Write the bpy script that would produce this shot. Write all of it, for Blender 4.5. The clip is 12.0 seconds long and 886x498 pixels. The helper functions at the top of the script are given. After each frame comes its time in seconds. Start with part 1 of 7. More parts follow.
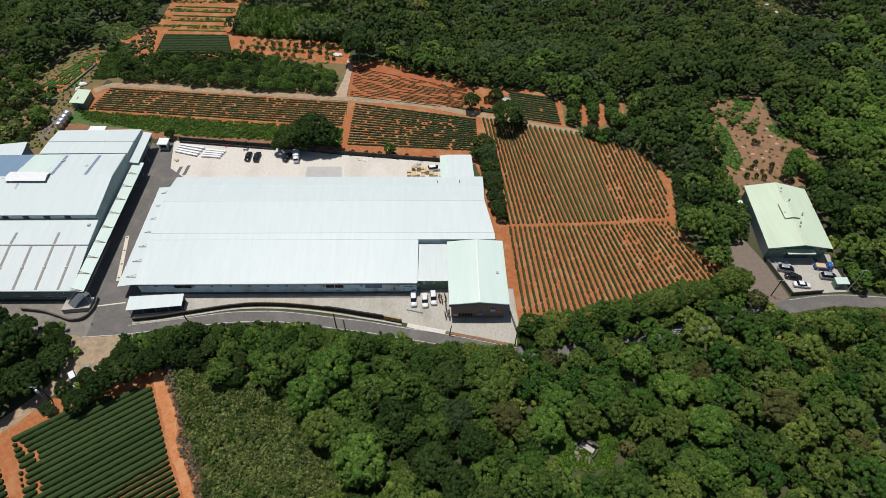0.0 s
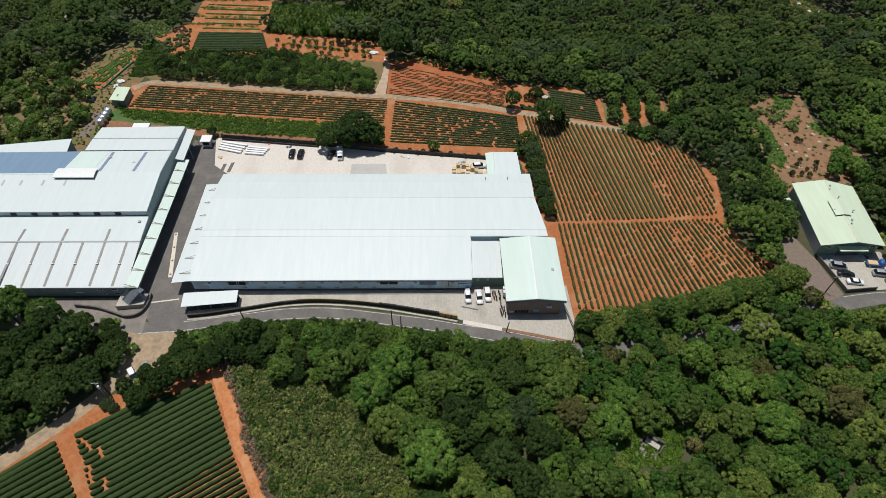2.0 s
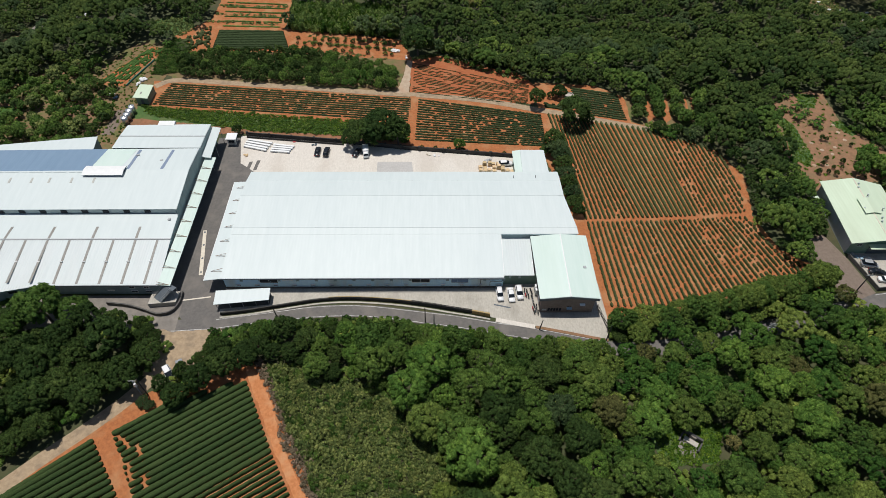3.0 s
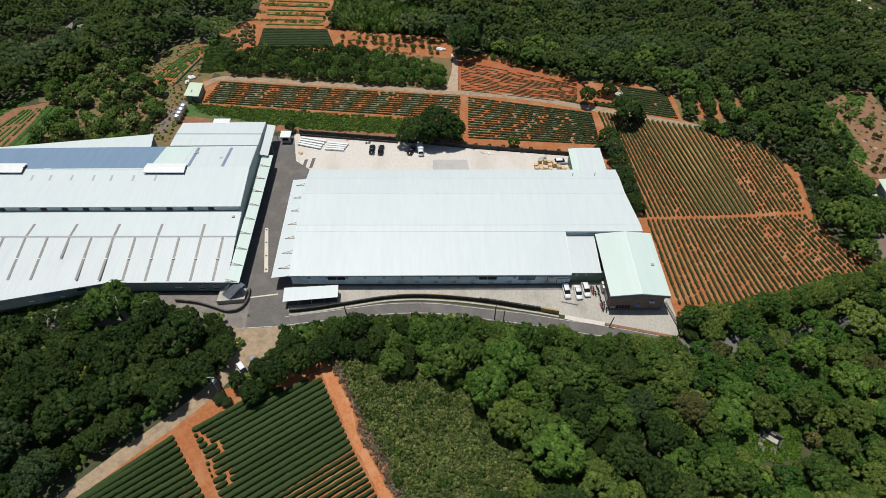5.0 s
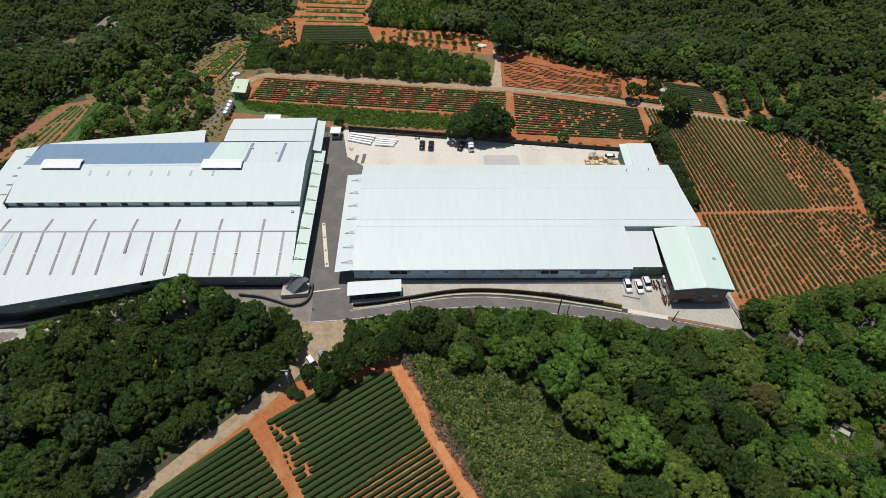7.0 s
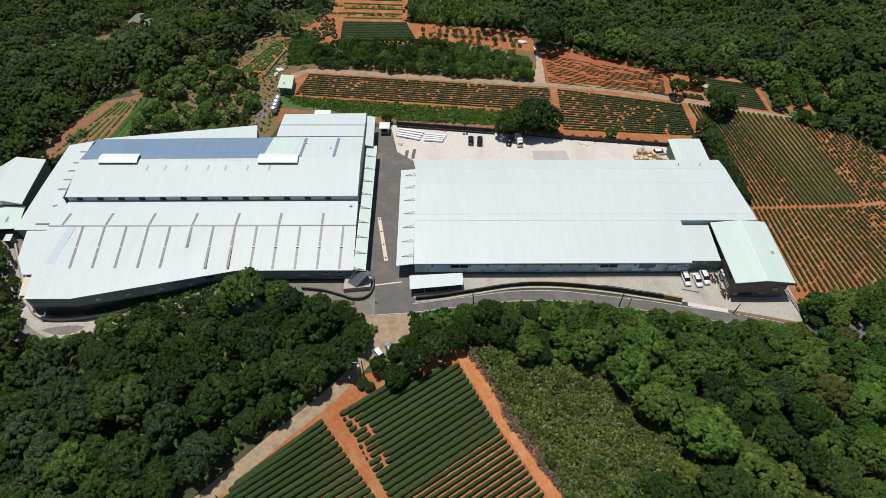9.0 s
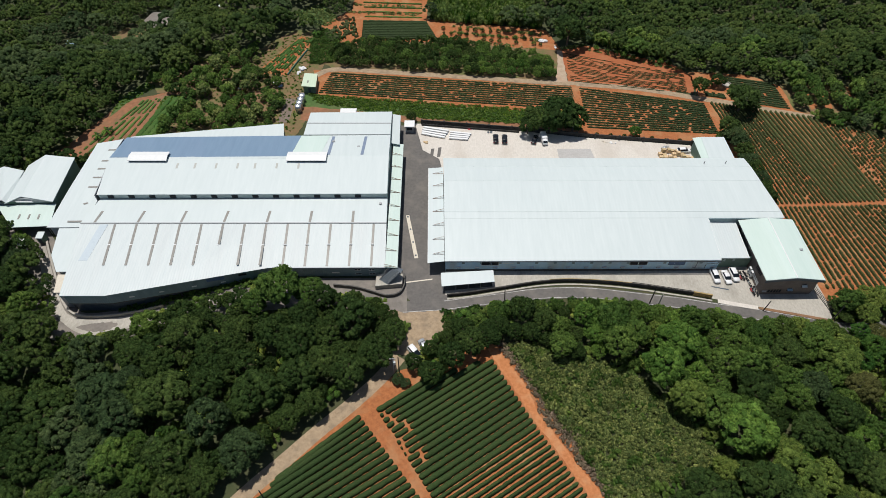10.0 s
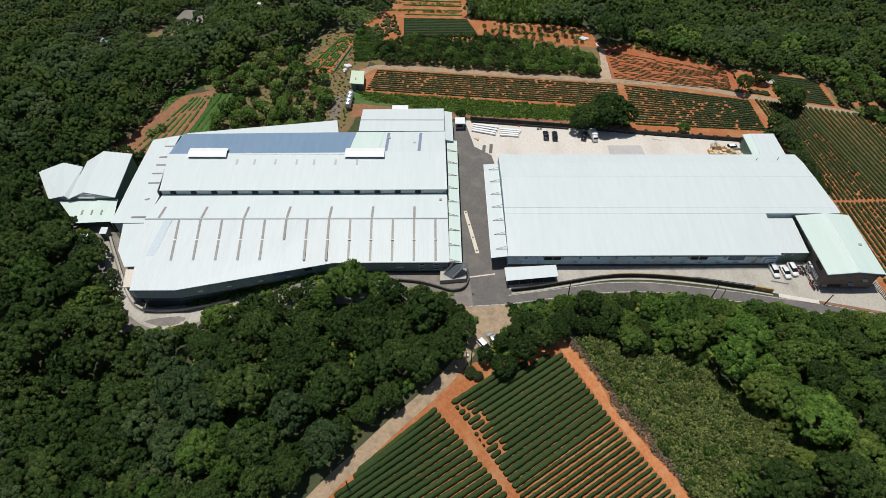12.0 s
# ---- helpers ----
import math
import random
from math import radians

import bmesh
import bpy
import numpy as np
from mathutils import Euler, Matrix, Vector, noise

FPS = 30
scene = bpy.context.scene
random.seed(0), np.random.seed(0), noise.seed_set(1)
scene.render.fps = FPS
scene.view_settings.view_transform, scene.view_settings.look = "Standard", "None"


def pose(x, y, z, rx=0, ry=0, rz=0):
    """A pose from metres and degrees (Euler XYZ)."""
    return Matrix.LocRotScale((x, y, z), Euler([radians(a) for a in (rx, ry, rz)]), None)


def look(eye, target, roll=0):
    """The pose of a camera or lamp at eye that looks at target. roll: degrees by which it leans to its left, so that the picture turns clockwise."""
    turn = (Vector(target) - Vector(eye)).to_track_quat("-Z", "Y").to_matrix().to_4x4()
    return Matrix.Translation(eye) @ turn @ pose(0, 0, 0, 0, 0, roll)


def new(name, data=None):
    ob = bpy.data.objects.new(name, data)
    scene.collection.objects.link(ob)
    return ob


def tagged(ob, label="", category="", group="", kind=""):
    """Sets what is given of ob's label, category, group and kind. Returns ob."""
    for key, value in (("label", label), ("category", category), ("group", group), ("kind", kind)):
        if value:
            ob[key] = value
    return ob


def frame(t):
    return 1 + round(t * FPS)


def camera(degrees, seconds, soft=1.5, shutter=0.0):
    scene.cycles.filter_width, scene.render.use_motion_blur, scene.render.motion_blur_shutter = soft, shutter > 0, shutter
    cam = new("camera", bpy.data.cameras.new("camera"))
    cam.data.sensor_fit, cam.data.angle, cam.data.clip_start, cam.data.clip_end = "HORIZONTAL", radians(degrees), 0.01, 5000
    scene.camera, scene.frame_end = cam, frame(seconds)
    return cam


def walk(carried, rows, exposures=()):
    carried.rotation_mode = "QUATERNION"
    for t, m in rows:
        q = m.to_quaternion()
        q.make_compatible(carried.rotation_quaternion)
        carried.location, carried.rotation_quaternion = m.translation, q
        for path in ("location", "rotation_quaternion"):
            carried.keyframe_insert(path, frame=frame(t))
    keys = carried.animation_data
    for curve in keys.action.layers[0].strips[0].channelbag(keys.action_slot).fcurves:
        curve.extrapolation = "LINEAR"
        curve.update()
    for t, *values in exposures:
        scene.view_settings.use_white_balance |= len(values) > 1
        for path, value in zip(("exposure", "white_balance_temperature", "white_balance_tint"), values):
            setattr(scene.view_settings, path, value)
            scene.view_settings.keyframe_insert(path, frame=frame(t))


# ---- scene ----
cam = camera(73.0, 12.0, 0.5)
# seconds, eye x, y, z, degrees down, yaw, roll
PATH = [
    (0.0, 85.611, -97.267, 133.679, 49.583, -0.788, 0.423),
    (0.5, 82.123, -97.467, 133.384, 49.472, -0.866, 0.517),
    (1.0, 78.493, -97.687, 133.094, 49.452, -0.926, 0.581),
    (1.5, 74.644, -97.845, 132.788, 49.437, -0.937, 0.565),
    (2.0, 70.557, -97.914, 132.459, 49.439, -0.942, 0.579),
    (2.5, 66.261, -97.956, 132.188, 49.494, -0.982, 0.629),
    (3.0, 61.816, -98.006, 131.972, 49.504, -0.994, 0.648),
    (5.0, 43.688, -98.49, 131.434, 49.494, -0.965, 0.665),
    (5.5, 39.253, -98.732, 131.292, 49.541, -1.021, 0.67),
    (6.0, 35.009, -99.052, 131.146, 49.532, -0.999, 0.648),
    (6.5, 30.897, -99.443, 130.979, 49.525, -0.997, 0.63),
    (7.0, 26.796, -99.885, 130.899, 49.529, -1.021, 0.659),
    (9.0, 10.094, -101.51, 130.882, 49.665, -1.137, 0.748),
    (9.5, 5.88, -101.994, 131.058, 49.697, -1.15, 0.733),
    (10.0, 1.592, -102.446, 131.16, 49.719, -1.157, 0.769),
    (10.5, -2.867, -102.86, 131.298, 49.769, -1.202, 0.782),
    (11.0, -7.402, -103.257, 131.446, 49.793, -1.244, 0.81),
    (11.5, -11.866, -103.73, 131.538, 49.796, -1.314, 0.865),
    (12.0, -16.322, -104.178, 131.561, 49.81, -1.402, 0.935),
]
walk(cam, [(t, pose(x, y, z, 90 - down, 0, yaw) @ pose(0, 0, 0, 0, 0, roll)) for t, x, y, z, down, yaw, roll in PATH])

# ---- sky and sun ----
SUN_EL, SUN_AZ = 77.0, 128.0  # degrees; azimuth counted from +x towards +y
world = bpy.data.worlds.new("sky")
world.use_nodes = True
scene.world = world
wn = world.node_tree.nodes
sky = wn.new("ShaderNodeTexSky")
sky.sky_type, sky.sun_disc = "NISHITA", False
sky.sun_elevation, sky.sun_rotation = radians(SUN_EL), radians(90 - SUN_AZ)
world.node_tree.links.new(sky.outputs[0], wn["Background"].inputs[0])
wn["Background"].inputs[1].default_value = 0.056
sun = new("sun", bpy.data.lights.new("sun", "SUN"))
sun.data.energy, sun.data.angle, sun.data.color = 3.75, radians(0.53), (1.0, 0.97, 0.92)
sun_way = Vector((math.cos(radians(SUN_EL)) * math.cos(radians(SUN_AZ)), math.cos(radians(SUN_EL)) * math.sin(radians(SUN_AZ)), math.sin(radians(SUN_EL))))
sun.matrix_world = look(sun_way * 300, (0, 0, 0))
scene.view_settings.exposure = 0.0


# ---- materials ----
def mat(name, a, b, size=2.0, rough=0.8, metal=0.0, bump=0.0, bump_size=0.3, stain=None, stain_size=12.0, stain_amount=0.5,
        stretch=(1, 1, 1), ribs=0.0, by_object=0.0, by_island=0.0, spec=0.5):
    """A surface that drifts from colour a to b with grain of that size in metres, large stains, relief, and ribs across x."""
    m = bpy.data.materials.new(name)
    m.use_nodes = True
    n, link = m.node_tree.nodes, m.node_tree.links.new
    bsdf = n["Principled BSDF"]
    bsdf.inputs["Roughness"].default_value, bsdf.inputs["Metallic"].default_value = rough, metal
    bsdf.inputs["Specular IOR Level"].default_value = spec
    where = n.new("ShaderNodeTexCoord")
    scaled = n.new("ShaderNodeMapping")
    scaled.inputs["Scale"].default_value = stretch
    link(where.outputs["Object"], scaled.inputs[0])
    grain = n.new("ShaderNodeTexNoise")
    grain.inputs["Scale"].default_value, grain.inputs["Detail"].default_value = 1 / size, 6
    grain.inputs["Roughness"].default_value = 0.65
    link(scaled.outputs[0], grain.inputs["Vector"])
    ramp = n.new("ShaderNodeValToRGB")
    ramp.color_ramp.elements[0].position, ramp.color_ramp.elements[1].position = 0.3, 0.7
    ramp.color_ramp.elements[0].color, ramp.color_ramp.elements[1].color = (*a, 1), (*b, 1)
    link(grain.outputs["Fac"], ramp.inputs[0])
    colour = ramp.outputs[0]
    if stain:
        blot = n.new("ShaderNodeTexNoise")
        blot.inputs["Scale"].default_value, blot.inputs["Detail"].default_value = 1 / stain_size, 5
        link(scaled.outputs[0], blot.inputs["Vector"])
        cut = n.new("ShaderNodeMapRange")
        cut.inputs["From Min"].default_value, cut.inputs["From Max"].default_value = 0.48, 0.68
        cut.inputs["To Max"].default_value = stain_amount
        link(blot.outputs["Fac"], cut.inputs[0])
        mix = n.new("ShaderNodeMix")
        mix.data_type = "RGBA"
        link(cut.outputs[0], mix.inputs["Factor"]), link(colour, mix.inputs["A"])
        mix.inputs["B"].default_value = (*stain, 1)
        colour = mix.outputs["Result"]
    for amount, kind, socket in ((by_object, "ShaderNodeObjectInfo", "Random"), (by_island, "ShaderNodeNewGeometry", "Random Per Island")):
        if amount:
            info, hsv = n.new(kind), n.new("ShaderNodeHueSaturation")
            bright, hue = n.new("ShaderNodeMapRange"), n.new("ShaderNodeMapRange")
            bright.inputs["To Min"].default_value, bright.inputs["To Max"].default_value = 1 - amount, 1 + amount
            hue.inputs["To Min"].default_value, hue.inputs["To Max"].default_value = 0.5 + amount * 0.05, 0.5 - amount * 0.05
            link(info.outputs[socket], bright.inputs[0]), link(info.outputs[socket], hue.inputs[0])
            link(bright.outputs[0], hsv.inputs["Value"]), link(hue.outputs[0], hsv.inputs["Hue"]), link(colour, hsv.inputs["Color"])
            colour = hsv.outputs[0]
    link(colour, bsdf.inputs["Base Color"])
    if bump:
        fine, relief = n.new("ShaderNodeTexNoise"), n.new("ShaderNodeBump")
        fine.inputs["Scale"].default_value, fine.inputs["Detail"].default_value = 1 / bump_size, 5
        link(where.outputs["Object"], fine.inputs["Vector"])
        relief.inputs["Strength"].default_value, relief.inputs["Distance"].default_value = 1.0, bump
        height = fine.outputs["Fac"]
        if ribs:
            wave, both = n.new("ShaderNodeTexWave"), n.new("ShaderNodeMath")
            wave.inputs["Scale"].default_value = 0.314 / ribs
            link(where.outputs["Object"], wave.inputs["Vector"])
            both.operation = "ADD"
            link(height, both.inputs[0]), link(wave.outputs["Fac"], both.inputs[1])
            height = both.outputs[0]
        link(height, relief.inputs["Height"]), link(relief.outputs[0], bsdf.inputs["Normal"])
    return m


STREAK = (1.0, 0.12, 0.5)
M = {
    "roof_white": mat("white_roof_sheet", (0.555, 0.615, 0.61), (0.605, 0.66, 0.655), 1.2, 0.5, 0.0, 0.004, 0.6, (0.53, 0.59, 0.595), 9, 0.3, STREAK, 0.9),
    "roof_ribbed": mat("ribbed_roof_sheet", (0.545, 0.60, 0.60), (0.605, 0.65, 0.645), 0.8, 0.5, 0.0, 0.02, 0.5, (0.51, 0.53, 0.53), 5, 0.3, STREAK, 0.7),
    "roof_mint": mat("pale_mint_roof_sheet", (0.54, 0.655, 0.60), (0.60, 0.70, 0.65), 1.5, 0.45, 0.0, 0.01, 0.6, (0.52, 0.62, 0.55), 7, 0.35, STREAK, 0.8),
    "roof_gh": mat("pale_green_roof_sheet", (0.52, 0.62, 0.46), (0.58, 0.68, 0.52), 1.5, 0.5, 0.0, 0.01, 0.6, (0.42, 0.46, 0.33), 8, 0.35, STREAK, 0.8),
    "roof_blue": mat("blue_grey_roof_sheet", (0.16, 0.245, 0.345), (0.19, 0.28, 0.385), 1.5, 0.45, 0.0, 0.01, 0.6, (0.2, 0.27, 0.38), 10, 0.4, STREAK, 0.8),
    "skylight": mat("weathered_skylight_strip", (0.21, 0.20, 0.18), (0.30, 0.285, 0.26), 0.7, 0.4, 0.0, 0.01, 0.3, (0.22, 0.2, 0.17), 3, 0.5),
    "skylight_faint": mat("faded_skylight_strip", (0.40, 0.40, 0.365), (0.46, 0.46, 0.425), 0.7, 0.45),
    "skylight_blue": mat("blue_skylight_strip", (0.17, 0.22, 0.31), (0.24, 0.29, 0.38), 0.7, 0.35),
    "wall_blue": mat("blue_grey_wall_sheet", (0.46, 0.69, 0.83), (0.56, 0.77, 0.88), 1.0, 0.55, 0.0, 0.02, 0.4, (0.40, 0.36, 0.27), 4, 0.5, (1, 1, 0.25), 0.6),
    "wall_teal": mat("dark_teal_wall_sheet", (0.16, 0.24, 0.26), (0.22, 0.31, 0.33), 1.0, 0.55, 0.0, 0.02, 0.4, (0.12, 0.15, 0.16), 5, 0.5, (1, 1, 0.3), 0.6),
    "wall_brown": mat("dark_brown_wall_tiles", (0.13, 0.10, 0.085), (0.19, 0.15, 0.13), 0.7, 0.6, 0.0, 0.01, 0.3, (0.09, 0.07, 0.06), 4, 0.5),
    "wall_grey": mat("grey_wall_sheet", (0.36, 0.38, 0.40), (0.46, 0.48, 0.49), 1.0, 0.6, 0.0, 0.02, 0.4, (0.28, 0.27, 0.25), 4, 0.5, (1, 1, 0.3), 0.6),
    "wall_green": mat("green_wall_sheet", (0.13, 0.22, 0.17), (0.18, 0.28, 0.21), 1.0, 0.55, 0.0, 0.02, 0.4, (0.1, 0.14, 0.11), 4, 0.5),
    "trim_dark": mat("dark_metal_and_shade", (0.05, 0.07, 0.09), (0.09, 0.11, 0.13), 0.6, 0.5),
    "trim_grey": mat("grey_flashing", (0.50, 0.54, 0.54), (0.58, 0.62, 0.62), 0.8, 0.5),
    "trim_white": mat("white_painted_metal", (0.7, 0.71, 0.7), (0.78, 0.78, 0.77), 0.8, 0.5),
    "glass": mat("dark_window_glass", (0.008, 0.012, 0.018), (0.016, 0.022, 0.030), 1.0, 0.4, spec=0.12),
    "shutter_blue": mat("blue_roller_shutter", (0.05, 0.12, 0.24), (0.08, 0.16, 0.3), 0.6, 0.5),
    "concrete": mat("sunlit_concrete_yard", (0.55, 0.505, 0.445), (0.68, 0.63, 0.565), 0.5, 0.9, 0.0, 0.01, 0.3, (0.47, 0.41, 0.345), 7, 0.45, (1.0, 0.45, 1.0)),
    "concrete_grey": mat("grey_concrete_patch", (0.40, 0.385, 0.37), (0.50, 0.48, 0.46), 0.5, 0.9, 0.0, 0.01, 0.3, (0.36, 0.34, 0.32), 3, 0.4),
    "concrete_old": mat("weathered_concrete_apron", (0.35, 0.325, 0.28), (0.50, 0.465, 0.405), 0.45, 0.9, 0.0, 0.015, 0.3, (0.27, 0.25, 0.21), 4.5, 0.6, (1.0, 0.5, 1.0)),
    "concrete_dark": mat("mossy_concrete_and_base_shade", (0.06, 0.06, 0.058), (0.13, 0.12, 0.11), 0.8, 0.9, 0.0, 0.03, 0.3, (0.04, 0.04, 0.04), 3, 0.6),
    "wall_black": mat("near_black_wall", (0.022, 0.023, 0.022), (0.055, 0.052, 0.047), 0.6, 0.9, 0.0, 0.03, 0.3, (0.09, 0.08, 0.07), 2.5, 0.4),
    "rust": mat("rusty_brown_steel", (0.16, 0.085, 0.05), (0.26, 0.15, 0.09), 0.3, 0.7, 0.2),
    "asphalt": mat("worn_grey_asphalt", (0.108, 0.100, 0.093), (0.150, 0.139, 0.128), 0.9, 0.9, 0.0, 0.01, 0.2, (0.19, 0.170, 0.15), 5, 0.7),
    "asphalt_dark": mat("patched_dark_asphalt", (0.10, 0.098, 0.10), (0.13, 0.126, 0.126), 1.2, 0.9, 0.0, 0.01, 0.2, (0.15, 0.14, 0.135), 4, 0.5),
    "lane": mat("stained_brown_grey_concrete", (0.15, 0.135, 0.118), (0.23, 0.205, 0.18), 1.4, 0.9, 0.0, 0.02, 0.4, (0.30, 0.26, 0.22), 5, 0.6),
    "track": mat("grey_brown_dirt_track", (0.27, 0.195, 0.122), (0.42, 0.315, 0.205), 1.0, 0.95, 0.0, 0.04, 0.4, (0.21, 0.16, 0.11), 2.6, 0.7),
    "wall_pale": mat("pale_teal_wall_sheet", (0.36, 0.45, 0.45), (0.46, 0.54, 0.53), 1.0, 0.55, 0.0, 0.02, 0.4, (0.3, 0.34, 0.33), 4, 0.5),
    "paint": mat("worn_white_road_paint", (0.28, 0.27, 0.25), (0.70, 0.69, 0.66), 0.5, 0.7, stain=(0.2, 0.19, 0.175), stain_size=1.6, stain_amount=0.9),
    "cream": mat("cream_painted_concrete", (0.58, 0.52, 0.42), (0.68, 0.62, 0.52), 0.8, 0.8),
    "yellow_rail": mat("rusty_yellow_pipe_rail", (0.34, 0.22, 0.07), (0.42, 0.30, 0.12), 0.6, 0.6),
    "dirt": mat("pale_dirt_track", (0.36, 0.26, 0.18), (0.48, 0.38, 0.28), 1.5, 0.95, 0.0, 0.04, 0.4, (0.42, 0.22, 0.12), 6, 0.5),
    "soil": mat("red_laterite_soil", (0.26, 0.088, 0.030), (0.44, 0.158, 0.054), 0.9, 0.95, 0.0, 0.08, 0.4, (0.40, 0.215, 0.10), 5, 0.7),
    "soil_path": mat("trodden_orange_soil", (0.38, 0.135, 0.046), (0.54, 0.22, 0.085), 0.8, 0.95, 0.0, 0.06, 0.35, (0.52, 0.27, 0.13), 3, 0.7),
    "soil_red": mat("bare_red_soil", (0.27, 0.078, 0.028), (0.40, 0.125, 0.045), 1.2, 0.95, 0.0, 0.06, 0.4, (0.38, 0.17, 0.075), 7, 0.5),
    "soil_bare": mat("dry_orange_brown_soil", (0.19, 0.10, 0.055), (0.30, 0.165, 0.09), 1.3, 0.95, 0.0, 0.08, 0.4, (0.16, 0.125, 0.06), 4, 0.7),
    "soil_grey": mat("grey_tilled_soil", (0.15, 0.115, 0.09), (0.22, 0.17, 0.135), 0.8, 0.95, 0.0, 0.08, 0.4),
    "soil_dark": mat("dull_red_brown_soil", (0.20, 0.09, 0.045), (0.33, 0.15, 0.075), 1.6, 0.95, 0.0, 0.05, 0.5, (0.16, 0.12, 0.06), 5, 0.6),
    "soil_mixed": mat("weedy_brown_soil", (0.23, 0.13, 0.068), (0.14, 0.12, 0.048), 1.8, 0.95, 0.0, 0.06, 0.5, (0.085, 0.13, 0.03), 5, 0.9),
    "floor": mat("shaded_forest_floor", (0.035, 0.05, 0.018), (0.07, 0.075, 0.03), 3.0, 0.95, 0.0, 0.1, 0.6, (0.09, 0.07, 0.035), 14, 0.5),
    "grass": mat("rough_green_grass", (0.042, 0.092, 0.018), (0.075, 0.145, 0.030), 1.0, 0.9, 0.0, 0.1, 0.4, (0.13, 0.14, 0.05), 6, 0.6),
    "tea": mat("clipped_tea_leaves", (0.023, 0.044, 0.014), (0.056, 0.088, 0.029), 0.3, 0.8, 0.0, 0.14, 0.16, (0.05, 0.062, 0.022), 2.5, 0.3, by_object=0.15, spec=0.08),
    "tea_light": mat("grey_green_tea_bushes", (0.040, 0.056, 0.020), (0.086, 0.108, 0.042), 0.35, 0.8, 0.0, 0.14, 0.18, (0.09, 0.105, 0.05), 2.5, 0.3, by_object=0.15, spec=0.08),
    "tea_upper": mat("dark_green_tea_bushes", (0.020, 0.036, 0.014), (0.054, 0.078, 0.032), 0.35, 0.8, 0.0, 0.14, 0.18, (0.06, 0.075, 0.035), 2.5, 0.3, by_object=0.15, spec=0.08),
    "veg": mat("fresh_green_vegetables", (0.044, 0.098, 0.022), (0.088, 0.168, 0.040), 0.5, 0.85, 0.0, 0.1, 0.2, (0.12, 0.16, 0.05), 2.0, 0.5, by_object=0.25, spec=0.1),
    "bark": mat("grey_brown_bark", (0.09, 0.07, 0.05), (0.16, 0.13, 0.10), 0.3, 0.9, 0.0, 0.03, 0.15),
    "steel": mat("stainless_steel_sheet", (0.55, 0.56, 0.57), (0.65, 0.66, 0.66), 0.8, 0.3, 0.8),
    "galv": mat("galvanised_steel", (0.33, 0.34, 0.35), (0.44, 0.45, 0.45), 0.5, 0.5, 0.4),
    "pole_dark": mat("dark_tarred_pole", (0.035, 0.033, 0.03), (0.06, 0.055, 0.05), 0.6, 0.8),
    "pole_grey": mat("grey_concrete_pole", (0.30, 0.29, 0.27), (0.38, 0.37, 0.35), 0.6, 0.85),
    "wood": mat("pale_crate_wood", (0.50, 0.36, 0.20), (0.62, 0.47, 0.28), 0.5, 0.8, by_object=0.15),
    "tyre": mat("black_rubber", (0.02, 0.02, 0.02), (0.035, 0.035, 0.035), 0.3, 0.85),
    "car_white": mat("white_car_paint", (0.75, 0.75, 0.75), (0.8, 0.8, 0.8), 1.0, 0.2, spec=0.6),
    "car_black": mat("black_car_paint", (0.012, 0.013, 0.016), (0.02, 0.022, 0.026), 1.0, 0.18, spec=0.6),
    "car_silver": mat("silver_grey_car_paint", (0.45, 0.46, 0.47), (0.52, 0.53, 0.54), 1.0, 0.25, 0.4),
    "car_blue": mat("blue_truck_paint", (0.03, 0.11, 0.35), (0.05, 0.15, 0.42), 1.0, 0.3),
    "lamp": mat("clear_headlamp_plastic", (0.6, 0.62, 0.64), (0.7, 0.72, 0.74), 0.3, 0.15),
    "lamp_red": mat("red_lamp_plastic", (0.4, 0.02, 0.02), (0.5, 0.04, 0.03), 0.3, 0.2),
    "red": mat("red_painted_metal", (0.42, 0.04, 0.05), (0.5, 0.06, 0.06), 0.4, 0.45),
    "tarp_blue": mat("pale_blue_tarpaulin", (0.24, 0.36, 0.46), (0.34, 0.46, 0.55), 0.7, 0.6),
    "tarp_blue_grey": mat("pale_blue_grey_roof_sheet", (0.46, 0.53, 0.58), (0.52, 0.59, 0.63), 0.8, 0.5),
    "tarp_white": mat("crumpled_white_sacking", (0.6, 0.6, 0.6), (0.78, 0.78, 0.77), 0.5, 0.7, 0.0, 0.1, 0.4),
    "tarp_green": mat("green_shade_net", (0.03, 0.12, 0.085), (0.05, 0.17, 0.12), 0.8, 0.8),
    "stone": mat("grey_tomb_stone", (0.17, 0.15, 0.13), (0.29, 0.26, 0.225), 0.5, 0.9, 0.0, 0.03, 0.3, (0.15, 0.14, 0.13), 1.5, 0.5),
}


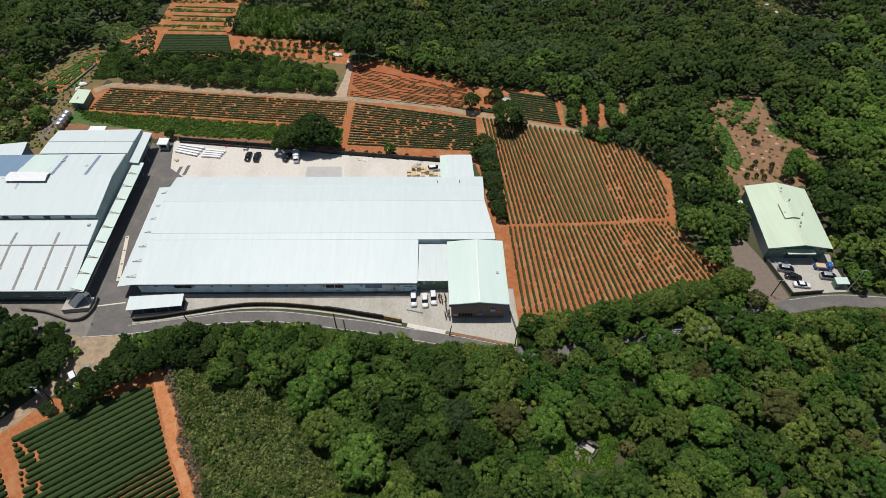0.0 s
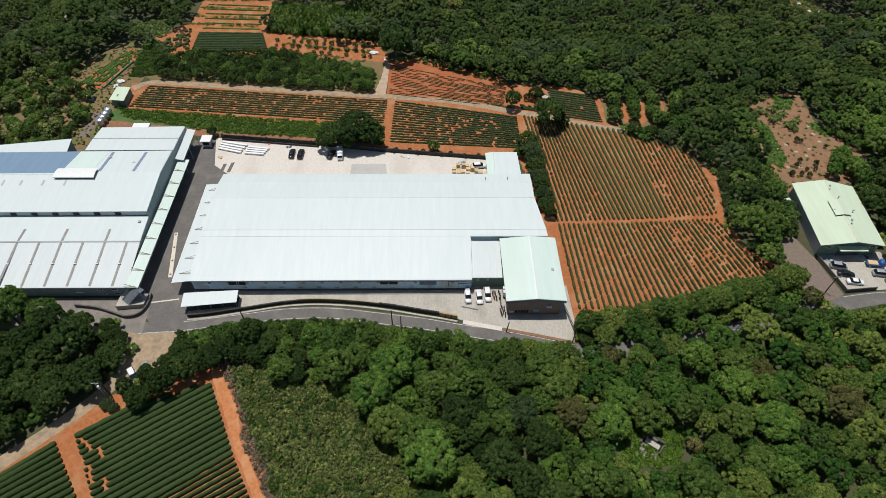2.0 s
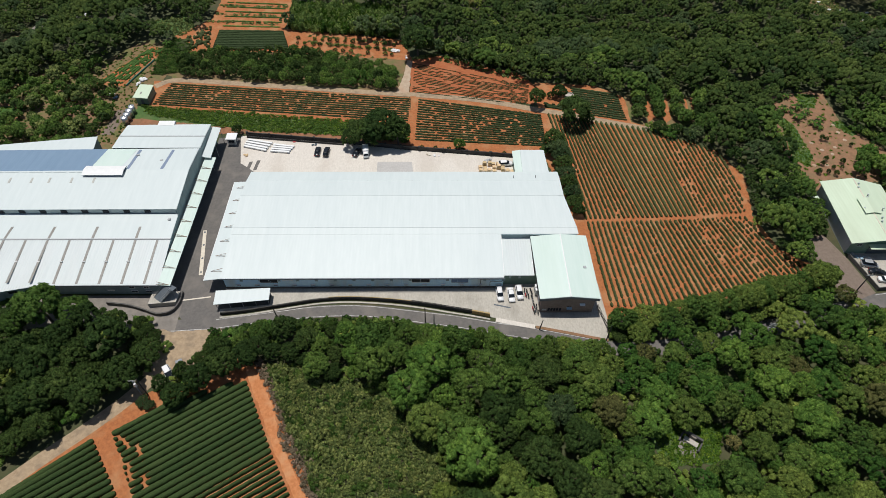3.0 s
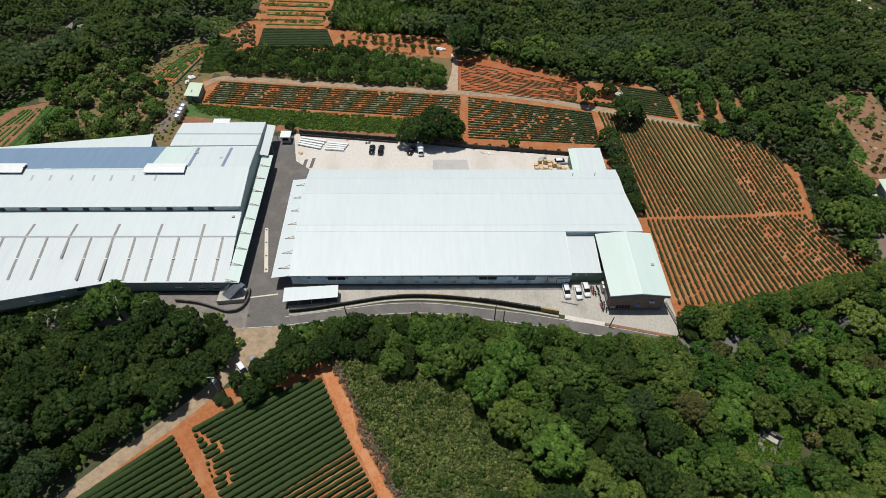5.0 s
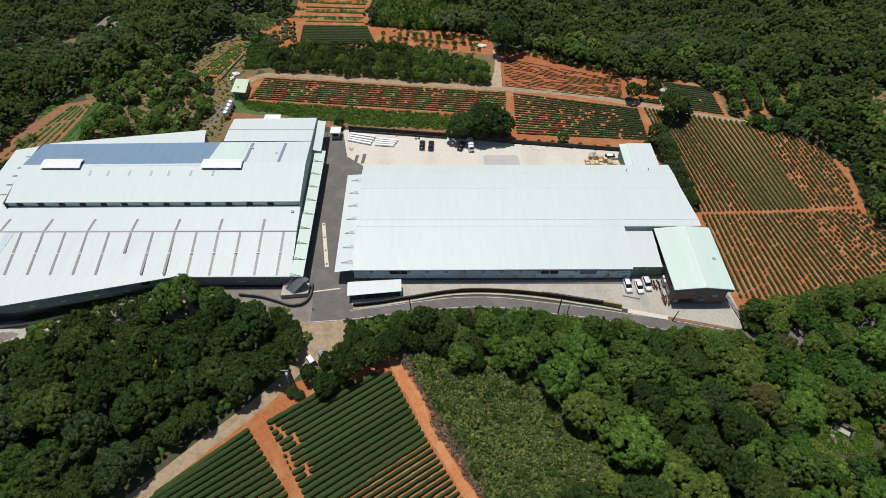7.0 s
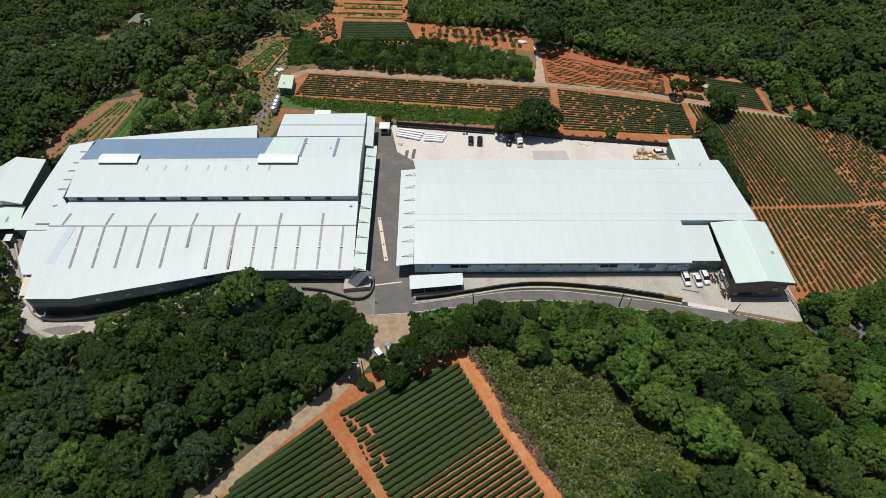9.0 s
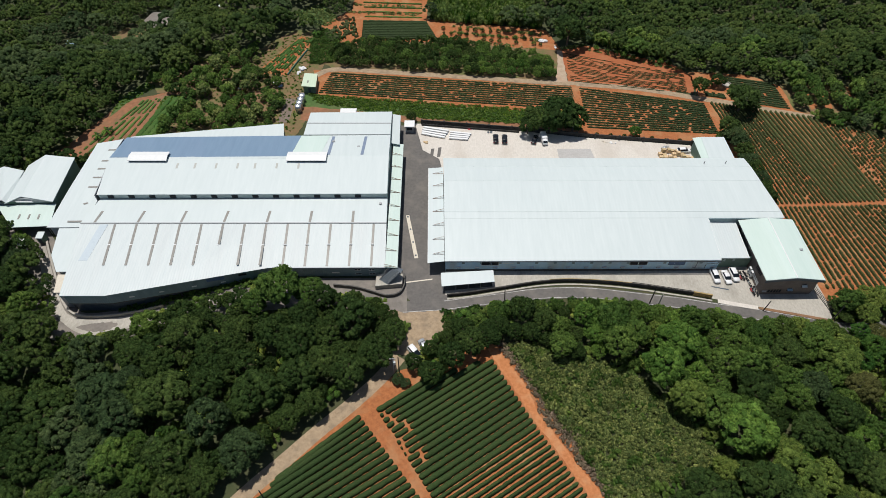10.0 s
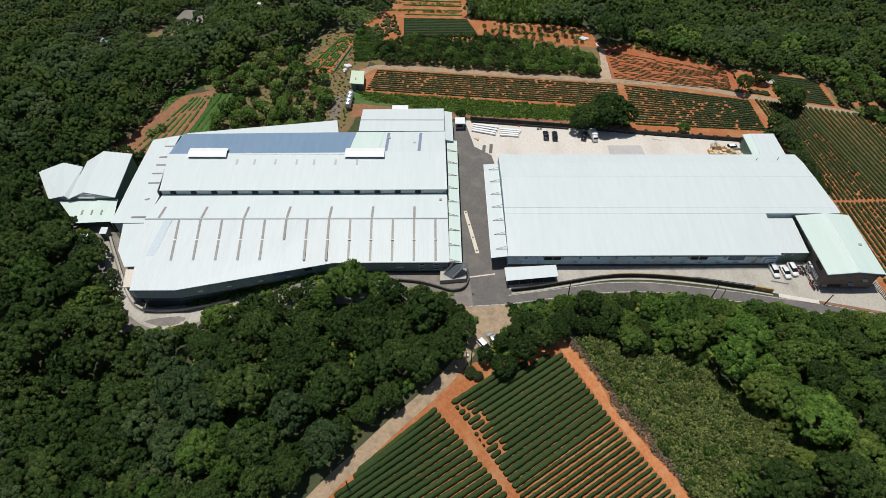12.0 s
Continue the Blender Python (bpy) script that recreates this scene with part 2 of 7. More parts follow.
def foliage(name, a, b, vary=0.26, island=0.26):
    """Leaves: a to b over some metres, each tree and each leaf a little different, with light through the blade."""
    dim = tuple(0.62 * (u + v) / 2 for u, v in zip(a, b))
    a, b = tuple(0.38 * u for u in a), tuple(1.55 * u for u in b)
    m = mat(name, a, b, 0.4, 0.7, bump=0.5, bump_size=0.2, stain=dim, stain_size=3.0, stain_amount=0.6, by_object=vary, by_island=island, spec=0.12)
    n, link = m.node_tree.nodes, m.node_tree.links.new
    bsdf, out = n["Principled BSDF"], n["Material Output"]
    own, bright, hue, tint = n.new("ShaderNodeAttribute"), n.new("ShaderNodeMapRange"), n.new("ShaderNodeMapRange"), n.new("ShaderNodeHueSaturation")
    own.attribute_name = "plant"
    for node, low_, high_ in ((bright, 1 - vary, 1 + vary), (hue, 0.515, 0.485)):
        node.inputs["From Min"].default_value, node.inputs["To Min"].default_value, node.inputs["To Max"].default_value = -1, low_, high_
        link(own.outputs["Fac"], node.inputs[0])
    link(bsdf.inputs["Base Color"].links[0].from_socket, tint.inputs["Color"])
    link(bright.outputs[0], tint.inputs["Value"]), link(hue.outputs[0], tint.inputs["Hue"]), link(tint.outputs[0], bsdf.inputs["Base Color"])
    thin, mix = n.new("ShaderNodeBsdfTranslucent"), n.new("ShaderNodeMixShader")
    link(bsdf.inputs["Base Color"].links[0].from_socket, thin.inputs["Color"])
    mix.inputs[0].default_value = 0.36
    link(bsdf.outputs[0], mix.inputs[1]), link(thin.outputs[0], mix.inputs[2]), link(mix.outputs[0], out.inputs["Surface"])
    return m


LEAF = {
    "dark": foliage("dark_green_leaves", (0.044, 0.084, 0.020), (0.070, 0.120, 0.030)),
    "mid": foliage("mid_green_leaves", (0.084, 0.156, 0.030), (0.124, 0.212, 0.045)),
    "olive": foliage("olive_green_leaves", (0.130, 0.196, 0.038), (0.182, 0.258, 0.056)),
    "bright": foliage("bright_green_leaves", (0.096, 0.194, 0.032), (0.140, 0.256, 0.048)),
    "brown": foliage("dry_brown_leaves", (0.172, 0.174, 0.054), (0.220, 0.216, 0.072)),
    "blue": foliage("blue_green_leaves", (0.050, 0.092, 0.034), (0.078, 0.126, 0.047)),
}
BAMBOO_LEAF = foliage("feathery_bamboo_leaves", (0.130, 0.215, 0.050), (0.195, 0.290, 0.080), 0.15, 0.3)
SCRUB_LEAF = foliage("pale_scrub_leaves", (0.140, 0.200, 0.054), (0.225, 0.282, 0.092), 0.2, 0.5)
GRASS_LEAF = foliage("lush_grass_blades", (0.065, 0.150, 0.014), (0.105, 0.200, 0.025), 0.2, 0.4)
DRY_LEAF = foliage("dry_straw_blades", (0.26, 0.19, 0.125), (0.36, 0.28, 0.19), 0.2, 0.4)


# ---- mesh helpers ----
def link_mesh(name, verts, faces, material, parent=None, label="", smooth=False):
    me = bpy.data.meshes.new(name)
    me.from_pydata([tuple(v) for v in verts], [], [tuple(f) for f in faces])
    me.materials.append(material)
    if smooth:
        me.polygons.foreach_set("use_smooth", [True] * len(me.polygons))
    me.update()
    ob = new(name, me)
    if parent:
        ob.parent = parent
    return tagged(ob, label)


def part(name, bm, material, parent=None, label="", smooth=False):
    """Links a bmesh as one mesh object under a thing or a part."""
    bmesh.ops.recalc_face_normals(bm, faces=bm.faces)
    me = bpy.data.meshes.new(name)
    bm.to_mesh(me)
    bm.free()
    me.materials.append(material)
    if smooth:
        me.polygons.foreach_set("use_smooth", [True] * len(me.polygons))
    ob = new(name, me)
    if parent:
        ob.parent = parent
    return tagged(ob, label)


def thing(name, label, category, group="", at=(0, 0, 0), kind=""):
    ob = new(name)
    ob.location = at
    ob.empty_display_size = 0.2
    return tagged(ob, label, category, group, kind)


def brick(bm, x0, x1, y0, y1, z0, z1, bevel=0.0):
    """Adds a box, with bevelled edges where asked."""
    m = Matrix.LocRotScale(((x0 + x1) / 2, (y0 + y1) / 2, (z0 + z1) / 2), None, (abs(x1 - x0), abs(y1 - y0), abs(z1 - z0)))
    made = bmesh.ops.create_cube(bm, size=1, matrix=m)["verts"]
    if bevel:
        edges = list({e for v in made for e in v.link_edges})
        bmesh.ops.bevel(bm, geom=edges, offset=bevel, segments=1, affect="EDGES")
    return bm


def box(x0, x1, y0, y1, z0, z1, bevel=0.0):
    return brick(bmesh.new(), x0, x1, y0, y1, z0, z1, bevel)


def rod(bm, a, b, r, n=8, r2=None):
    """Adds a round bar from a to b."""
    a, b = Vector(a), Vector(b)
    m = Matrix.Translation((a + b) / 2) @ (b - a).to_track_quat("Z", "Y").to_matrix().to_4x4()
    bmesh.ops.create_cone(bm, cap_ends=True, segments=n, radius1=r, radius2=r if r2 is None else r2, depth=(b - a).length, matrix=m)
    return bm


def prism(poly, z0, z1):
    """An upright block over a plan."""
    bm = bmesh.new()
    low = [bm.verts.new((x, y, z0)) for x, y in poly]
    top = [bm.verts.new((x, y, z1)) for x, y in poly]
    bm.faces.new(top), bm.faces.new(low[::-1])
    for i in range(len(poly)):
        j = (i + 1) % len(poly)
        bm.faces.new((low[i], low[j], top[j], top[i]))
    return bm


def sheet(name, poly, z, material, label, category, sunk=False):
    """A flat piece of ground with a little thickness."""
    bm = prism(poly, z - 0.25, z)
    bmesh.ops.triangulate(bm, faces=[f for f in bm.faces if len(f.verts) > 4])
    for v in bm.verts if sunk else ():
        v.co.z += dip(v.co.x, v.co.y) + 0.1
    return tagged(part(name, bm, material), label, category, "", "structure")


def loft(lines, thick=0.18):
    """A roof: a slab through lines of points, each from the left edge to the right edge."""
    bm = bmesh.new()
    top = [[bm.verts.new(p) for p in line] for line in lines]
    low = [[bm.verts.new((p[0], p[1], p[2] - thick)) for p in line] for line in lines]
    for g, flip in ((top, False), (low, True)):
        for a, b in zip(g, g[1:]):
            for i in range(len(a) - 1):
                q = (a[i], a[i + 1], b[i + 1], b[i])
                bm.faces.new(q[::-1] if flip else q)
    rim = top[0] + [g[-1] for g in top[1:]] + top[-1][-2::-1] + [g[0] for g in top[-2:0:-1]]
    rim2 = low[0] + [g[-1] for g in low[1:]] + low[-1][-2::-1] + [g[0] for g in low[-2:0:-1]]
    for i in range(len(rim)):
        j = (i + 1) % len(rim)
        bm.faces.new((rim2[i], rim2[j], rim[j], rim[i]))
    return bm


def strip(points, width, z, z0=None):
    """A band along a line on the ground."""
    pts = [Vector((x, y, 0)) for x, y in points]
    left, right = [], []
    for i, p in enumerate(pts):
        d = (pts[min(i + 1, len(pts) - 1)] - pts[max(i - 1, 0)]).normalized()
        s = Vector((-d.y, d.x, 0)) * width / 2
        left.append(p + s), right.append(p - s)
    return loft([[(a.x, a.y, z), (b.x, b.y, z)] for a, b in zip(left, right)], z - (z - 0.2 if z0 is None else z0))


def inside(x, y, poly):
    hit = False
    for i in range(len(poly)):
        (x0, y0), (x1, y1) = poly[i - 1], poly[i]
        if (y0 > y) != (y1 > y) and x < (x1 - x0) * (y - y0) / (y1 - y0) + x0:
            hit = not hit
    return hit


def smooth_line(points, step=3.0):
    """Catmull-Rom through the points."""
    out = []
    p = [Vector((*q, 0)) for q in points]
    for i in range(len(p) - 1):
        a, b, c, d = p[max(i - 1, 0)], p[i], p[i + 1], p[min(i + 2, len(p) - 1)]
        k = max(1, int((c - b).length / step))
        for j in range(k):
            t = j / k
            v = 0.5 * (2 * b + (c - a) * t + (2 * a - 5 * b + 4 * c - d) * t * t + (3 * b - a - 3 * c + d) * t ** 3)
            out.append((v.x, v.y))
    return out + [tuple(points[-1])]


def ragged(poly, amount=0.5, step=1.2):
    """The same outline with an uneven, natural edge."""
    out = []
    for i in range(len(poly)):
        a, b = Vector(poly[i - 1]), Vector(poly[i])
        k = max(1, int((b - a).length / step))
        for j in range(k):
            p = a.lerp(b, j / k)
            out.append((p.x + amount * noise.noise((p.x * 0.8, p.y * 0.8, 3.0)), p.y + amount * noise.noise((p.x * 0.8, p.y * 0.8, 8.0))))
    return out


# ---- ground ----
def ease(u):
    u = min(max(u, 0.0), 1.0)
    return u * u * (3 - 2 * u)


def dip(x, y):
    """The land falls away below the factory's western corner and into the valleys to the north and north-west."""
    return (-4.2 * ease((-46 - x) / 38) * ease((16 - y) / 20) - 9 * ease((-70 - x) / 40) * ease((-13 - y) / 22)
            - 17 * ease((y - 104) / 45) * ease((x - 62) / 50) * ease((225 - x) / 60) - 38 * ease((-78 - x) / 75) * ease((y - 92) / 60))


def drop(x, y):
    """Where the line of sight past a point at level zero meets the sunken land."""
    f = 1.0
    for _ in range(60):
        f = 0.7 * f + 0.3 * (131 - dip(-7 + (x + 7) * f, -103 + (y + 103) * f)) / 131
    return -7 + (x + 7) * f, -103 + (y + 103) * f


def ground_sheet():
    """One sheet to the horizon: flat under the estate, rolling far away."""
    xs = sorted({*range(-320, 341, 5), *(-2400, -1600, -1000, -600, -450, -380, 400, 480, 700, 1100, 1700, 2500)})
    ys = sorted({*range(-120, 301, 5), *(-2400, -1500, -900, -500, -300, -180, 340, 400, 500, 800, 1300, 2500)})
    verts, faces = [], []
    for y in ys:
        for x in xs:
            off = max(0.0, math.hypot(max(abs(x - 40) - 300, 0), max(abs(y - 70) - 230, 0)))
            verts.append((x, y, dip(x, y) - 0.06 + min(off * 0.04, 30) * noise.noise((x * 0.002, y * 0.002, 3.0))))
    w = len(xs)
    for j in range(len(ys) - 1):
        for i in range(w - 1):
            faces.append((j * w + i, j * w + i + 1, j * w + w + i + 1, j * w + w + i))
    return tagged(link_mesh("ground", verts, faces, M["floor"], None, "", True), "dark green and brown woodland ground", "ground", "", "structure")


ground_sheet()
ROAD_TOP = [(-6, -9.5), (4, -9.2), (11, -8.1), (20, -6.7), (29, -5.3), (36.6, -4.9), (44, -5.1), (53, -6.3), (59, -7.2), (66.6, -8.3), (77, -10.4), (87, -12.2), (92.4, -13.4), (106, -16.6), (125, -15.5), (150, -10), (173, -4), (182, -1.8), (194, -0.3), (208, -1.0), (260, -6)]
ROAD_LOW = [(-6.8, -13.4), (3.8, -12.7), (13.5, -11.2), (21, -10.3), (29, -9.2), (36.6, -8.8), (44, -9.0), (53, -10.2), (59, -11.2), (66.6, -12.3), (78.2, -14.6), (84, -15.7), (92.4, -17.2), (106, -20.6), (125, -20), (150, -15), (175, -8.6), (184, -6), (195, -4.6), (207, -5.3), (260, -11)]
sheet("road", smooth_line(ROAD_TOP) + smooth_line(ROAD_LOW)[::-1], 0.0, M["asphalt"], "worn grey asphalt two-lane road", "road")
WEST = [(-6, -9.4), (-14, -9.6), (-22, -8.0), (-34, -7.2), (-48, -8.2), (-60, -9.6), (-72, -11.8), (-84, -14.0), (-94, -14.6), (-101, -10.5), (-106, -2), (-111, 6), (-118, 14), (-124, 18)]
west = smooth_line(WEST, 1.5)
edge_a, edge_b = [], []
for i, p in enumerate(west):
    a, b = Vector(west[max(i - 1, 0)]), Vector(west[min(i + 1, len(west) - 1)])
    n = Vector((-(b - a).y, (b - a).x)).normalized()
    w = 4.6 + 1.5 * ease((-95 - p[0]) / 10)
    edge_a.append(Vector(p) + n * w), edge_b.append(Vector(p) - n * w)
tagged(part("road", loft([[(*q, dip(*q) + 0.02) for q in (a, a.lerp(b, 0.25), a.lerp(b, 0.5), a.lerp(b, 0.75), b)] for a, b in zip(edge_a, edge_b)], 0.2), M["lane"]), "stained concrete lane round the factory", "road", "", "structure")
tagged(part("pavement", loft([[(*a, dip(*a) + 0.08), (*b, dip(*b) + 0.08)] for a, b in zip(smooth_line([(-110.6, 11), (-107.6, 5), (-102.6, -4), (-97.6, -10.4), (-92, -12.4), (-84, -11.8), (-70, -9.6), (-58, -6.6)], 2.0), smooth_line([(-112.4, 10), (-109.6, 3), (-105, -6), (-98.6, -12.6), (-91.5, -16.6), (-83, -16.2), (-70, -11.6), (-58, -8.6)], 2.0))], 0.2), M["concrete_old"]), "stained concrete apron round the factory's corner", "pavement", "", "structure")
tagged(part("kerb_wall", loft([[(x - 0.2, y - 0.2, dip(x, y) + 1.0), (x + 0.2, y + 0.2, dip(x, y) + 1.0)] for x, y in smooth_line([(-110, 11.6), (-107, 5.6), (-101.8, -4), (-97.0, -9.9), (-92, -11.6), (-84, -11.2), (-72, -9.0)], 1.5)], 1.3), M["concrete_old"]), "low pale concrete wall round the factory's corner", "wall", "", "structure")
sheet("pavement", [(-47, -5), (-30, -5), (-12, -6), (-11.6, -1.7), (-44, -1.7)], 0.026, M["lane"], "stained concrete strip before the factory wall", "pavement")
sheet("road_lane", [(-12, -1.5), (-5, -9.6), (5.5, -9.3), (4.3, -3), (4.3, 42), (3, 48), (-1, 52), (-4, 65), (-12.5, 65)], 0.012, M["asphalt"], "grey asphalt lane between the two halls", "road")
sheet("yard", [(-5.3, 66), (-2.5, 66), (30.6, 62), (53.5, 58.4), (88, 54.4), (88, 40), (4.3, 40), (3.0, 47.5), (-2.5, 52)], 0.03, M["concrete"], "pale sunlit concrete yard behind the hall", "yard")
sheet("pavement", [(4.3, 1.5), (4.3, -7.6), (11, -6.8), (20, -5.2), (30.6, -3.4), (40, -3.1), (50.4, -4), (59.5, -5.4), (65.4, -6.6), (76, -9), (87, -11.6), (92.4, -13), (106, -16.2), (107, -9), (106.5, 2), (80, 2)], 0.045, M["concrete_old"], "stained weathered concrete apron in front of the hall", "pavement")
sheet("dirt_patch", ragged([(-15, -11.5), (-6, -13.2), (6, -12.4), (9, -15), (4, -20), (0, -25), (-10, -26), (-12, -17)], 0.8), 0.024, M["track"], "pale dusty patch at the road junction", "ground")
TRACK = [(1, -13), (-2, -19.5), (-7.4, -26.4), (-11.8, -32.4), (-18.2, -39.2), (-25.6, -46.2), (-31.9, -52.6), (-37.6, -58.2), (-42, -63), (-54, -77)]
tagged(part("dirt_track", strip(smooth_line(TRACK[2:], 1.5), 3.5, 0.03), M["track"]), "pale dusty dirt track beside the tea field", "track", "", "structure")
sheet("field_path", ragged([(14.6, -24.0), (16.3, -21.8), (20.6, -29.4), (24.2, -36.0), (25.6, -41.9), (28.9, -46.8), (32.4, -52.8), (36.0, -57.9), (38.2, -62.5), (46.5, -76), (42.6, -76), (34.2, -60.4), (28.6, -50.2), (25.4, -45.2), (22.8, -40.0), (20.2, -34.6), (16.6, -28.4)], 0.4), 0.022, M["soil_path"], "trodden bright orange path along the tea field", "path")
sheet("field_soil", ragged([(-54, -75), (-43, -63.5), (-36, -56), (-26, -47), (-18, -40), (-12, -34), (-6, -30), (2, -29), (14, -20), (17.8, -23.5), (21.4, -28.5), (25.2, -34.6), (28.2, -41.8), (33.2, -49.8), (37.2, -59.8), (46, -75)], 0.8), 0.015, M["soil"], "orange red laterite soil of the tea field", "soil")
sheet("field_soil", ragged([(100.2, 80), (118, 76), (136, 69.5), (157, 58), (162, 45), (158.5, 27), (162, 14), (171, 7), (168, -1), (145, -6), (105.2, -10), (104.8, 14), (100.6, 30), (100.8, 43), (98, 54), (101, 60)], 0.8), 0.015, M["soil"], "orange red soil between rows of tea", "soil")
sheet("field_soil", ragged([(52.4, 90.2), (79, 86.6), (100.2, 81.2), (103, 62), (103, 56), (98, 53.6), (88, 55.2), (53.5, 59.6)], 0.8), 0.011, M["soil"], "red brown soil under tea bushes", "soil")
sheet("field_soil", ragged([(-45, 98.4), (-37, 98.8), (52.2, 88.3), (53.2, 72.4), (32, 73.2), (5, 76.2), (-42, 82.4)], 0.8), 0.012, M["soil"], "brown soil of the long tea field", "soil")
sheet("field_soil", ragged([(51.5, 113.5), (61, 117), (94, 103.5), (100, 95), (97.5, 84), (52.2, 91)], 0.8), 0.015, M["soil_red"], "bare orange red soil with young tea", "soil")
sheet("field_soil", ragged([(99, 98), (122, 96), (131, 89), (136, 70), (118, 76), (99, 82)], 0.8), 0.015, M["soil"], "orange soil of a small tea field", "soil")
sheet("field_soil", ragged([(-46, 131), (-34, 145), (-34, 172), (1, 172), (-2, 137), (48, 128), (53, 112), (20, 113), (-36, 117)], 0.8), 0.012, M["soil"], "orange terraced soil at the woods", "soil")
sheet("orchard_soil", ragged([(-42, 103), (-38, 100.8), (15, 95), (47.4, 91.8), (49.8, 104), (51, 113), (39, 114.5), (28, 115), (19, 118), (-27, 119.5), (-40, 115)], 0.8), 0.02, M["soil_mixed"], "weedy brown soil of the orchard", "soil")
sheet("bank_soil", ragged([(-46, 76), (-12, 71), (-2, 69), (31, 66.4), (53, 63.4), (53, 60), (31, 63.5), (-2.8, 67.2), (-12, 67), (-46, 68)], 0.8), 0.012, M["soil_dark"], "bare brown soil strip along the yard wall", "soil")
sheet("grass_bank", ragged([(-46, 84), (31, 76), (53, 77), (53, 60), (31, 64.5), (-2.8, 68), (-12, 67), (-46, 68)], 0.8), 0.008, M["grass"], "rough green grass bank above the yard", "grass")
sheet("garden_soil", ragged([(-124, 48), (-110, 79), (-94, 85), (-87, 86), (-86, 76), (-98, 50)], 0.8), 0.012, M["soil_dark"], "red brown vegetable garden soil", "soil")
sheet("orchard_floor", ragged([(-98, 50), (-88, 100), (-66, 96), (-44, 126), (-40, 126), (-44, 66), (-47, 55)], 0.8), 0.006, M["soil_mixed"], "weedy brown orchard ground", "soil")
sheet("orchard_floor", ragged([(-106, 91), (-93, 97.5), (-85, 109), (-68, 113), (-57, 128), (-44, 126), (-60, 96), (-88, 84), (-100, 84)], 0.8), 0.003, M["soil_mixed"], "weedy brown ground of the upper garden", "soil")
sheet("orchard_floor", ragged([(131, 74), (132, 90), (158, 89), (156, 75), (147, 70.5), (139, 69.5)], 0.8), 0.018, M["soil_mixed"], "weedy brown ground between bush rows", "soil")
for a in ([(137, 85.5), (139.9, 88), (140.6, 76), (137.6, 74.2)], [(143.6, 88), (147.3, 88), (145.8, 75.4), (142.8, 72.6)], [(151.2, 88), (152.1, 88), (150.9, 76.4), (150.2, 76.4)], [(153.6, 88), (154.5, 88), (152.9, 76.4), (152.2, 76.4)], [(156, 88), (156.9, 88), (154.8, 76.4), (154.1, 76.4)]):
    sheet("soil_strip", a, 0.03, M["soil"], "bare orange soil lane between bush rows", "soil")
sheet("clearing_soil", ragged([(186, 90), (207, 93), (206, 73), (216, 56), (208, 44), (180, 38), (180, 66)], 0.8), 0.01, M["soil_bare"], "dry brown clearing with weeds", "soil")
sheet("garden_bed", ragged([(-67, 96.5), (-53, 123), (-47, 120.5), (-54.5, 95)], 0.4), 0.02, M["soil"], "orange soil of the vegetable beds", "soil")
for a in ([(-92.5, 92), (-89, 97.5), (-86, 95), (-88, 90)], [(-85, 104.5), (-82, 108), (-80, 103), (-82, 101)], [(-76, 91), (-71, 91), (-68, 82), (-62, 66), (-67, 66), (-71, 76)], [(-64.5, 85), (-61, 86), (-59.5, 76), (-62, 74)], [(-101, 80), (-92, 87), (-86, 88), (-90, 83), (-98, 79)]):
    sheet("soil_strip", ragged(a, 0.7), 0.022, M["soil_bare"], "bare orange brown patch in the garden orchard", "soil")
sheet("garden_plot", ragged([(-53.4, 66.6), (-52.5, 80.5), (-49.1, 80.5), (-49.4, 66.6)], 0.3), 0.024, M["soil_grey"], "grey brown tilled plot", "soil")
sheet("concrete_pad", [(171, 18), (177, 20), (180, 11), (182.5, -1.5), (175, -4.5), (170, 4)], 0.02, M["soil_grey"], "grey brown dusty drive beside the green hall", "pavement")
sheet("green_hall_yard", [(180.8, 14), (183.5, -0.4), (200, 0.6), (200, 14)], 0.03, M["concrete_old"], "pale concrete forecourt of the green hall", "yard")
PATH_N = [(-43.5, 95.0), (-40.1, 98.2), (-33.9, 99.2), (-16.5, 97.4), (13.6, 94.1), (43.2, 90.9), (53.7, 90.0), (78.5, 86.6), (98.4, 80.9), (108.2, 78.4), (121.4, 74.2), (137.2, 69.6)]
tagged(part("dirt_track", strip(smooth_line(PATH_N), 2.8, 0.05), M["track"]), "brown dirt track between the tea fields", "track", "", "structure")
tagged(part("dirt_track", prism(ragged([(47.0, 91.2), (51.8, 91.2), (51.9, 101), (52.6, 112.5), (50.4, 113), (49.4, 102)], 0.4), -0.1, 0.06), M["dirt"]), "pale dirt track between orchard and red field", "track", "", "structure")
tagged(part("dirt_track", strip(smooth_line([(53.4, 89), (54, 75), (52.6, 61)]), 2.2, 0.055), M["soil"]), "red dirt track between the tea fields", "track", "", "structure")
sheet("clearing_grass", ragged([(111, -42), (119, -37.5), (128, -39), (125, -48), (112, -49)], 0.8), 0.02, M["grass"], "bright green grass round the old tomb", "grass")
for a, b in ((ROAD_TOP[1:14], -0.35), (ROAD_LOW[1:14], 0.35), (ROAD_TOP[17:], -0.35)):
    tagged(part("road_line", strip([(x, y + b) for x, y in smooth_line(a)], 0.16, 0.02, -0.05), M["paint"]), "worn white edge line on the road", "road marking", "", "structure")
tagged(part("road_line", strip([(-6.8, -13.1), (3.5, -12.4)], 0.2, 0.036, 0.0), M["paint"]), "worn white edge line on the road", "road marking", "", "structure")


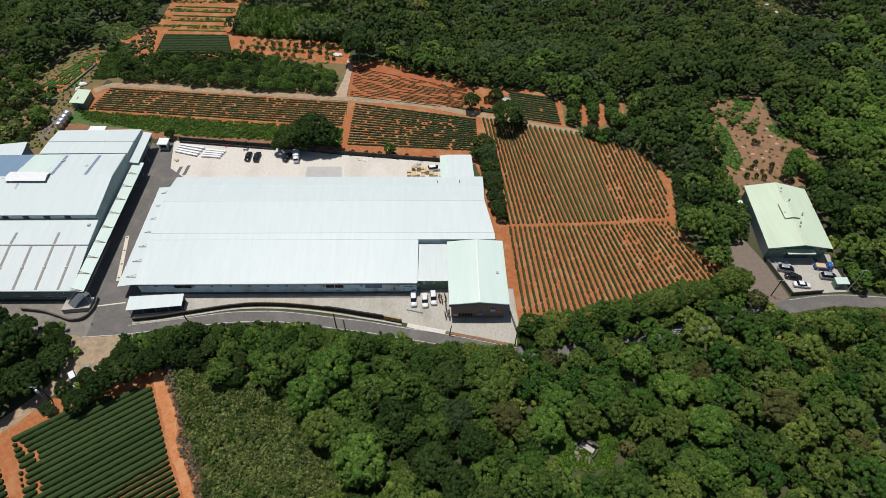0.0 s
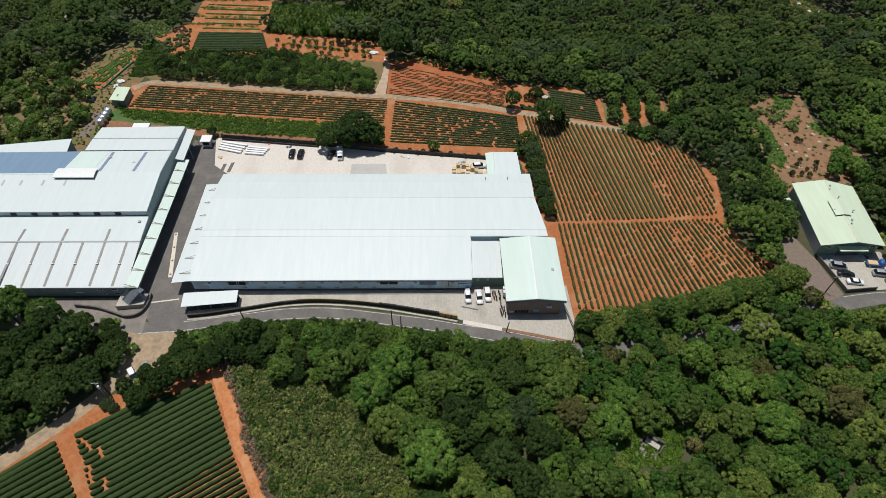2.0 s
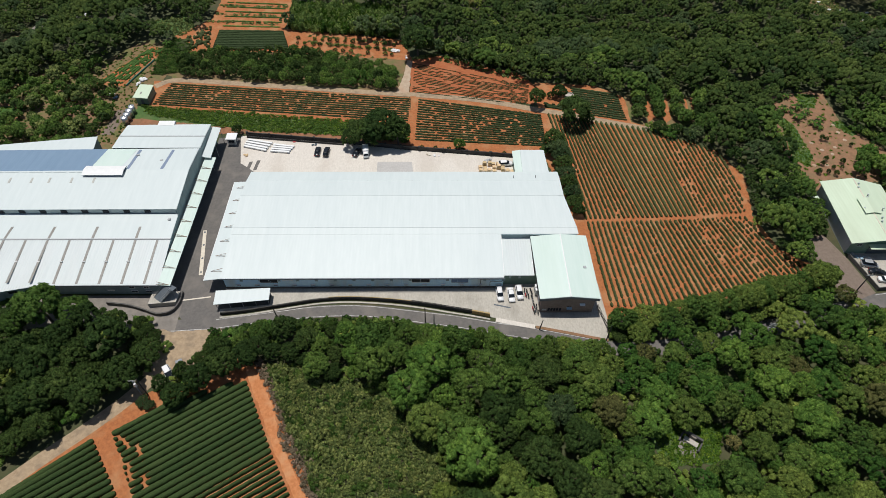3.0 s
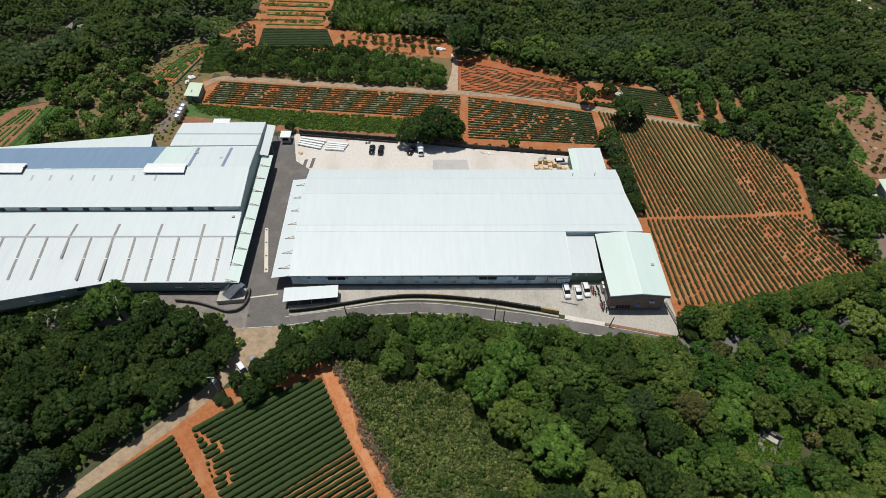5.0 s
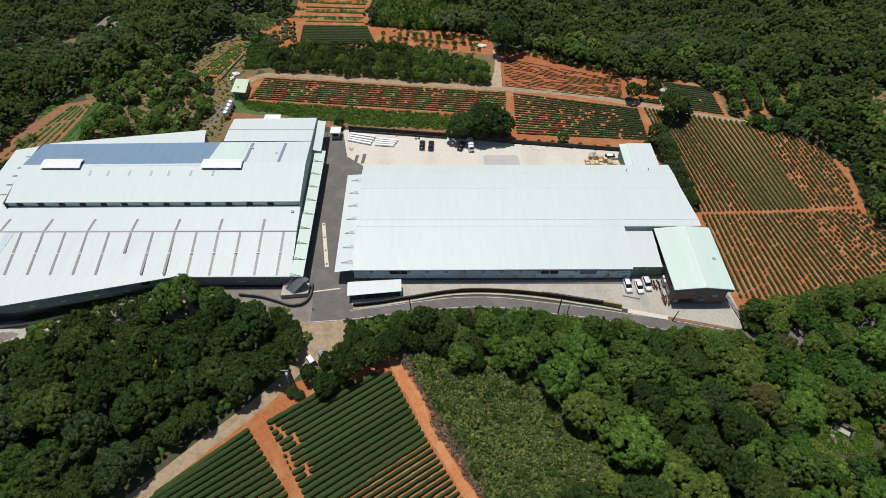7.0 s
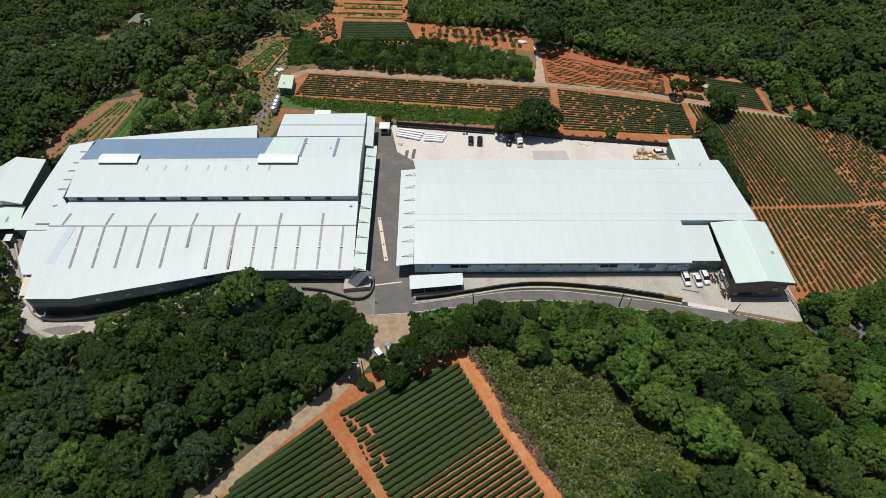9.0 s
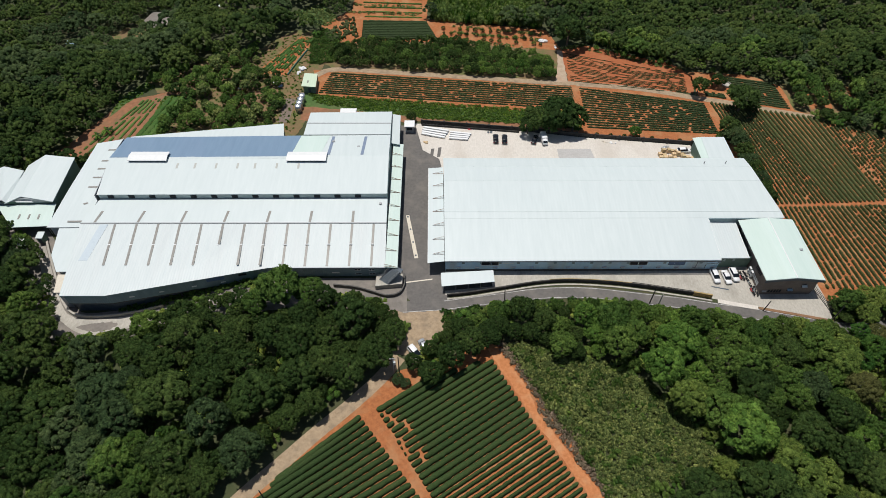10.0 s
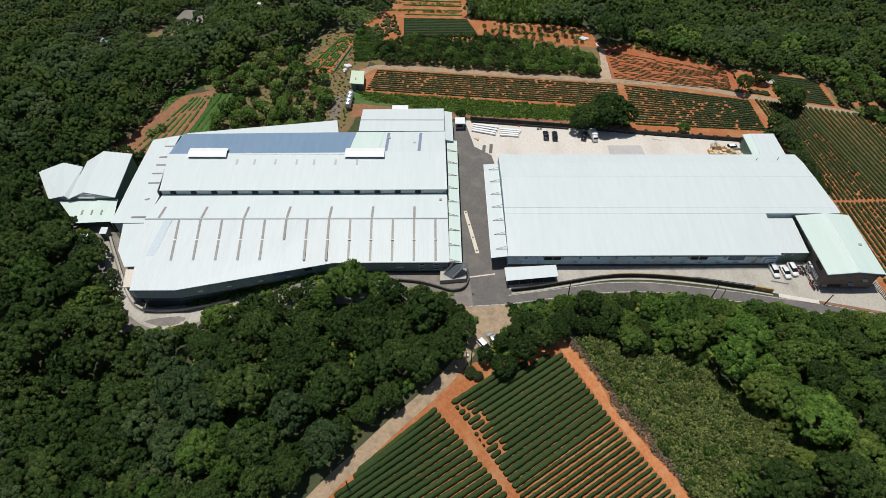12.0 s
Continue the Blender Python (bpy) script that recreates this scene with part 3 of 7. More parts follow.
# ---- the long white hall ----
def wall_xy(name, a, b, z0, z1, mat_, parent, label="", t=0.2):
    """A wall slab between two plan points; z1 may be a pair of heights."""
    a, b = Vector((*a, 0)), Vector((*b, 0))
    d = (b - a).normalized()
    s = Vector((-d.y, d.x, 0)) * t / 2
    h = z1 if isinstance(z1, tuple) else (z1, z1)
    bm = bmesh.new()
    v = [bm.verts.new(p) for p in ((a - s) + Vector((0, 0, z0)), (b - s) + Vector((0, 0, z0)), (b + s) + Vector((0, 0, z0)), (a + s) + Vector((0, 0, z0)),
                                   (a - s) + Vector((0, 0, h[0])), (b - s) + Vector((0, 0, h[1])), (b + s) + Vector((0, 0, h[1])), (a + s) + Vector((0, 0, h[0])))]
    for f in ((0, 1, 2, 3), (4, 5, 6, 7), (0, 1, 5, 4), (1, 2, 6, 5), (2, 3, 7, 6), (3, 0, 4, 7)):
        bm.faces.new([v[i] for i in f])
    return part(name, bm, mat_, parent, label)


def gable_wall(name, x, profile, z0, mat_, parent, label="", t=0.2, axis="x"):
    """An end wall under a roof's section: profile of (along, height)."""
    pts = [(profile[0][0], z0)] + list(profile) + [(profile[-1][0], z0)]
    bm = bmesh.new()
    put = (lambda k, s, z: (x + s, k, z)) if axis == "x" else (lambda k, s, z: (k, x + s, z))
    a = [bm.verts.new(put(k, -t / 2, z)) for k, z in pts]
    b = [bm.verts.new(put(k, t / 2, z)) for k, z in pts]
    bm.faces.new(a), bm.faces.new(b[::-1])
    for i in range(len(pts)):
        j = (i + 1) % len(pts)
        bm.faces.new((a[i], a[j], b[j], b[i]))
    return part(name, bm, mat_, parent, label)


def window_in(wall, x0, x1, y, z0, z1, glass="glass", face=-1):
    """A window on a wall that faces -y (or +y): frame, panes and sill."""
    w = part("window", box(x0, x1, y + face * 0.03, y + face * 0.10, z0, z1), M[glass], wall)
    bm = bmesh.new()
    for u0, u1, v0, v1 in ((x0 - 0.06, x1 + 0.06, z1, z1 + 0.08), (x0 - 0.06, x1 + 0.06, z0 - 0.1, z0), (x0 - 0.08, x0, z0, z1), (x1, x1 + 0.08, z0, z1), ((x0 + x1) / 2 - 0.03, (x0 + x1) / 2 + 0.03, z0, z1)):
        brick(bm, u0, u1, y + face * 0.02, y + face * 0.14, v0, v1)
    part("frame", bm, M["trim_white"] if glass == "glass" else M["trim_dark"], w)
    return w


def long_hall():
    hall = thing("warehouse", "long low white metal-roofed warehouse with blue-grey walls", "warehouse", "", (4.3, 0, 0))
    inv = Matrix.Translation((-4.3, 0, 0))

    def under(ob):
        ob.matrix_parent_inverse = inv
        return ob

    XL = 4.2
    front = [((XL, 0.2, 4.9), (80.0, 0.4, 4.9)), ((XL, 14.6, 6.55), (80.0, 14.6, 6.55))]
    under(part("roof", loft([list(l) for l in front]), M["roof_white"], hall, "white ribbed metal roof"))
    main = [((XL, 14.64, 6.56), (102.0, 14.64, 6.56)), ((XL, 17.0, 6.85), (101.8, 17.0, 6.85)), ((XL, 29.0, 7.7), (99.6, 29.0, 7.7)), ((XL, 36.4, 6.7), (99.7, 36.4, 6.7)), ((XL, 41.9, 5.3), (99.8, 41.9, 5.3))]
    under(part("roof", loft([list(l) for l in main]), M["roof_white"], hall, "white ribbed metal roof"))
    for y, z, x1 in ((17.0, 6.85, 101.8), (29.0, 7.7, 99.6), (36.4, 6.7, 99.7)):
        under(part("ridge_cap", box(XL, x1, y - 0.16, y + 0.16, z - 0.05, z + 0.05, 0.03), M["roof_white"], hall))
        for k in range(5 + int(y) % 3):
            under(part("cap_bracket", box(12 + k * 13.7 + y % 5, 12.14 + k * 13.7 + y % 5, y - 0.16, y + 0.02, z, z + 0.14), M["trim_grey"], hall))
    under(part("roof", loft([[(80.1, 1.5, 4.35), (88.4, 1.5, 4.35)], [(80.1, 14.4, 5.0), (88.4, 14.4, 5.0)]]), M["roof_ribbed"], hall, "ribbed off-white lower roof"))
    fw = under(wall_xy("wall", (XL + 0.3, 0.8), (80.0, 0.8), 0, 4.85, M["wall_blue"], hall, "blue-grey metal sheet wall with streaks of rust"))
    fw2 = under(wall_xy("wall", (80.0, 2.0), (89.5, 2.0), 0, 4.3, M["wall_green"], hall, "dark green metal sheet wall"))
    under(wall_xy("wall", (80.0, 14.5), (101.5, 14.5), 0, 6.4, M["wall_teal"], hall))
    under(wall_xy("wall", (80.05, 0.9), (80.05, 14.4), 4.2, (4.8, 6.4), M["trim_white"], hall))
    under(wall_xy("wall", (XL + 0.3, 41.6), (99.4, 41.6), 0, 5.2, M["wall_blue"], hall))
    prof = [(0.9, 4.85), (14.6, 6.4), (17, 6.65), (29, 7.5), (36.4, 6.5), (41.6, 5.2)]
    under(gable_wall("wall", XL + 0.3, prof, 0, M["wall_blue"], hall))
    under(wall_xy("wall", (101.6, 14.6), (99.2, 29), 0, (6.4, 7.45), M["wall_blue"], hall))
    under(wall_xy("wall", (99.2, 29), (99.4, 41.6), 0, (7.45, 5.2), M["wall_blue"], hall))
    under(part("gutter", box(XL, 80, 0.02, 0.2, 4.62, 4.9), M["trim_dark"], hall))
    # Dark strip added for the shadow along the front wall's foot.
    under(part("base_shade", box(XL + 0.3, 80, 0.55, 0.69, 0, 0.7), M["concrete_dark"], hall))
    window_in(fw, 14.3, 19.0, 0.7, 2.6, 4.2)
    window_in(fw, 55.2, 60.0, 0.7, 2.6, 4.3)
    window_in(fw, 66.0, 70.4, 0.7, 2.6, 4.3, "shutter_blue")
    for x in (81.6, 84.2):
        part("vent", box(x, x + 0.6, 1.84, 1.9, 2.6, 3.5), M["wall_pale"], fw2, "pale louvre in the wall")
    for i in range(15):
        x = 7.0 + i * 5.05
        bm = rod(bmesh.new(), (x, 0.64, 0.4), (x, 0.64, 4.7), 0.05)
        part("downpipe", bm, M["wall_blue"], fw, "", True)
        part("window", box(x + 1.9, x + 2.7, 0.62, 0.72, 3.1, 4.0), M["wall_teal"], fw, "small dark louvre window")
        vent = part("vent_hood", box(x + 0.5, x + 1.7, 0.30, 0.7, 1.75, 1.87, 0.03), M["trim_white"], fw)
        # Dark panel below each hood carries the hood's shadow as colour.
        part("opening", box(x + 0.55, x + 1.65, 0.62, 0.71, 1.2, 1.75), M["trim_dark"], vent, "dark panel for the shadow under the vent hood")
    bm = bmesh.new()
    for i in range(5):
        brick(bm, 20.2 + i * 0.62, 20.62 + i * 0.62, 0.66, 0.70, 3.15, 3.6)
    part("sign", bm, M["trim_white"], fw, "pale unreadable lettering")
    bm = bmesh.new()
    for i in range(14):
        rod(bm, (24 + i * 4, 0.3, 0.0), (24 + i * 4, 0.3, 1.1), 0.04, 5)
    rod(bm, (24, 0.3, 1.1), (76, 0.3, 1.1), 0.04, 5)
    part("hand_rail", bm, M["pole_dark"], fw)
    bm = bmesh.new()
    for a, b in (((73.8, 0.5, 1.6), (73.8, 0.5, 4.0)), ((73.8, 0.5, 4.0), (78.6, 0.5, 4.0)), ((76.4, 0.5, 3.1), (79.6, 0.5, 3.1)), ((76.4, 0.5, 3.1), (76.4, 0.5, 1.2))):
        rod(bm, a, b, 0.07, 6)
    part("pipe_run", bm, M["pole_dark"], fw, "dark pipes on the wall")
    # canopy along the lane
    can = under(part("canopy", loft([[(-0.4, 0.0, 4.35), (4.1, 0.3, 4.75)], [(-0.4, 38.2, 4.35), (4.1, 38.2, 4.75)]], 0.12), M["roof_white"], hall, "white lean-to canopy with thin steel brackets"))
    for i in range(7):
        y = 3 + i * 5.4
        bm = bmesh.new()
        rod(bm, (4.15, y + 0.5, 5.25), (0.9, y, 4.6), 0.05, 5)
        rod(bm, (4.15, y - 0.3, 4.95), (0.9, y, 4.6), 0.05, 5)
        part("bracket", bm, M["rust"], can, "thin rusty steel stay")
    part("canopy_edge", box(-0.5, -0.38, 0.0, 38.2, 4.15, 4.4), M["trim_white"], can)
    for x, y in ((85.6, 38.0), (92.4, 38.2)):
        under(part("vent_pipe", rod(bmesh.new(), (x, y, 5.6), (x, y, 7.3), 0.09, 6), M["pole_dark"], hall, "thin dark vent pipe on the roof"))
    # rear wing
    under(part("wing_roof", loft([[(89.0, 42.2, 5.0), (97.2, 42.2, 5.0)], [(89.0, 52.0, 5.6), (96.6, 52.0, 5.6)]]), M["roof_white"], hall, "white roof of the rear wing"))
    under(part("wing_roof", loft([[(86.6, 42.2, 4.8), (88.96, 42.2, 5.0)], [(86.4, 52.0, 5.2), (88.96, 52.0, 5.6)]]), M["roof_mint"], hall, "pale green roof strip"))
    under(part("wing_wall", prism([(87, 42.4), (96.8, 42.4), (96.2, 51.6), (87, 51.6)], 0, 4.6), M["wall_green"], hall))


long_hall()


def annex():
    house = thing("annex_building", "dark brown two-storey annex with a pale mint gable roof", "building", "", (96, -8, 0))
    inv = Matrix.Translation((-96, 8, 0))

    def under(ob):
        ob.matrix_parent_inverse = inv
        return ob

    roof = under(part("roof", loft([[(88.5, -8.0, 6.7), (96.4, -8.0, 7.7), (104.2, -8.0, 6.7)], [(88.2, 13.6, 6.7), (96.4, 13.6, 7.7), (103.9, 13.8, 6.7)]]), M["roof_mint"], house, "pale mint-green metal gable roof"))
    part("ridge_cap", box(96.25, 96.55, -8.0, 13.6, 7.62, 7.76, 0.02), M["trim_white"], roof)
    part("hatch", box(101.2, 102.0, 1.8, 2.5, 6.95, 7.25), M["galv"], roof, "small grey roof vent")
    fr = under(gable_wall("wall", -8.4 + 0.9, [(89.3, 6.45), (96.4, 7.4), (103.1, 6.45)], 0, M["wall_brown"], house, "dark brown tiled front wall", axis="y"))
    lw = under(wall_xy("wall", (89.3, -7.4), (89.3, 13.4), 0, 6.4, M["wall_brown"], house))
    under(wall_xy("wall", (103.1, -7.4), (103.1, 13.4), 0, 6.4, M["wall_brown"], house))
    under(wall_xy("wall", (89.4, 13.3), (103.0, 13.3), 0, 6.4, M["wall_brown"], house))
    under(part("fascia", loft([[(88.5, -8.1, 6.55), (96.4, -8.1, 7.55), (104.1, -8.1, 6.55)], [(88.5, -7.96, 6.55), (96.4, -7.96, 7.55), (104.1, -7.96, 6.55)]], 0.8), M["trim_dark"], house, "dark blue fascia under the gable"))
    for k in range(5):
        part("window", box(91.2 + k * 0.75, 91.75 + k * 0.75, -7.66, -7.58, 0.9, 2.1), M["glass"], fr, "narrow dark window")
    part("sign", box(89.7, 90.9, -7.66, -7.6, 1.0, 1.7), M["wall_grey"], fr, "pale panel on the wall")
    for x, z in ((96.2, 1.5), (99.4, 3.1)):
        w = part("window", box(x, x + 1.1, -7.68, -7.58, z, z + 1.2), M["glass"], fr)
        part("awning", loft([[(x - 0.15, -8.25, z + 0.75), (x + 1.25, -8.25, z + 0.75)], [(x - 0.15, -7.66, z + 1.1), (x + 1.25, -7.66, z + 1.1)]], 0.06), M["trim_white"] if z > 2 else M["tarp_blue"], w, "small tilted window awning")
    for i in range(6):
        part("window", box(89.14, 89.2, -4.6 + i * 0.55, -4.25 + i * 0.55, 4.0, 5.2), M["glass"], lw)
    for i in range(4):
        part("window", box(89.14, 89.2, -5.4 + i * 0.9, -4.7 + i * 0.9, 1.0, 2.3), M["trim_white"], lw, "white framed window")
    for i in range(2):
        for j in range(2):
            y, z = -2.2 + i * 1.3, 0.3 + j * 1.1
            ac = tagged(part("air_conditioner", box(88.55, 89.1, y, y + 1.0, z + 0.2, z + 1.1, 0.04), M["trim_white"], None, "", False), "white outdoor air conditioner unit on the wall", "air conditioner", "air conditioners on the annex")
            part("grille", rod(bmesh.new(), (88.54, y + 0.42, z + 0.65), (88.51, y + 0.42, z + 0.65), 0.33, 16), M["trim_dark"], ac)
            part("bracket", box(88.6, 89.15, y + 0.1, y + 0.9, z + 0.12, z + 0.2), M["galv"], ac)
            if j == 0:
                part("bracket", box(88.7, 89.0, y + 0.3, y + 0.7, 0.0, z + 0.12), M["galv"], ac)


annex()


# ---- the factory with the stepped roof ----
def factory():
    fac = thing("factory", "large stepped white-roofed factory hall with teal walls", "factory", "", (-50, 0, 0))
    inv = Matrix.Translation((50, 0, 0))

    def under(ob):
        ob.matrix_parent_inverse = inv
        return ob

    R = M["roof_white"]
    # lower front roof: its front eave runs straight, then bends forward
    low = [[(-95.8, -10.6, 4.3), (-84.0, -10.6, 4.3), (-64.0, -6.2, 4.4), (-43.5, -1.7, 4.5), (-30.0, -1.6, 4.5), (-11.9, -1.6, 4.5)],
           [(-96.6, -2.6, 5.0), (-84.4, -2.5, 5.0), (-64.2, -2.0, 5.0), (-43.5, -1.55, 4.52), (-30.0, -1.45, 4.52), (-11.9, -1.45, 4.52)],
           [(-98.3, 13.0, 6.3), (-84.8, 13.0, 6.3), (-64.4, 13.0, 6.3), (-43.5, 13.0, 6.3), (-30.0, 13.0, 6.3), (-12.2, 13.0, 6.3)]]
    r1 = under(part("roof", loft(low), M["roof_ribbed"], fac, "white ribbed lower roof with grey skylight strips"))
    r2 = under(part("roof", loft([[(-98.3, 13.06, 6.42), (-12.2, 13.06, 6.42)], [(-95.6, 22.0, 7.1), (-12.3, 22.2, 7.1)]]), R, fac, "white middle roof"))
    part("seam", box(-98.2, -12.2, 12.85, 13.2, 6.3, 6.52), M["galv"], r2)
    r3 = under(part("roof", loft([[(-95.9, 21.9, 8.9), (-12.3, 22.3, 8.9)], [(-96.8, 36.6, 10.1), (-12.5, 37.6, 10.1)]]), R, fac, "white upper roof"))
    under(part("roof", loft([[(-96.8, 36.64, 10.1), (-42.5, 37.2, 10.1)], [(-95.6, 47.4, 9.0), (-40.8, 48.4, 9.0)]]), M["roof_blue"], fac, "blue-grey painted roof section"))
    under(part("roof", loft([[(-42.46, 37.2, 10.1), (-33.6, 37.35, 10.1)], [(-40.76, 48.4, 9.0), (-31.6, 48.5, 9.0)]]), M["roof_mint"], fac, "pale mint roof section"))
    r4 = under(part("roof", loft([[(-33.56, 37.35, 10.1), (-12.5, 37.6, 10.1)], [(-31.56, 48.5, 9.0), (-12.6, 48.8, 9.0)]]), R, fac))
    r5 = under(part("roof", loft([[(-40.4, 49.6, 8.4), (-12.7, 49.8, 8.4)], [(-40.2, 55.5, 8.2), (-12.7, 55.8, 8.2)], [(-40.0, 62.4, 7.4), (-12.8, 63.0, 7.4)]]), R, fac, "white rear roof"))
    part("seam", box(-40.2, -12.7, 55.5, 55.9, 8.1, 8.28), M["galv"], r5)
    part("roof_box", box(-30.2, -24.8, 62.2, 64.6, 6.8, 7.5), M["trim_white"], r5)
    under(part("roof", loft([[(-96.4, 48.0, 7.0), (-46.9, 49.5, 7.0)], [(-95.9, 50.4, 6.9), (-48.2, 57.2, 6.9)]]), R, fac, "tapering white rear roof"))
    under(part("wall", prism([(-95.5, 48.5), (-47.3, 49.8), (-48.5, 56.8), (-95.0, 50.2)], 0, 6.7), M["wall_teal"], fac))
    r6 = under(part("roof", loft([[(-108.4, 12.8, 4.9), (-98.4, 12.8, 5.0)], [(-108.0, 30, 5.0), (-97.2, 30, 5.2)], [(-107.2, 49.4, 5.0), (-96.9, 52.0, 5.2)]]), R, fac, "white side roof with skylight slots"))
    under(part("roof", loft([[(-99.8, -2.6, 4.2), (-96.9, -2.6, 4.3)], [(-103.2, 3.0, 4.5), (-97.6, 5.0, 4.7)], [(-104.8, 12.6, 4.8), (-98.5, 12.6, 4.9)]]), R, fac))
    under(part("porch_roof", loft([[(-98.6, -8.6, 3.0), (-96.2, -8.6, 3.0)], [(-99.6, -2.9, 3.4), (-96.9, -2.9, 3.4)]], 0.12), M["cream"], fac, "cream porch roof"))
    for p in ([(-107.8, 13.2), (-98.6, 13.2), (-97.4, 49), (-106.8, 49)], [(-104.2, 12.4), (-98.7, 12.4), (-97.2, -2.2), (-99.4, -2.2), (-102.8, 3.2)], [(-98.2, -8.2), (-96.4, -8.2), (-97, -3), (-99, -3)]):
        under(part("wall", prism(p, -4.6, 4.5 if p[0][0] < -105 else (3.9 if p[0][0] < -100 else 2.9)), M["wall_grey"], fac))
    # walls
    fw = under(wall_xy("wall", (-43.2, -1.0), (-12.3, -1.0), 0, 4.4, M["wall_teal"], fac, "dark teal metal sheet wall"))
    fw2 = under(wall_xy("wall", (-84.2, -9.9), (-43.3, -1.05), 0.0, 4.15, M["wall_teal"], fac, "dark teal metal sheet wall"))
    under(wall_xy("wall", (-95.3, -9.9), (-84.3, -9.9), 0.0, 4.1, M["wall_teal"], fac))
    # Solid dark walls: the shade of the open undercroft is put into their colour.
    under(wall_xy("undercroft", (-94.6, -9.2), (-84.3, -9.2), -5.0, 0.0, M["trim_dark"], fac, "solid lower wall coloured dark as undercroft shade"))
    under(wall_xy("undercroft", (-84.3, -9.2), (-43.4, -0.6), -5.0, 0.0, M["trim_dark"], fac, "solid lower wall coloured dark as undercroft shade"))
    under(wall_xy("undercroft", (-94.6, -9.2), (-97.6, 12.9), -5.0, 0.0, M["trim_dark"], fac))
    under(part("floor_edge", loft([[(-95.4, -10.0, 0.02), (-84.2, -10.0, 0.02), (-43.4, -1.15, 0.02)], [(-95.4, -9.0, 0.02), (-84.2, -9.0, 0.02), (-43.4, -0.4, 0.02)]], 0.35), M["concrete_dark"], fac))
    under(wall_xy("wall", (-95.3, -9.8), (-97.9, 12.9), 0, (4.1, 6.1), M["wall_teal"], fac))
    prof = [(-0.9, 4.35), (13, 6.2), (21.9, 7.0)]
    under(gable_wall("wall", -12.4, prof, 0, M["wall_teal"], fac))
    rw = under(gable_wall("wall", -12.6, [(22.1, 8.7), (37.5, 9.9), (48.6, 8.8)], 0, M["wall_teal"], fac))
    under(gable_wall("wall", -12.8, [(48.8, 8.3), (55.8, 8.0), (62.6, 7.2)], 0, M["wall_teal"], fac))
    under(gable_wall("wall", -96.6, [(21.9, 8.7), (36.6, 9.9), (47.3, 8.8)], 0, M["wall_grey"], fac))
    under(wall_xy("wall", (-40.0, 62.2), (-12.9, 62.7), 0, 7.1, M["wall_grey"], fac))
    under(wall_xy("wall", (-40.1, 49.8), (-39.9, 62.1), 0, (8.1, 7.1), M["wall_teal"], fac))
    under(wall_xy("wall", (-95.5, 47.2), (-12.8, 48.5), 0, 8.7, M["wall_grey"], fac))
    cl = under(wall_xy("wall", (-95.7, 22.2), (-12.5, 22.5), 7.0, 8.75, M["wall_pale"], fac, "clerestory strip under the upper roof", 0.12))
    for i in range(13):
        x = -93.1 + i * 5.95
        part("window", box(x, x + 1.7, 22.0 + (x + 96) * 0.0035, 22.14 + (x + 96) * 0.0035, 7.35, 8.4), M["glass"], cl)
    # Thin dark strip paints the line of shade at the clerestory's foot.
    under(part("shade_gap", box(-95.6, -12.4, 22.2, 22.4, 6.95, 7.02), M["trim_dark"], fac))
    # skylight strips on the front roof
    for i in range(13):
        xt, xb = -88.5 + i * 6.06, -87.4 + i * 5.97
        y0 = -1.2 if i != 5 else 5.6
        z0 = (4.52 if xb > -43 else 5.1) + (0.9 if i == 5 else 0.12)
        if i == 5:
            xb = (xt + xb) / 2
        part("skylight", loft([[(xb - 0.32, y0, z0), (xb + 0.32, y0, z0)], [(xt - 0.32, 12.7, 6.34), (xt + 0.32, 12.7, 6.34)]], 0.06), M["skylight"], r1, "grey translucent skylight strip")
        part("strap", box((xb + xt) / 2 - 0.4, (xb + xt) / 2 + 0.4, 5.5, 5.75, 5.6, 5.8), M["trim_white"], r1)
    for i in range(7):
        x = -94.4 + i * 12.1
        lean = 1.0 - i * 0.17
        part("skylight", loft([[(x - 0.35, 13.3, 6.47), (x + 0.35, 13.3, 6.47)], [(x - 0.35 + lean, 17.4, 6.80), (x + 0.35 + lean, 17.4, 6.80)]], 0.05), M["skylight"], r2, "grey translucent skylight strip")
    for x in (-75.9, -70.6, -64.3, -57.9, -52.7, -46.2, -39.7):
        part("skylight", loft([[(x, 32.2, 9.76), (x + 0.6, 32.2, 9.76)], [(x, 34.3, 9.93), (x + 0.6, 34.3, 9.93)]], 0.04), M["skylight_faint"], r3, "faded skylight strip")
    for x in (-31.4, -21.2):
        part("skylight", loft([[(x, 38.0, 10.1), (x + 0.9, 38.0, 10.1)], [(x + 0.5, 47.8, 9.14), (x + 1.4, 47.8, 9.14)]], 0.05), M["skylight_blue"], r4, "blue-grey skylight strip")
    for x0, x1, y in ((-102.4, -99.1, 46.0), (-102.7, -100.2, 40.8), (-102.6, -99.7, 37.1), (-102.7, -99.3, 33.2), (-102.6, -98.9, 29.0), (-103.2, -98.6, 14.9)):
        part("skylight", loft([[(x0, y - 0.3, 5.14), (x1, y - 0.3, 5.24)], [(x0, y + 0.3, 5.14), (x1, y + 0.3, 5.24)]], 0.05), M["skylight"], r6, "dark slot skylight")
    for x0, x1 in ((-90.6, -79.0), (-43.2, -31.2)):
        v = part("roof_monitor", loft([[(x0, 34.6, 10.7), (x1, 34.6, 10.7)], [(x0, 36.6, 11.1), (x1, 36.6, 11.1)], [(x0, 38.6, 10.7), (x1, 38.6, 10.7)]], 0.2), M["trim_white"], r3, "white raised roof ventilator")
        part("opening", box(x0 + 0.3, x1 - 0.3, 34.9, 38.3, 9.6, 10.5), M["trim_dark"], v)
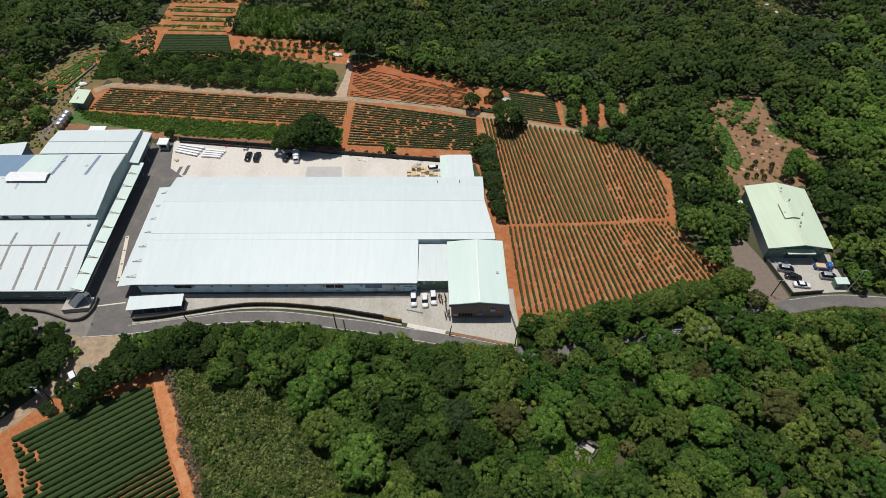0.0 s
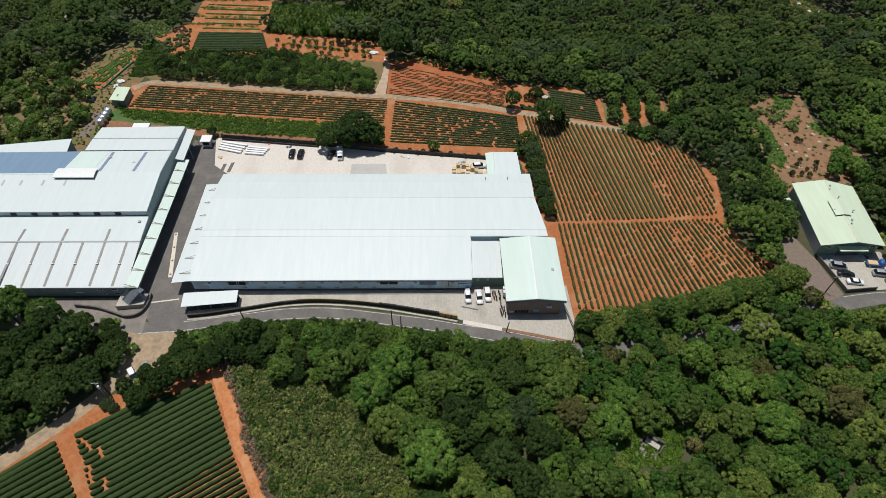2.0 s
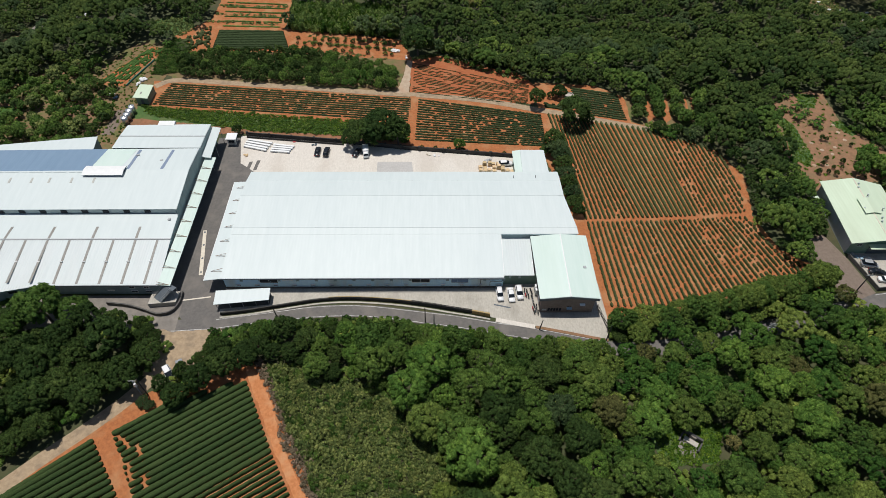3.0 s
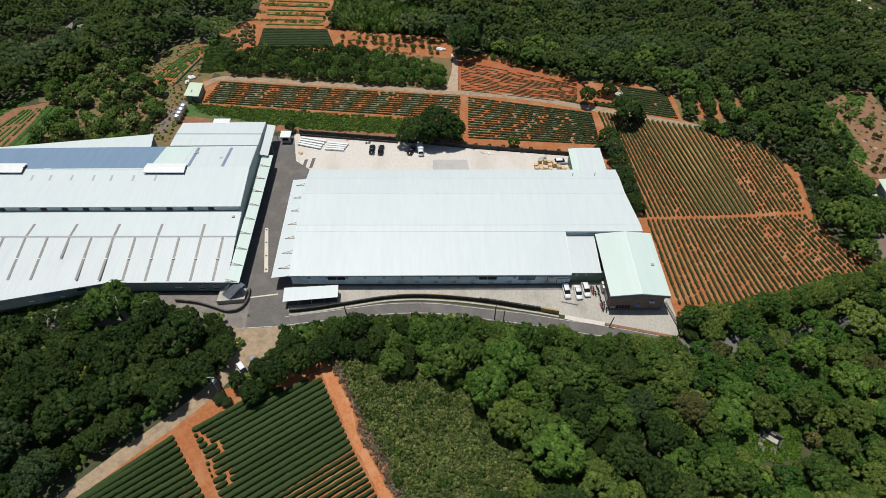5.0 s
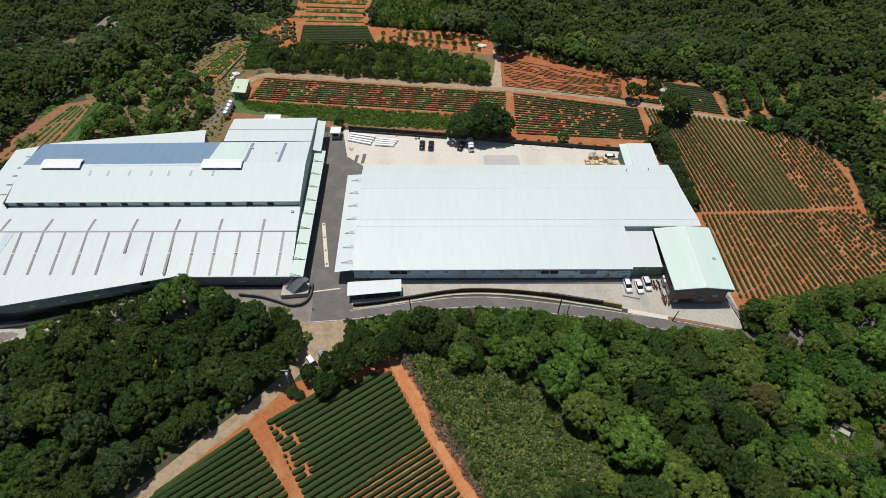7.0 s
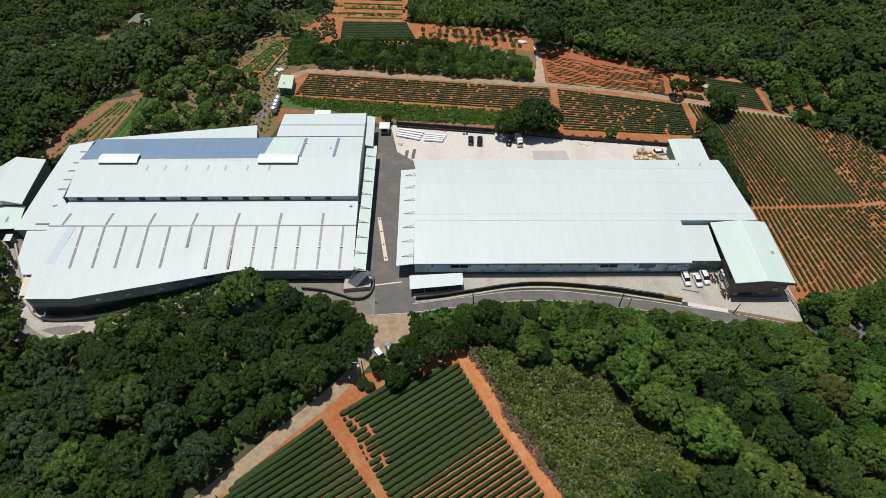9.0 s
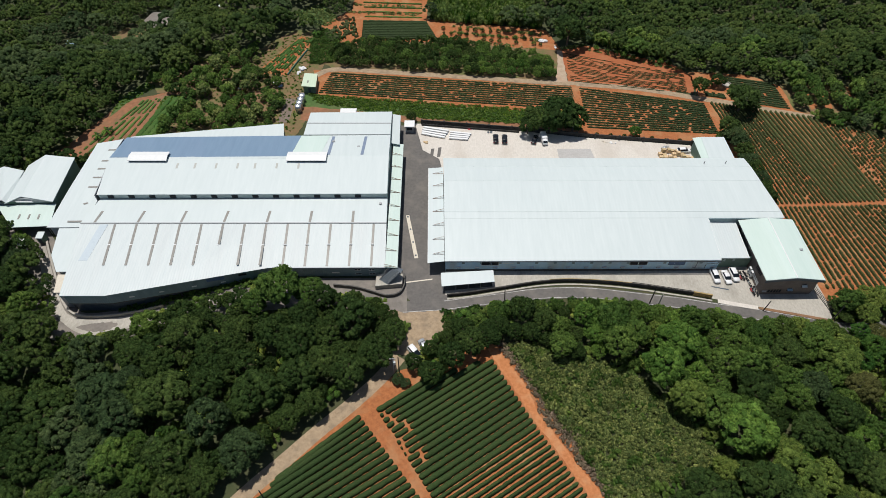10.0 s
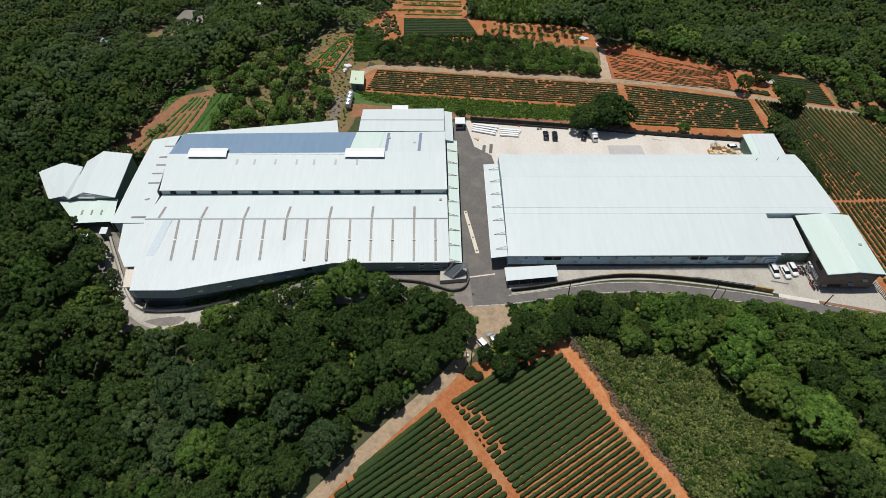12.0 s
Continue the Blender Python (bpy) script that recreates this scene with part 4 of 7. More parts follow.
    part("roof_vent", box(-14.6, -13.9, 19.6, 20.3, 6.9, 7.35), M["galv"], r2)
    part("roof_tear", prism([(-101.6, 22.0), (-100.4, 22.6), (-99.9, 22.3), (-100.9, 21.6)], 5.0, 5.16), M["skylight"], r6, "dark torn patch in the roof sheet")
    part("sheet_strip", loft([[(-94.6, 0.4, 5.28), (-92.2, 0.4, 5.28)], [(-92.6, 12.6, 6.36), (-90.4, 12.6, 6.36)]], 0.04), M["tarp_blue_grey"], r1, "pale blue-grey roof sheet")
    for i in range(14):
        x = -76 + i * 2.35
        part("sheet_lip", box(x, x + 1.9 + 0.4 * math.sin(i * 2.1), 36.4, 36.85 + 0.12 * math.sin(i * 1.7), 10.05, 10.14), M["roof_white"], r3)
    for x, y in ((-22.6, 42.0), (-30.6, 44.5)):
        part("roof_scrap", prism([(x, y), (x + 0.9, y + 0.3), (x + 0.7, y + 0.9), (x - 0.1, y + 0.5)], 9.5, 9.72), M["galv"], r4, "small loose scrap on the roof")
    for k, (u0, u1, z0, z1, g) in enumerate(((0.60, 0.71, 2.3, 3.7, "shutter_blue"), (0.80, 0.85, 2.6, 3.4, "glass"), (0.12, 0.15, 1.2, 1.6, "trim_white"), (0.30, 0.33, 1.2, 1.6, "trim_white"), (0.5, 0.53, 1.2, 1.6, "trim_white"), (0.68, 0.71, 1.0, 1.4, "trim_white"))):
        a, b = Vector((-84.2, -10.02, 0)), Vector((-43.3, -1.17, 0))
        p, q = a.lerp(b, u0), a.lerp(b, u1)
        wall_xy("window", (p.x, p.y), (q.x, q.y), z0, z1, M[g], fw2, "", 0.12)
    for x in (-20.2, -16.4):
        window_in(fw, x, x + 1.3, -1.1, 2.7, 3.4)
        window_in(fw, x, x + 1.6, -1.1, 0.9, 1.5)
    part("sign", box(-26.6, -24.6, -1.16, -1.1, 1.5, 1.9), M["trim_white"], fw, "white strip on the wall")
    part("gutter", box(-43.2, -12.0, -1.75, -1.6, 4.15, 4.42), M["trim_dark"], fw)
    # mint canopy along the lane, in sections
    for i in range(9):
        y0, y1 = -2.0 + i * 5.7, 3.695 + i * 5.7
        c = under(part("canopy", loft([[(-11.9, y0, 5.1), (-8.6, y0, 4.75)], [(-11.9, y1, 5.1), (-8.6, y1, 4.75)]], 0.1), M["roof_mint"], fac, "mint lean-to canopy section"))
        bm = rod(bmesh.new(), (-12.2, y0 + 0.7, 5.6), (-8.8, y0 + 0.2, 4.84), 0.06, 5)
        rod(bm, (-12.2, y0 + 0.1, 5.3), (-8.8, y0 + 0.2, 4.84), 0.05, 5)
        part("stay", bm, M["rust"], c, "thin rusty steel stay")
    under(part("canopy", loft([[(-12.5, 48.0, 6.2), (-9.8, 48.0, 5.7)], [(-12.6, 63.2, 6.2), (-10.0, 63.2, 5.7)]], 0.12), M["roof_white"], fac, "white lean-to canopy"))
    for y in (48.5, 55, 62.5):
        under(part("post", rod(bmesh.new(), (-10.2, y, 0), (-10.2, y, 5.7), 0.08, 6), M["galv"], fac))


factory()


# ---- small halls to the west ----
def west_sheds():
    sh = thing("shed_building", "pair of white gabled sheds with a pale green porch", "shed", "", (-120, 30, 0))
    inv = Matrix.Translation((120, -30, 0))
    for ps in ([[(-129.6, 22.1, 5.2), (-124.6, 22.2, 6.4), (-123.2, 21.8, 5.4)], [(-137.4, 34.0, 5.2), (-130.4, 36.8, 6.4), (-124.6, 36.0, 5.4)]],
               [[(-124.0, 21.7, 5.4), (-119.2, 23.2, 6.9), (-110.2, 22.4, 5.6)], [(-124.2, 38.4, 5.4), (-119.6, 41.6, 6.9), (-111.2, 41.8, 5.6)]]):
        part("roof", loft(ps), M["roof_white"], sh, "white metal gable roof").matrix_parent_inverse = inv
    w = part("wall", prism([(-123.4, 22.6), (-110.6, 23.2), (-111.4, 41.3), (-123.6, 38.2)], 0, 5.2), M["wall_green"], sh)
    w.matrix_parent_inverse = inv
    part("wall", prism([(-129, 22.8), (-123.5, 22.6), (-124, 35.6), (-136, 34)], 0, 5.0), M["wall_grey"], sh).matrix_parent_inverse = inv
    gable_wall("wall", 22.9, [(-123.4, 5.2), (-119.2, 6.6), (-110.6, 5.3)], 4.9, M["wall_grey"], sh, "", 0.2, "y").matrix_parent_inverse = inv
    r = part("porch_roof", loft([[(-119.6, 14.0, 3.6), (-108.9, 14.6, 3.6)], [(-127.0, 22.2, 4.3), (-110.0, 22.9, 4.3)]], 0.12), M["roof_mint"], sh, "pale green porch roof")
    r.matrix_parent_inverse = inv
    for x in (-119, -116.2, -113.4):
        part("skylight", loft([[(x, 17.0, 3.92), (x + 0.5, 17.0, 3.92)], [(x - 0.1, 18.8, 4.07), (x + 0.4, 18.8, 4.07)]], 0.04), M["skylight"], r)
    part("roof_box", box(-121.0, -116.2, 22.4, 24.0, 5.0, 5.6), M["trim_white"], sh).matrix_parent_inverse = inv
    for x in (-118.8, -109.6):
        part("post", rod(bmesh.new(), (x, 14.6, 0), (x, 14.6, 3.6), 0.08, 6), M["galv"], sh).matrix_parent_inverse = inv


west_sheds()


# ---- the green hall to the east ----
def green_hall():
    gh = thing("workshop_building", "pale green gable-roofed workshop with grey side walls", "workshop", "", (189, 25, 0))
    inv = Matrix.Translation((-189, -25, 0))

    def under(ob):
        ob.matrix_parent_inverse = inv
        return ob

    roof = under(part("roof", loft([[(179.3, 12.0, 5.2), (188.9, 11.6, 7.0), (197.6, 11.7, 5.2)], [(180.9, 37.6, 5.2), (190.0, 37.2, 7.0), (199.2, 36.0, 5.2)]]), M["roof_gh"], gh, "pale green metal gable roof"))
    part("ridge_cap", loft([[(188.75, 11.6, 7.06), (189.05, 11.6, 7.06)], [(189.85, 37.2, 7.06), (190.15, 37.2, 7.06)]], 0.1), M["cream"], roof)
    m = part("roof_monitor", loft([[(187.0, 22.0, 7.1), (189.3, 22.0, 7.55), (191.6, 22.0, 7.1)], [(187.2, 28.2, 7.1), (189.6, 28.2, 7.55), (191.9, 28.2, 7.1)]], 0.15), M["roof_gh"], roof, "raised roof ventilator")
    part("opening", prism([(187.4, 22.3), (191.2, 22.3), (191.4, 27.9), (187.6, 27.9)], 6.2, 7.0), M["trim_dark"], m)
    for x, y in ((190.6, 34.6), (189.8, 33.0), (191.2, 29.7), (190.4, 28.6), (187.6, 24.2), (193.0, 24.0), (191.0, 20.4), (190.2, 18.9)):
        v = part("turbine_vent", rod(bmesh.new(), (x, y, 6.4), (x, y, 7.1), 0.16, 8), M["galv"], roof, "spinning roof vent of galvanised steel")
        bm = bmesh.new()
        bmesh.ops.create_uvsphere(bm, u_segments=10, v_segments=6, radius=0.3, matrix=Matrix.Translation((x, y, 7.2)))
        part("turbine", bm, M["trim_grey"], v, "", True)
    under(wall_xy("wall", (180.2, 13.0), (181.6, 36.8), 0, 5.1, M["wall_grey"], gh))
    under(wall_xy("wall", (197.0, 12.9), (198.4, 36.0), 0, 5.1, M["wall_grey"], gh))
    under(wall_xy("wall", (181.7, 36.8), (198.3, 36.1), 0, 5.1, M["wall_grey"], gh))
    fr = under(gable_wall("wall", 12.9, [(180.3, 5.0), (188.9, 6.6), (196.9, 5.0)], 0, M["wall_green"], gh, "dark green front wall", 0.2, "y"))
    part("awning", box(185.0, 193.0, 10.8, 12.7, 3.9, 4.02), M["roof_gh"], fr, "pale green awning")
    part("doorway", box(186.0, 192.5, 12.62, 12.78, 0.0, 3.6), M["trim_dark"], fr, "dark open doorway")
    window_in(fr, 182.0, 183.2, 12.8, 3.3, 4.3)
    window_in(fr, 194.6, 195.8, 12.8, 3.3, 4.3)
    under(part("side_roof", box(177.6, 180.0, 31.0, 33.8, 2.5, 2.62), M["roof_gh"], gh))
    under(part("post", box(177.8, 180.0, 31.2, 33.6, 0, 2.5), M["wall_grey"], gh))


green_hall()


# ---- walls, rails and small roofs ----
BARRIER = [(4.8, -8.0), (11.0, -7.2), (20.0, -5.5), (30.6, -3.6), (39.8, -3.2), (50.4, -4.0), (59.5, -5.4), (65.4, -6.6), (71.2, -7.7), (76.0, -8.8)]
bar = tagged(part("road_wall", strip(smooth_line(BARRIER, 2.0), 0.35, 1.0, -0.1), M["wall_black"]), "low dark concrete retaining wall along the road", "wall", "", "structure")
line = smooth_line(BARRIER, 2.0)
bm, guard = bmesh.new(), bmesh.new()
for a, b in zip(line[13:], line[14:]):
    if a[0] < 55:
        rod(bm, (*a, 1.35), (*b, 1.35), 0.09, 6)
        rod(bm, (*a, 1.0), (*a, 1.35), 0.06, 6)
    elif a[0] < 71:
        rod(guard, (*a, 1.6), (*b, 1.6), 0.10, 6)
        rod(guard, (*a, 1.25), (*b, 1.25), 0.07, 6)
        rod(guard, (*a, 0.9), (*a, 1.6), 0.09, 6)
part("rail", bm, M["yellow_rail"], bar, "rusty yellow pipe rail")
part("rail", guard, M["pole_dark"], bar, "dark steel guard rail")
for k in range(3):
    x = 71.3 + k * 1.6
    part("barrier", loft([[(x, -8.0 - k * 0.36, 1.5), (x, -7.6 - k * 0.36, 1.5)], [(x + 1.45, -8.33 - k * 0.36, 1.5), (x + 1.45, -7.93 - k * 0.36, 1.5)]], 1.5), M["yellow_rail"], bar, "rusty yellow barrier block")
tagged(part("kerb", strip([(x, y - 0.95) for x, y in smooth_line(BARRIER, 2.0)], 0.5, 0.12, -0.1), M["concrete_old"]), "pale concrete kerb along the road", "kerb", "", "structure")
tagged(part("kerb", strip(smooth_line([(77.5, -9.9), (82, -11.0), (87.6, -12.2)], 2.0), 1.3, 0.14, -0.1), M["concrete"]), "pale concrete kerb slab at the road", "kerb", "", "structure")
tagged(part("kerb", strip(smooth_line([(87.8, -12.2), (92.4, -13.2), (106, -16.4)], 2.0), 0.8, 0.12, -0.1), M["soil_bare"]), "sandy verge along the road", "kerb", "", "structure")
BACK = [(-3.0, 66.2), (30.6, 62.3), (53.5, 58.8), (88.2, 54.8)]
back = tagged(part("yard_wall", strip(BACK, 0.3, 1.5, -0.1), M["wall_black"]), "near-black retaining wall behind the yard", "wall", "", "structure")
for i in range(14):
    u = i / 13 * 3
    k = min(int(u), 2)
    p = Vector(BACK[k]).lerp(Vector(BACK[k + 1]), u - k)
    part("post", box(p.x - 0.3, p.x + 0.3, p.y - 0.5, p.y + 0.1, 0, 1.9, 0.03), M["wall_black"], back)
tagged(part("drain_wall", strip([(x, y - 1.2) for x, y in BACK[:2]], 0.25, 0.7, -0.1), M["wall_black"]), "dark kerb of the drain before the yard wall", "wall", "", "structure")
sheet("yard_patch", [(42.5, 52.6), (53.8, 52.6), (54.5, 46.5), (42.5, 46.5)], 0.036, M["concrete_grey"], "greyer concrete slab let into the yard", "pavement")
wall = tagged(part("yard_wall", strip([(180.4, 11.5), (183.2, -0.6), (192.0, 0.2)], 0.25, 1.3, -0.1), M["concrete_dark"]), "dark wall round the workshop forecourt", "wall", "", "structure")
tagged(part("yard_wall", strip([(199.8, 12.5), (200.2, 3.5)], 0.25, 1.3, -0.1), M["concrete_dark"]), "dark wall beside the workshop forecourt", "wall", "", "structure")
tagged(part("lane_strip", prism([(-4.3, 5.2), (-3.2, 5.3), (-6.2, 22.1), (-7.2, 22.0)], 0.0, 0.07), M["cream"]), "cream concrete strip with four round plates on the lane", "kerb", "", "structure")
for i in range(4):
    u = 0.06 + i * 0.3
    part("plate", rod(bmesh.new(), (-3.75 - 2.95 * u, 5.3 + 16.7 * u, 0.06), (-3.75 - 2.95 * u, 5.3 + 16.7 * u, 0.1), 0.3, 12), M["trim_dark"], scene.objects["lane_strip"])
tagged(part("gate_track", prism([(-7.0, -3.6), (0.8, -2.4), (0.8, -2.0), (-7.0, -3.2)], 0.0, 0.035), M["cream"]), "cream gate track across the lane", "kerb", "", "structure")


def road_shed():
    s = thing("car_shelter", "low white-roofed open shelter beside the road", "shelter", "", (10, -4, 0))
    inv = Matrix.Translation((-10, 4, 0))
    part("roof", loft([[(3.3, -6.7, 2.75), (17.6, -5.2, 2.75)], [(3.1, -2.4, 3.1), (17.4, -1.5, 3.1)]], 0.14), M["roof_white"], s, "flat white metal roof").matrix_parent_inverse = inv
    part("back_wall", wall_mesh((4, -2.3), (17, -1.6), 0.0, 2.9), M["wall_grey"], s).matrix_parent_inverse = inv
    for i in range(5):
        x = 3.8 + i * 3.35
        part("post", rod(bmesh.new(), (x, -6.3 + (x - 3.8) * 0.1, 0), (x, -6.3 + (x - 3.8) * 0.1, 2.7), 0.07, 6), M["galv"], s).matrix_parent_inverse = inv
    part("floor_slab", prism([(3.8, -6.2), (17.2, -4.8), (17, -1.8), (3.8, -2.6)], 0, 0.1), M["concrete_dark"], s).matrix_parent_inverse = inv


def wall_mesh(a, b, z0, z1, t=0.15):
    d = (Vector(b) - Vector(a)).normalized()
    n = Vector((-d.y, d.x)) * t / 2
    a, b = Vector(a), Vector(b)
    return prism([tuple(a - n), tuple(b - n), tuple(b + n), tuple(a + n)], z0, z1)


road_shed()


def guard_booth():
    k = thing("guard_booth", "small kiosk with a flat white roof in the yard", "kiosk", "", (-7.1, 62.4, 0))
    part("body", box(-1.3, 1.3, -1.3, 1.3, 0, 2.6), M["wall_grey"], k)
    part("roof", box(-1.75, 1.75, -1.75, 1.75, 2.6, 2.85, 0.04), M["trim_white"], k, "flat white roof")
    part("window", box(-0.9, 0.9, -1.36, -1.28, 1.1, 2.1), M["glass"], k)
    part("door", box(1.28, 1.36, -0.5, 0.5, 0, 2.0), M["trim_dark"], k)


guard_booth()


def green_hut():
    k = thing("hut", "small green hut with a pale cream lean-to roof", "hut", "", (-44.2, 87.5, 0))
    part("wall", box(-2.2, 2.2, -3.4, 3.6, 0, 2.9), M["wall_green"], k)
    r = part("roof", loft([[(-2.7, -4.0, 3.3), (2.5, -4.2, 3.0)], [(-2.6, 4.2, 3.3), (2.2, 4.2, 3.0)]], 0.14), M["roof_gh"], k, "pale cream-green metal roof")
    part("skylight", box(-0.9, -0.4, -1.8, -0.4, 3.1, 3.24), M["skylight"], r)
    part("door", box(-0.5, 0.5, -3.48, -3.38, 0, 2.0), M["trim_dark"], k)


green_hut()


def stair_block():
    """A concrete loading platform with a steel stair at the factory's corner."""
    p = thing("loading_platform", "weathered concrete loading platform with steel stairs", "platform", "", (-11, -4, 0))
    inv = Matrix.Translation((11, 4, 0))
    part("slab", prism([(-14.6, -5.6), (-7.4, -4.9), (-7.2, -1.4), (-14.4, -1.4)], 0, 1.5), M["concrete_old"], p).matrix_parent_inverse = inv
    part("low_wall", strip(smooth_line([(-26, -4.6), (-20, -5.4), (-15, -7.0), (-11.5, -8.2), (-8.2, -7.4), (-6.8, -4.6), (-6.8, -1)], 0.8), 0.35, 1.1, -0.05), M["concrete_dark"], p).matrix_parent_inverse = inv
    top, foot, across = Vector((-9.3, -2.5, 4.3)), Vector((-12.3, -4.1, 1.55)), Vector((1.15, -0.85, 0))
    for i in range(11):
        c = foot.lerp(top, i / 10)
        d = Vector((0.22, 0.14, 0))
        bm = loft([[tuple(c - across - d), tuple(c + across - d)], [tuple(c - across + d), tuple(c + across + d)]], 0.06)
        part("tread", bm, M["trim_dark"], p, "steel stair tread").matrix_parent_inverse = inv
    for k in (-1, 1):
        bm = rod(bmesh.new(), foot + across * k, top + across * k, 0.09, 6)
        for h in (0.5, 1.0):
            rod(bm, foot + across * k + Vector((0, 0, h)), top + across * k + Vector((0, 0, h)), 0.05, 6)
        for i in range(6):
            c = foot.lerp(top, i / 5) + across * k
            rod(bm, c, c + Vector((0, 0, 1.0)), 0.04, 5)
        part("rail", bm, M["galv"], p, "steel stair rail").matrix_parent_inverse = inv
    part("landing", loft([[(-9.9, -1.9, 4.3), (-7.8, -3.4, 4.3)], [(-9.0, -1.1, 4.3), (-7.0, -2.2, 4.3)]], 0.12), M["trim_dark"], p, "dark steel landing").matrix_parent_inverse = inv
    for x, y in ((-7.8, -3.3), (-7.2, -2.3)):
        part("post", rod(bmesh.new(), (x, y, 1.4), (x, y, 4.2), 0.07, 6), M["galv"], p).matrix_parent_inverse = inv


stair_block()


def fence(points, label):
    f = tagged(part("fence", strip(points, 0.08, 0.25, 0.0), M["concrete_dark"]), label, "fence")
    (x0, y0), (x1, y1) = points[0], points[-1]
    n = 16
    for i in range(n + 1):
        x, y = x0 + (x1 - x0) * i / n, y0 + (y1 - y0) * i / n
        part("post", box(x - 0.05, x + 0.05, y - 0.05, y + 0.05, 0, 1.6), M["pole_dark"], f)
    bm = bmesh.new()
    for z in (0.6, 1.1, 1.5):
        rod(bm, (x0, y0, z), (x1, y1, z), 0.04, 5)
    part("rail", bm, M["pole_dark"], f)


fence([(104.9, -6.0), (106.6, -14.2)], "dark slatted fence at the edge of the apron")


# ---- tea rows ----
def hedge(name, points, w, h, material, rng, lump=0.12, gap=0.0, gap_size=1.2, group="", label="", poly=None, step=0.42, ragged=0):
    """One clipped row along a line, with rounded ends, uneven sides and, where asked, missing bushes."""
    a, b = Vector((*points[0], 0)), Vector((*points[1], 0))
    length = (b - a).length
    d = (b - a) / length
    s = Vector((-d.y, d.x, 0))
    k = max(3, int(length / step))
    keep, slim = [], []
    seed = rng.random() * 100
    for i in range(k + 1):
        p = a + d * (length * i / k)
        ok = poly is None or inside(p.x, p.y, poly)
        if ok and gap:
            ok = noise.noise((i * step / gap_size, seed, 0.5)) > gap
        started = (started or ok) if i else ok
        count = count + 1 if i and started else 0
        if ok and count < ragged:
            ok = (i + int(seed)) % 11 > 0
        keep.append(ok)
        slim.append(0.86 if ok and count < ragged else 1.0)
    verts, faces = [], []
    arch = [(-0.5, 0.0), (-0.48, 0.5), (-0.32, 0.9), (0.0, 1.0), (0.32, 0.9), (0.48, 0.5), (0.5, 0.0)]
    i = 0
    while i <= k:
        if not keep[i]:
            i += 1
            continue
        j = i
        while j + 1 <= k and keep[j + 1]:
            j += 1
        if j - i >= 1:
            rings = []
            for q in range(i, j + 1):
                e = min(q - i, j - q)
                grow = (0.55, 0.92, 1.0)[min(e, 2)]
                p = a + d * (length * q / k) + s * (0.10 * noise.noise((q * 0.3, seed, 9.0)))
                wide = w * grow * slim[q] * (1 + lump * 1.6 * noise.noise((q * 0.45, seed, 1.0)))
                tall = h * (0.6 + 0.4 * grow) * (1 + lump * noise.noise((q * 0.5, seed, 4.0)))
                ring = []
                for u, v in arch:
                    c = p + s * (u * wide) + Vector((0, 0, v * tall))
                    ring.append(len(verts))
                    verts.append(c + Vector((rng.uniform(-1, 1), rng.uniform(-1, 1), rng.uniform(-1, 1) * (v > 0))) * lump * 0.35)
                rings.append(ring)
            for m_, n_ in zip(rings, rings[1:]):
                for c in range(6):
                    faces.append((m_[c], m_[c + 1], n_[c + 1], n_[c]))
            faces.append(tuple(rings[0])), faces.append(tuple(rings[-1][::-1]))
        i = j + 1
    if len(faces) > 8:
        return tagged(link_mesh(name, verts, faces, material, None, "", lump < 0.15), label, "tea hedge", group)


rng = random.Random(4)
# the field by the dirt track: rows at 32 degrees, the lower ones thinner
LEFT_G = [(-15.0, -41.0), (-31.2, -54.4), (-35.2, -59.8), (-38.5, -63.0), (-50, -76), (16, -84), (-0.4, -61.9)]


def track_hedge(a, b, w, gap=0.0, poly=None, ragged=0):
    hedge("tea_hedge", (a, b), w, 1.0, M["tea"], rng, 0.09, gap, 1.6, "tea rows by the dirt track", "long clipped dark green tea hedge on red soil", poly, 0.36, ragged)


for i in range(37):
    k, m_ = min(i, 15), max(i - 15, 0)
    a = (-12.0 + 0.84 * k + 0.72 * m_, -40.9 - 1.293 * k - 1.11 * m_)
    k, m_ = min(i, 16) - 4, max(i - 16, 0)
    b = (16.6 + 0.725 * k + 0.70 * m_, -29.3 - 1.40 * k - 1.17 * m_)
    reach = {0: 0.55, 1: 0.7, 2: 0.9}.get(i, 1.0)
    b = (a[0] + (b[0] - a[0]) * reach, a[1] + (b[1] - a[1]) * reach)
    track_hedge(a, b, 1.34 if i < 16 else 0.82, 0 if i < 16 else -0.8, None, 13 if 1 <= i < 11 else 0)
for i in range(24):
    a = (-15.8 + 0.993 * i, -42.3 - 1.287 * i)
    turn = radians(max(36.6 - 0.5 * i, 32.0) + 3.6 * math.exp(-i / 0.9))
    track_hedge((a[0] - 60 * math.cos(turn), a[1] - 60 * math.sin(turn)), a, 1.28, 0, LEFT_G)

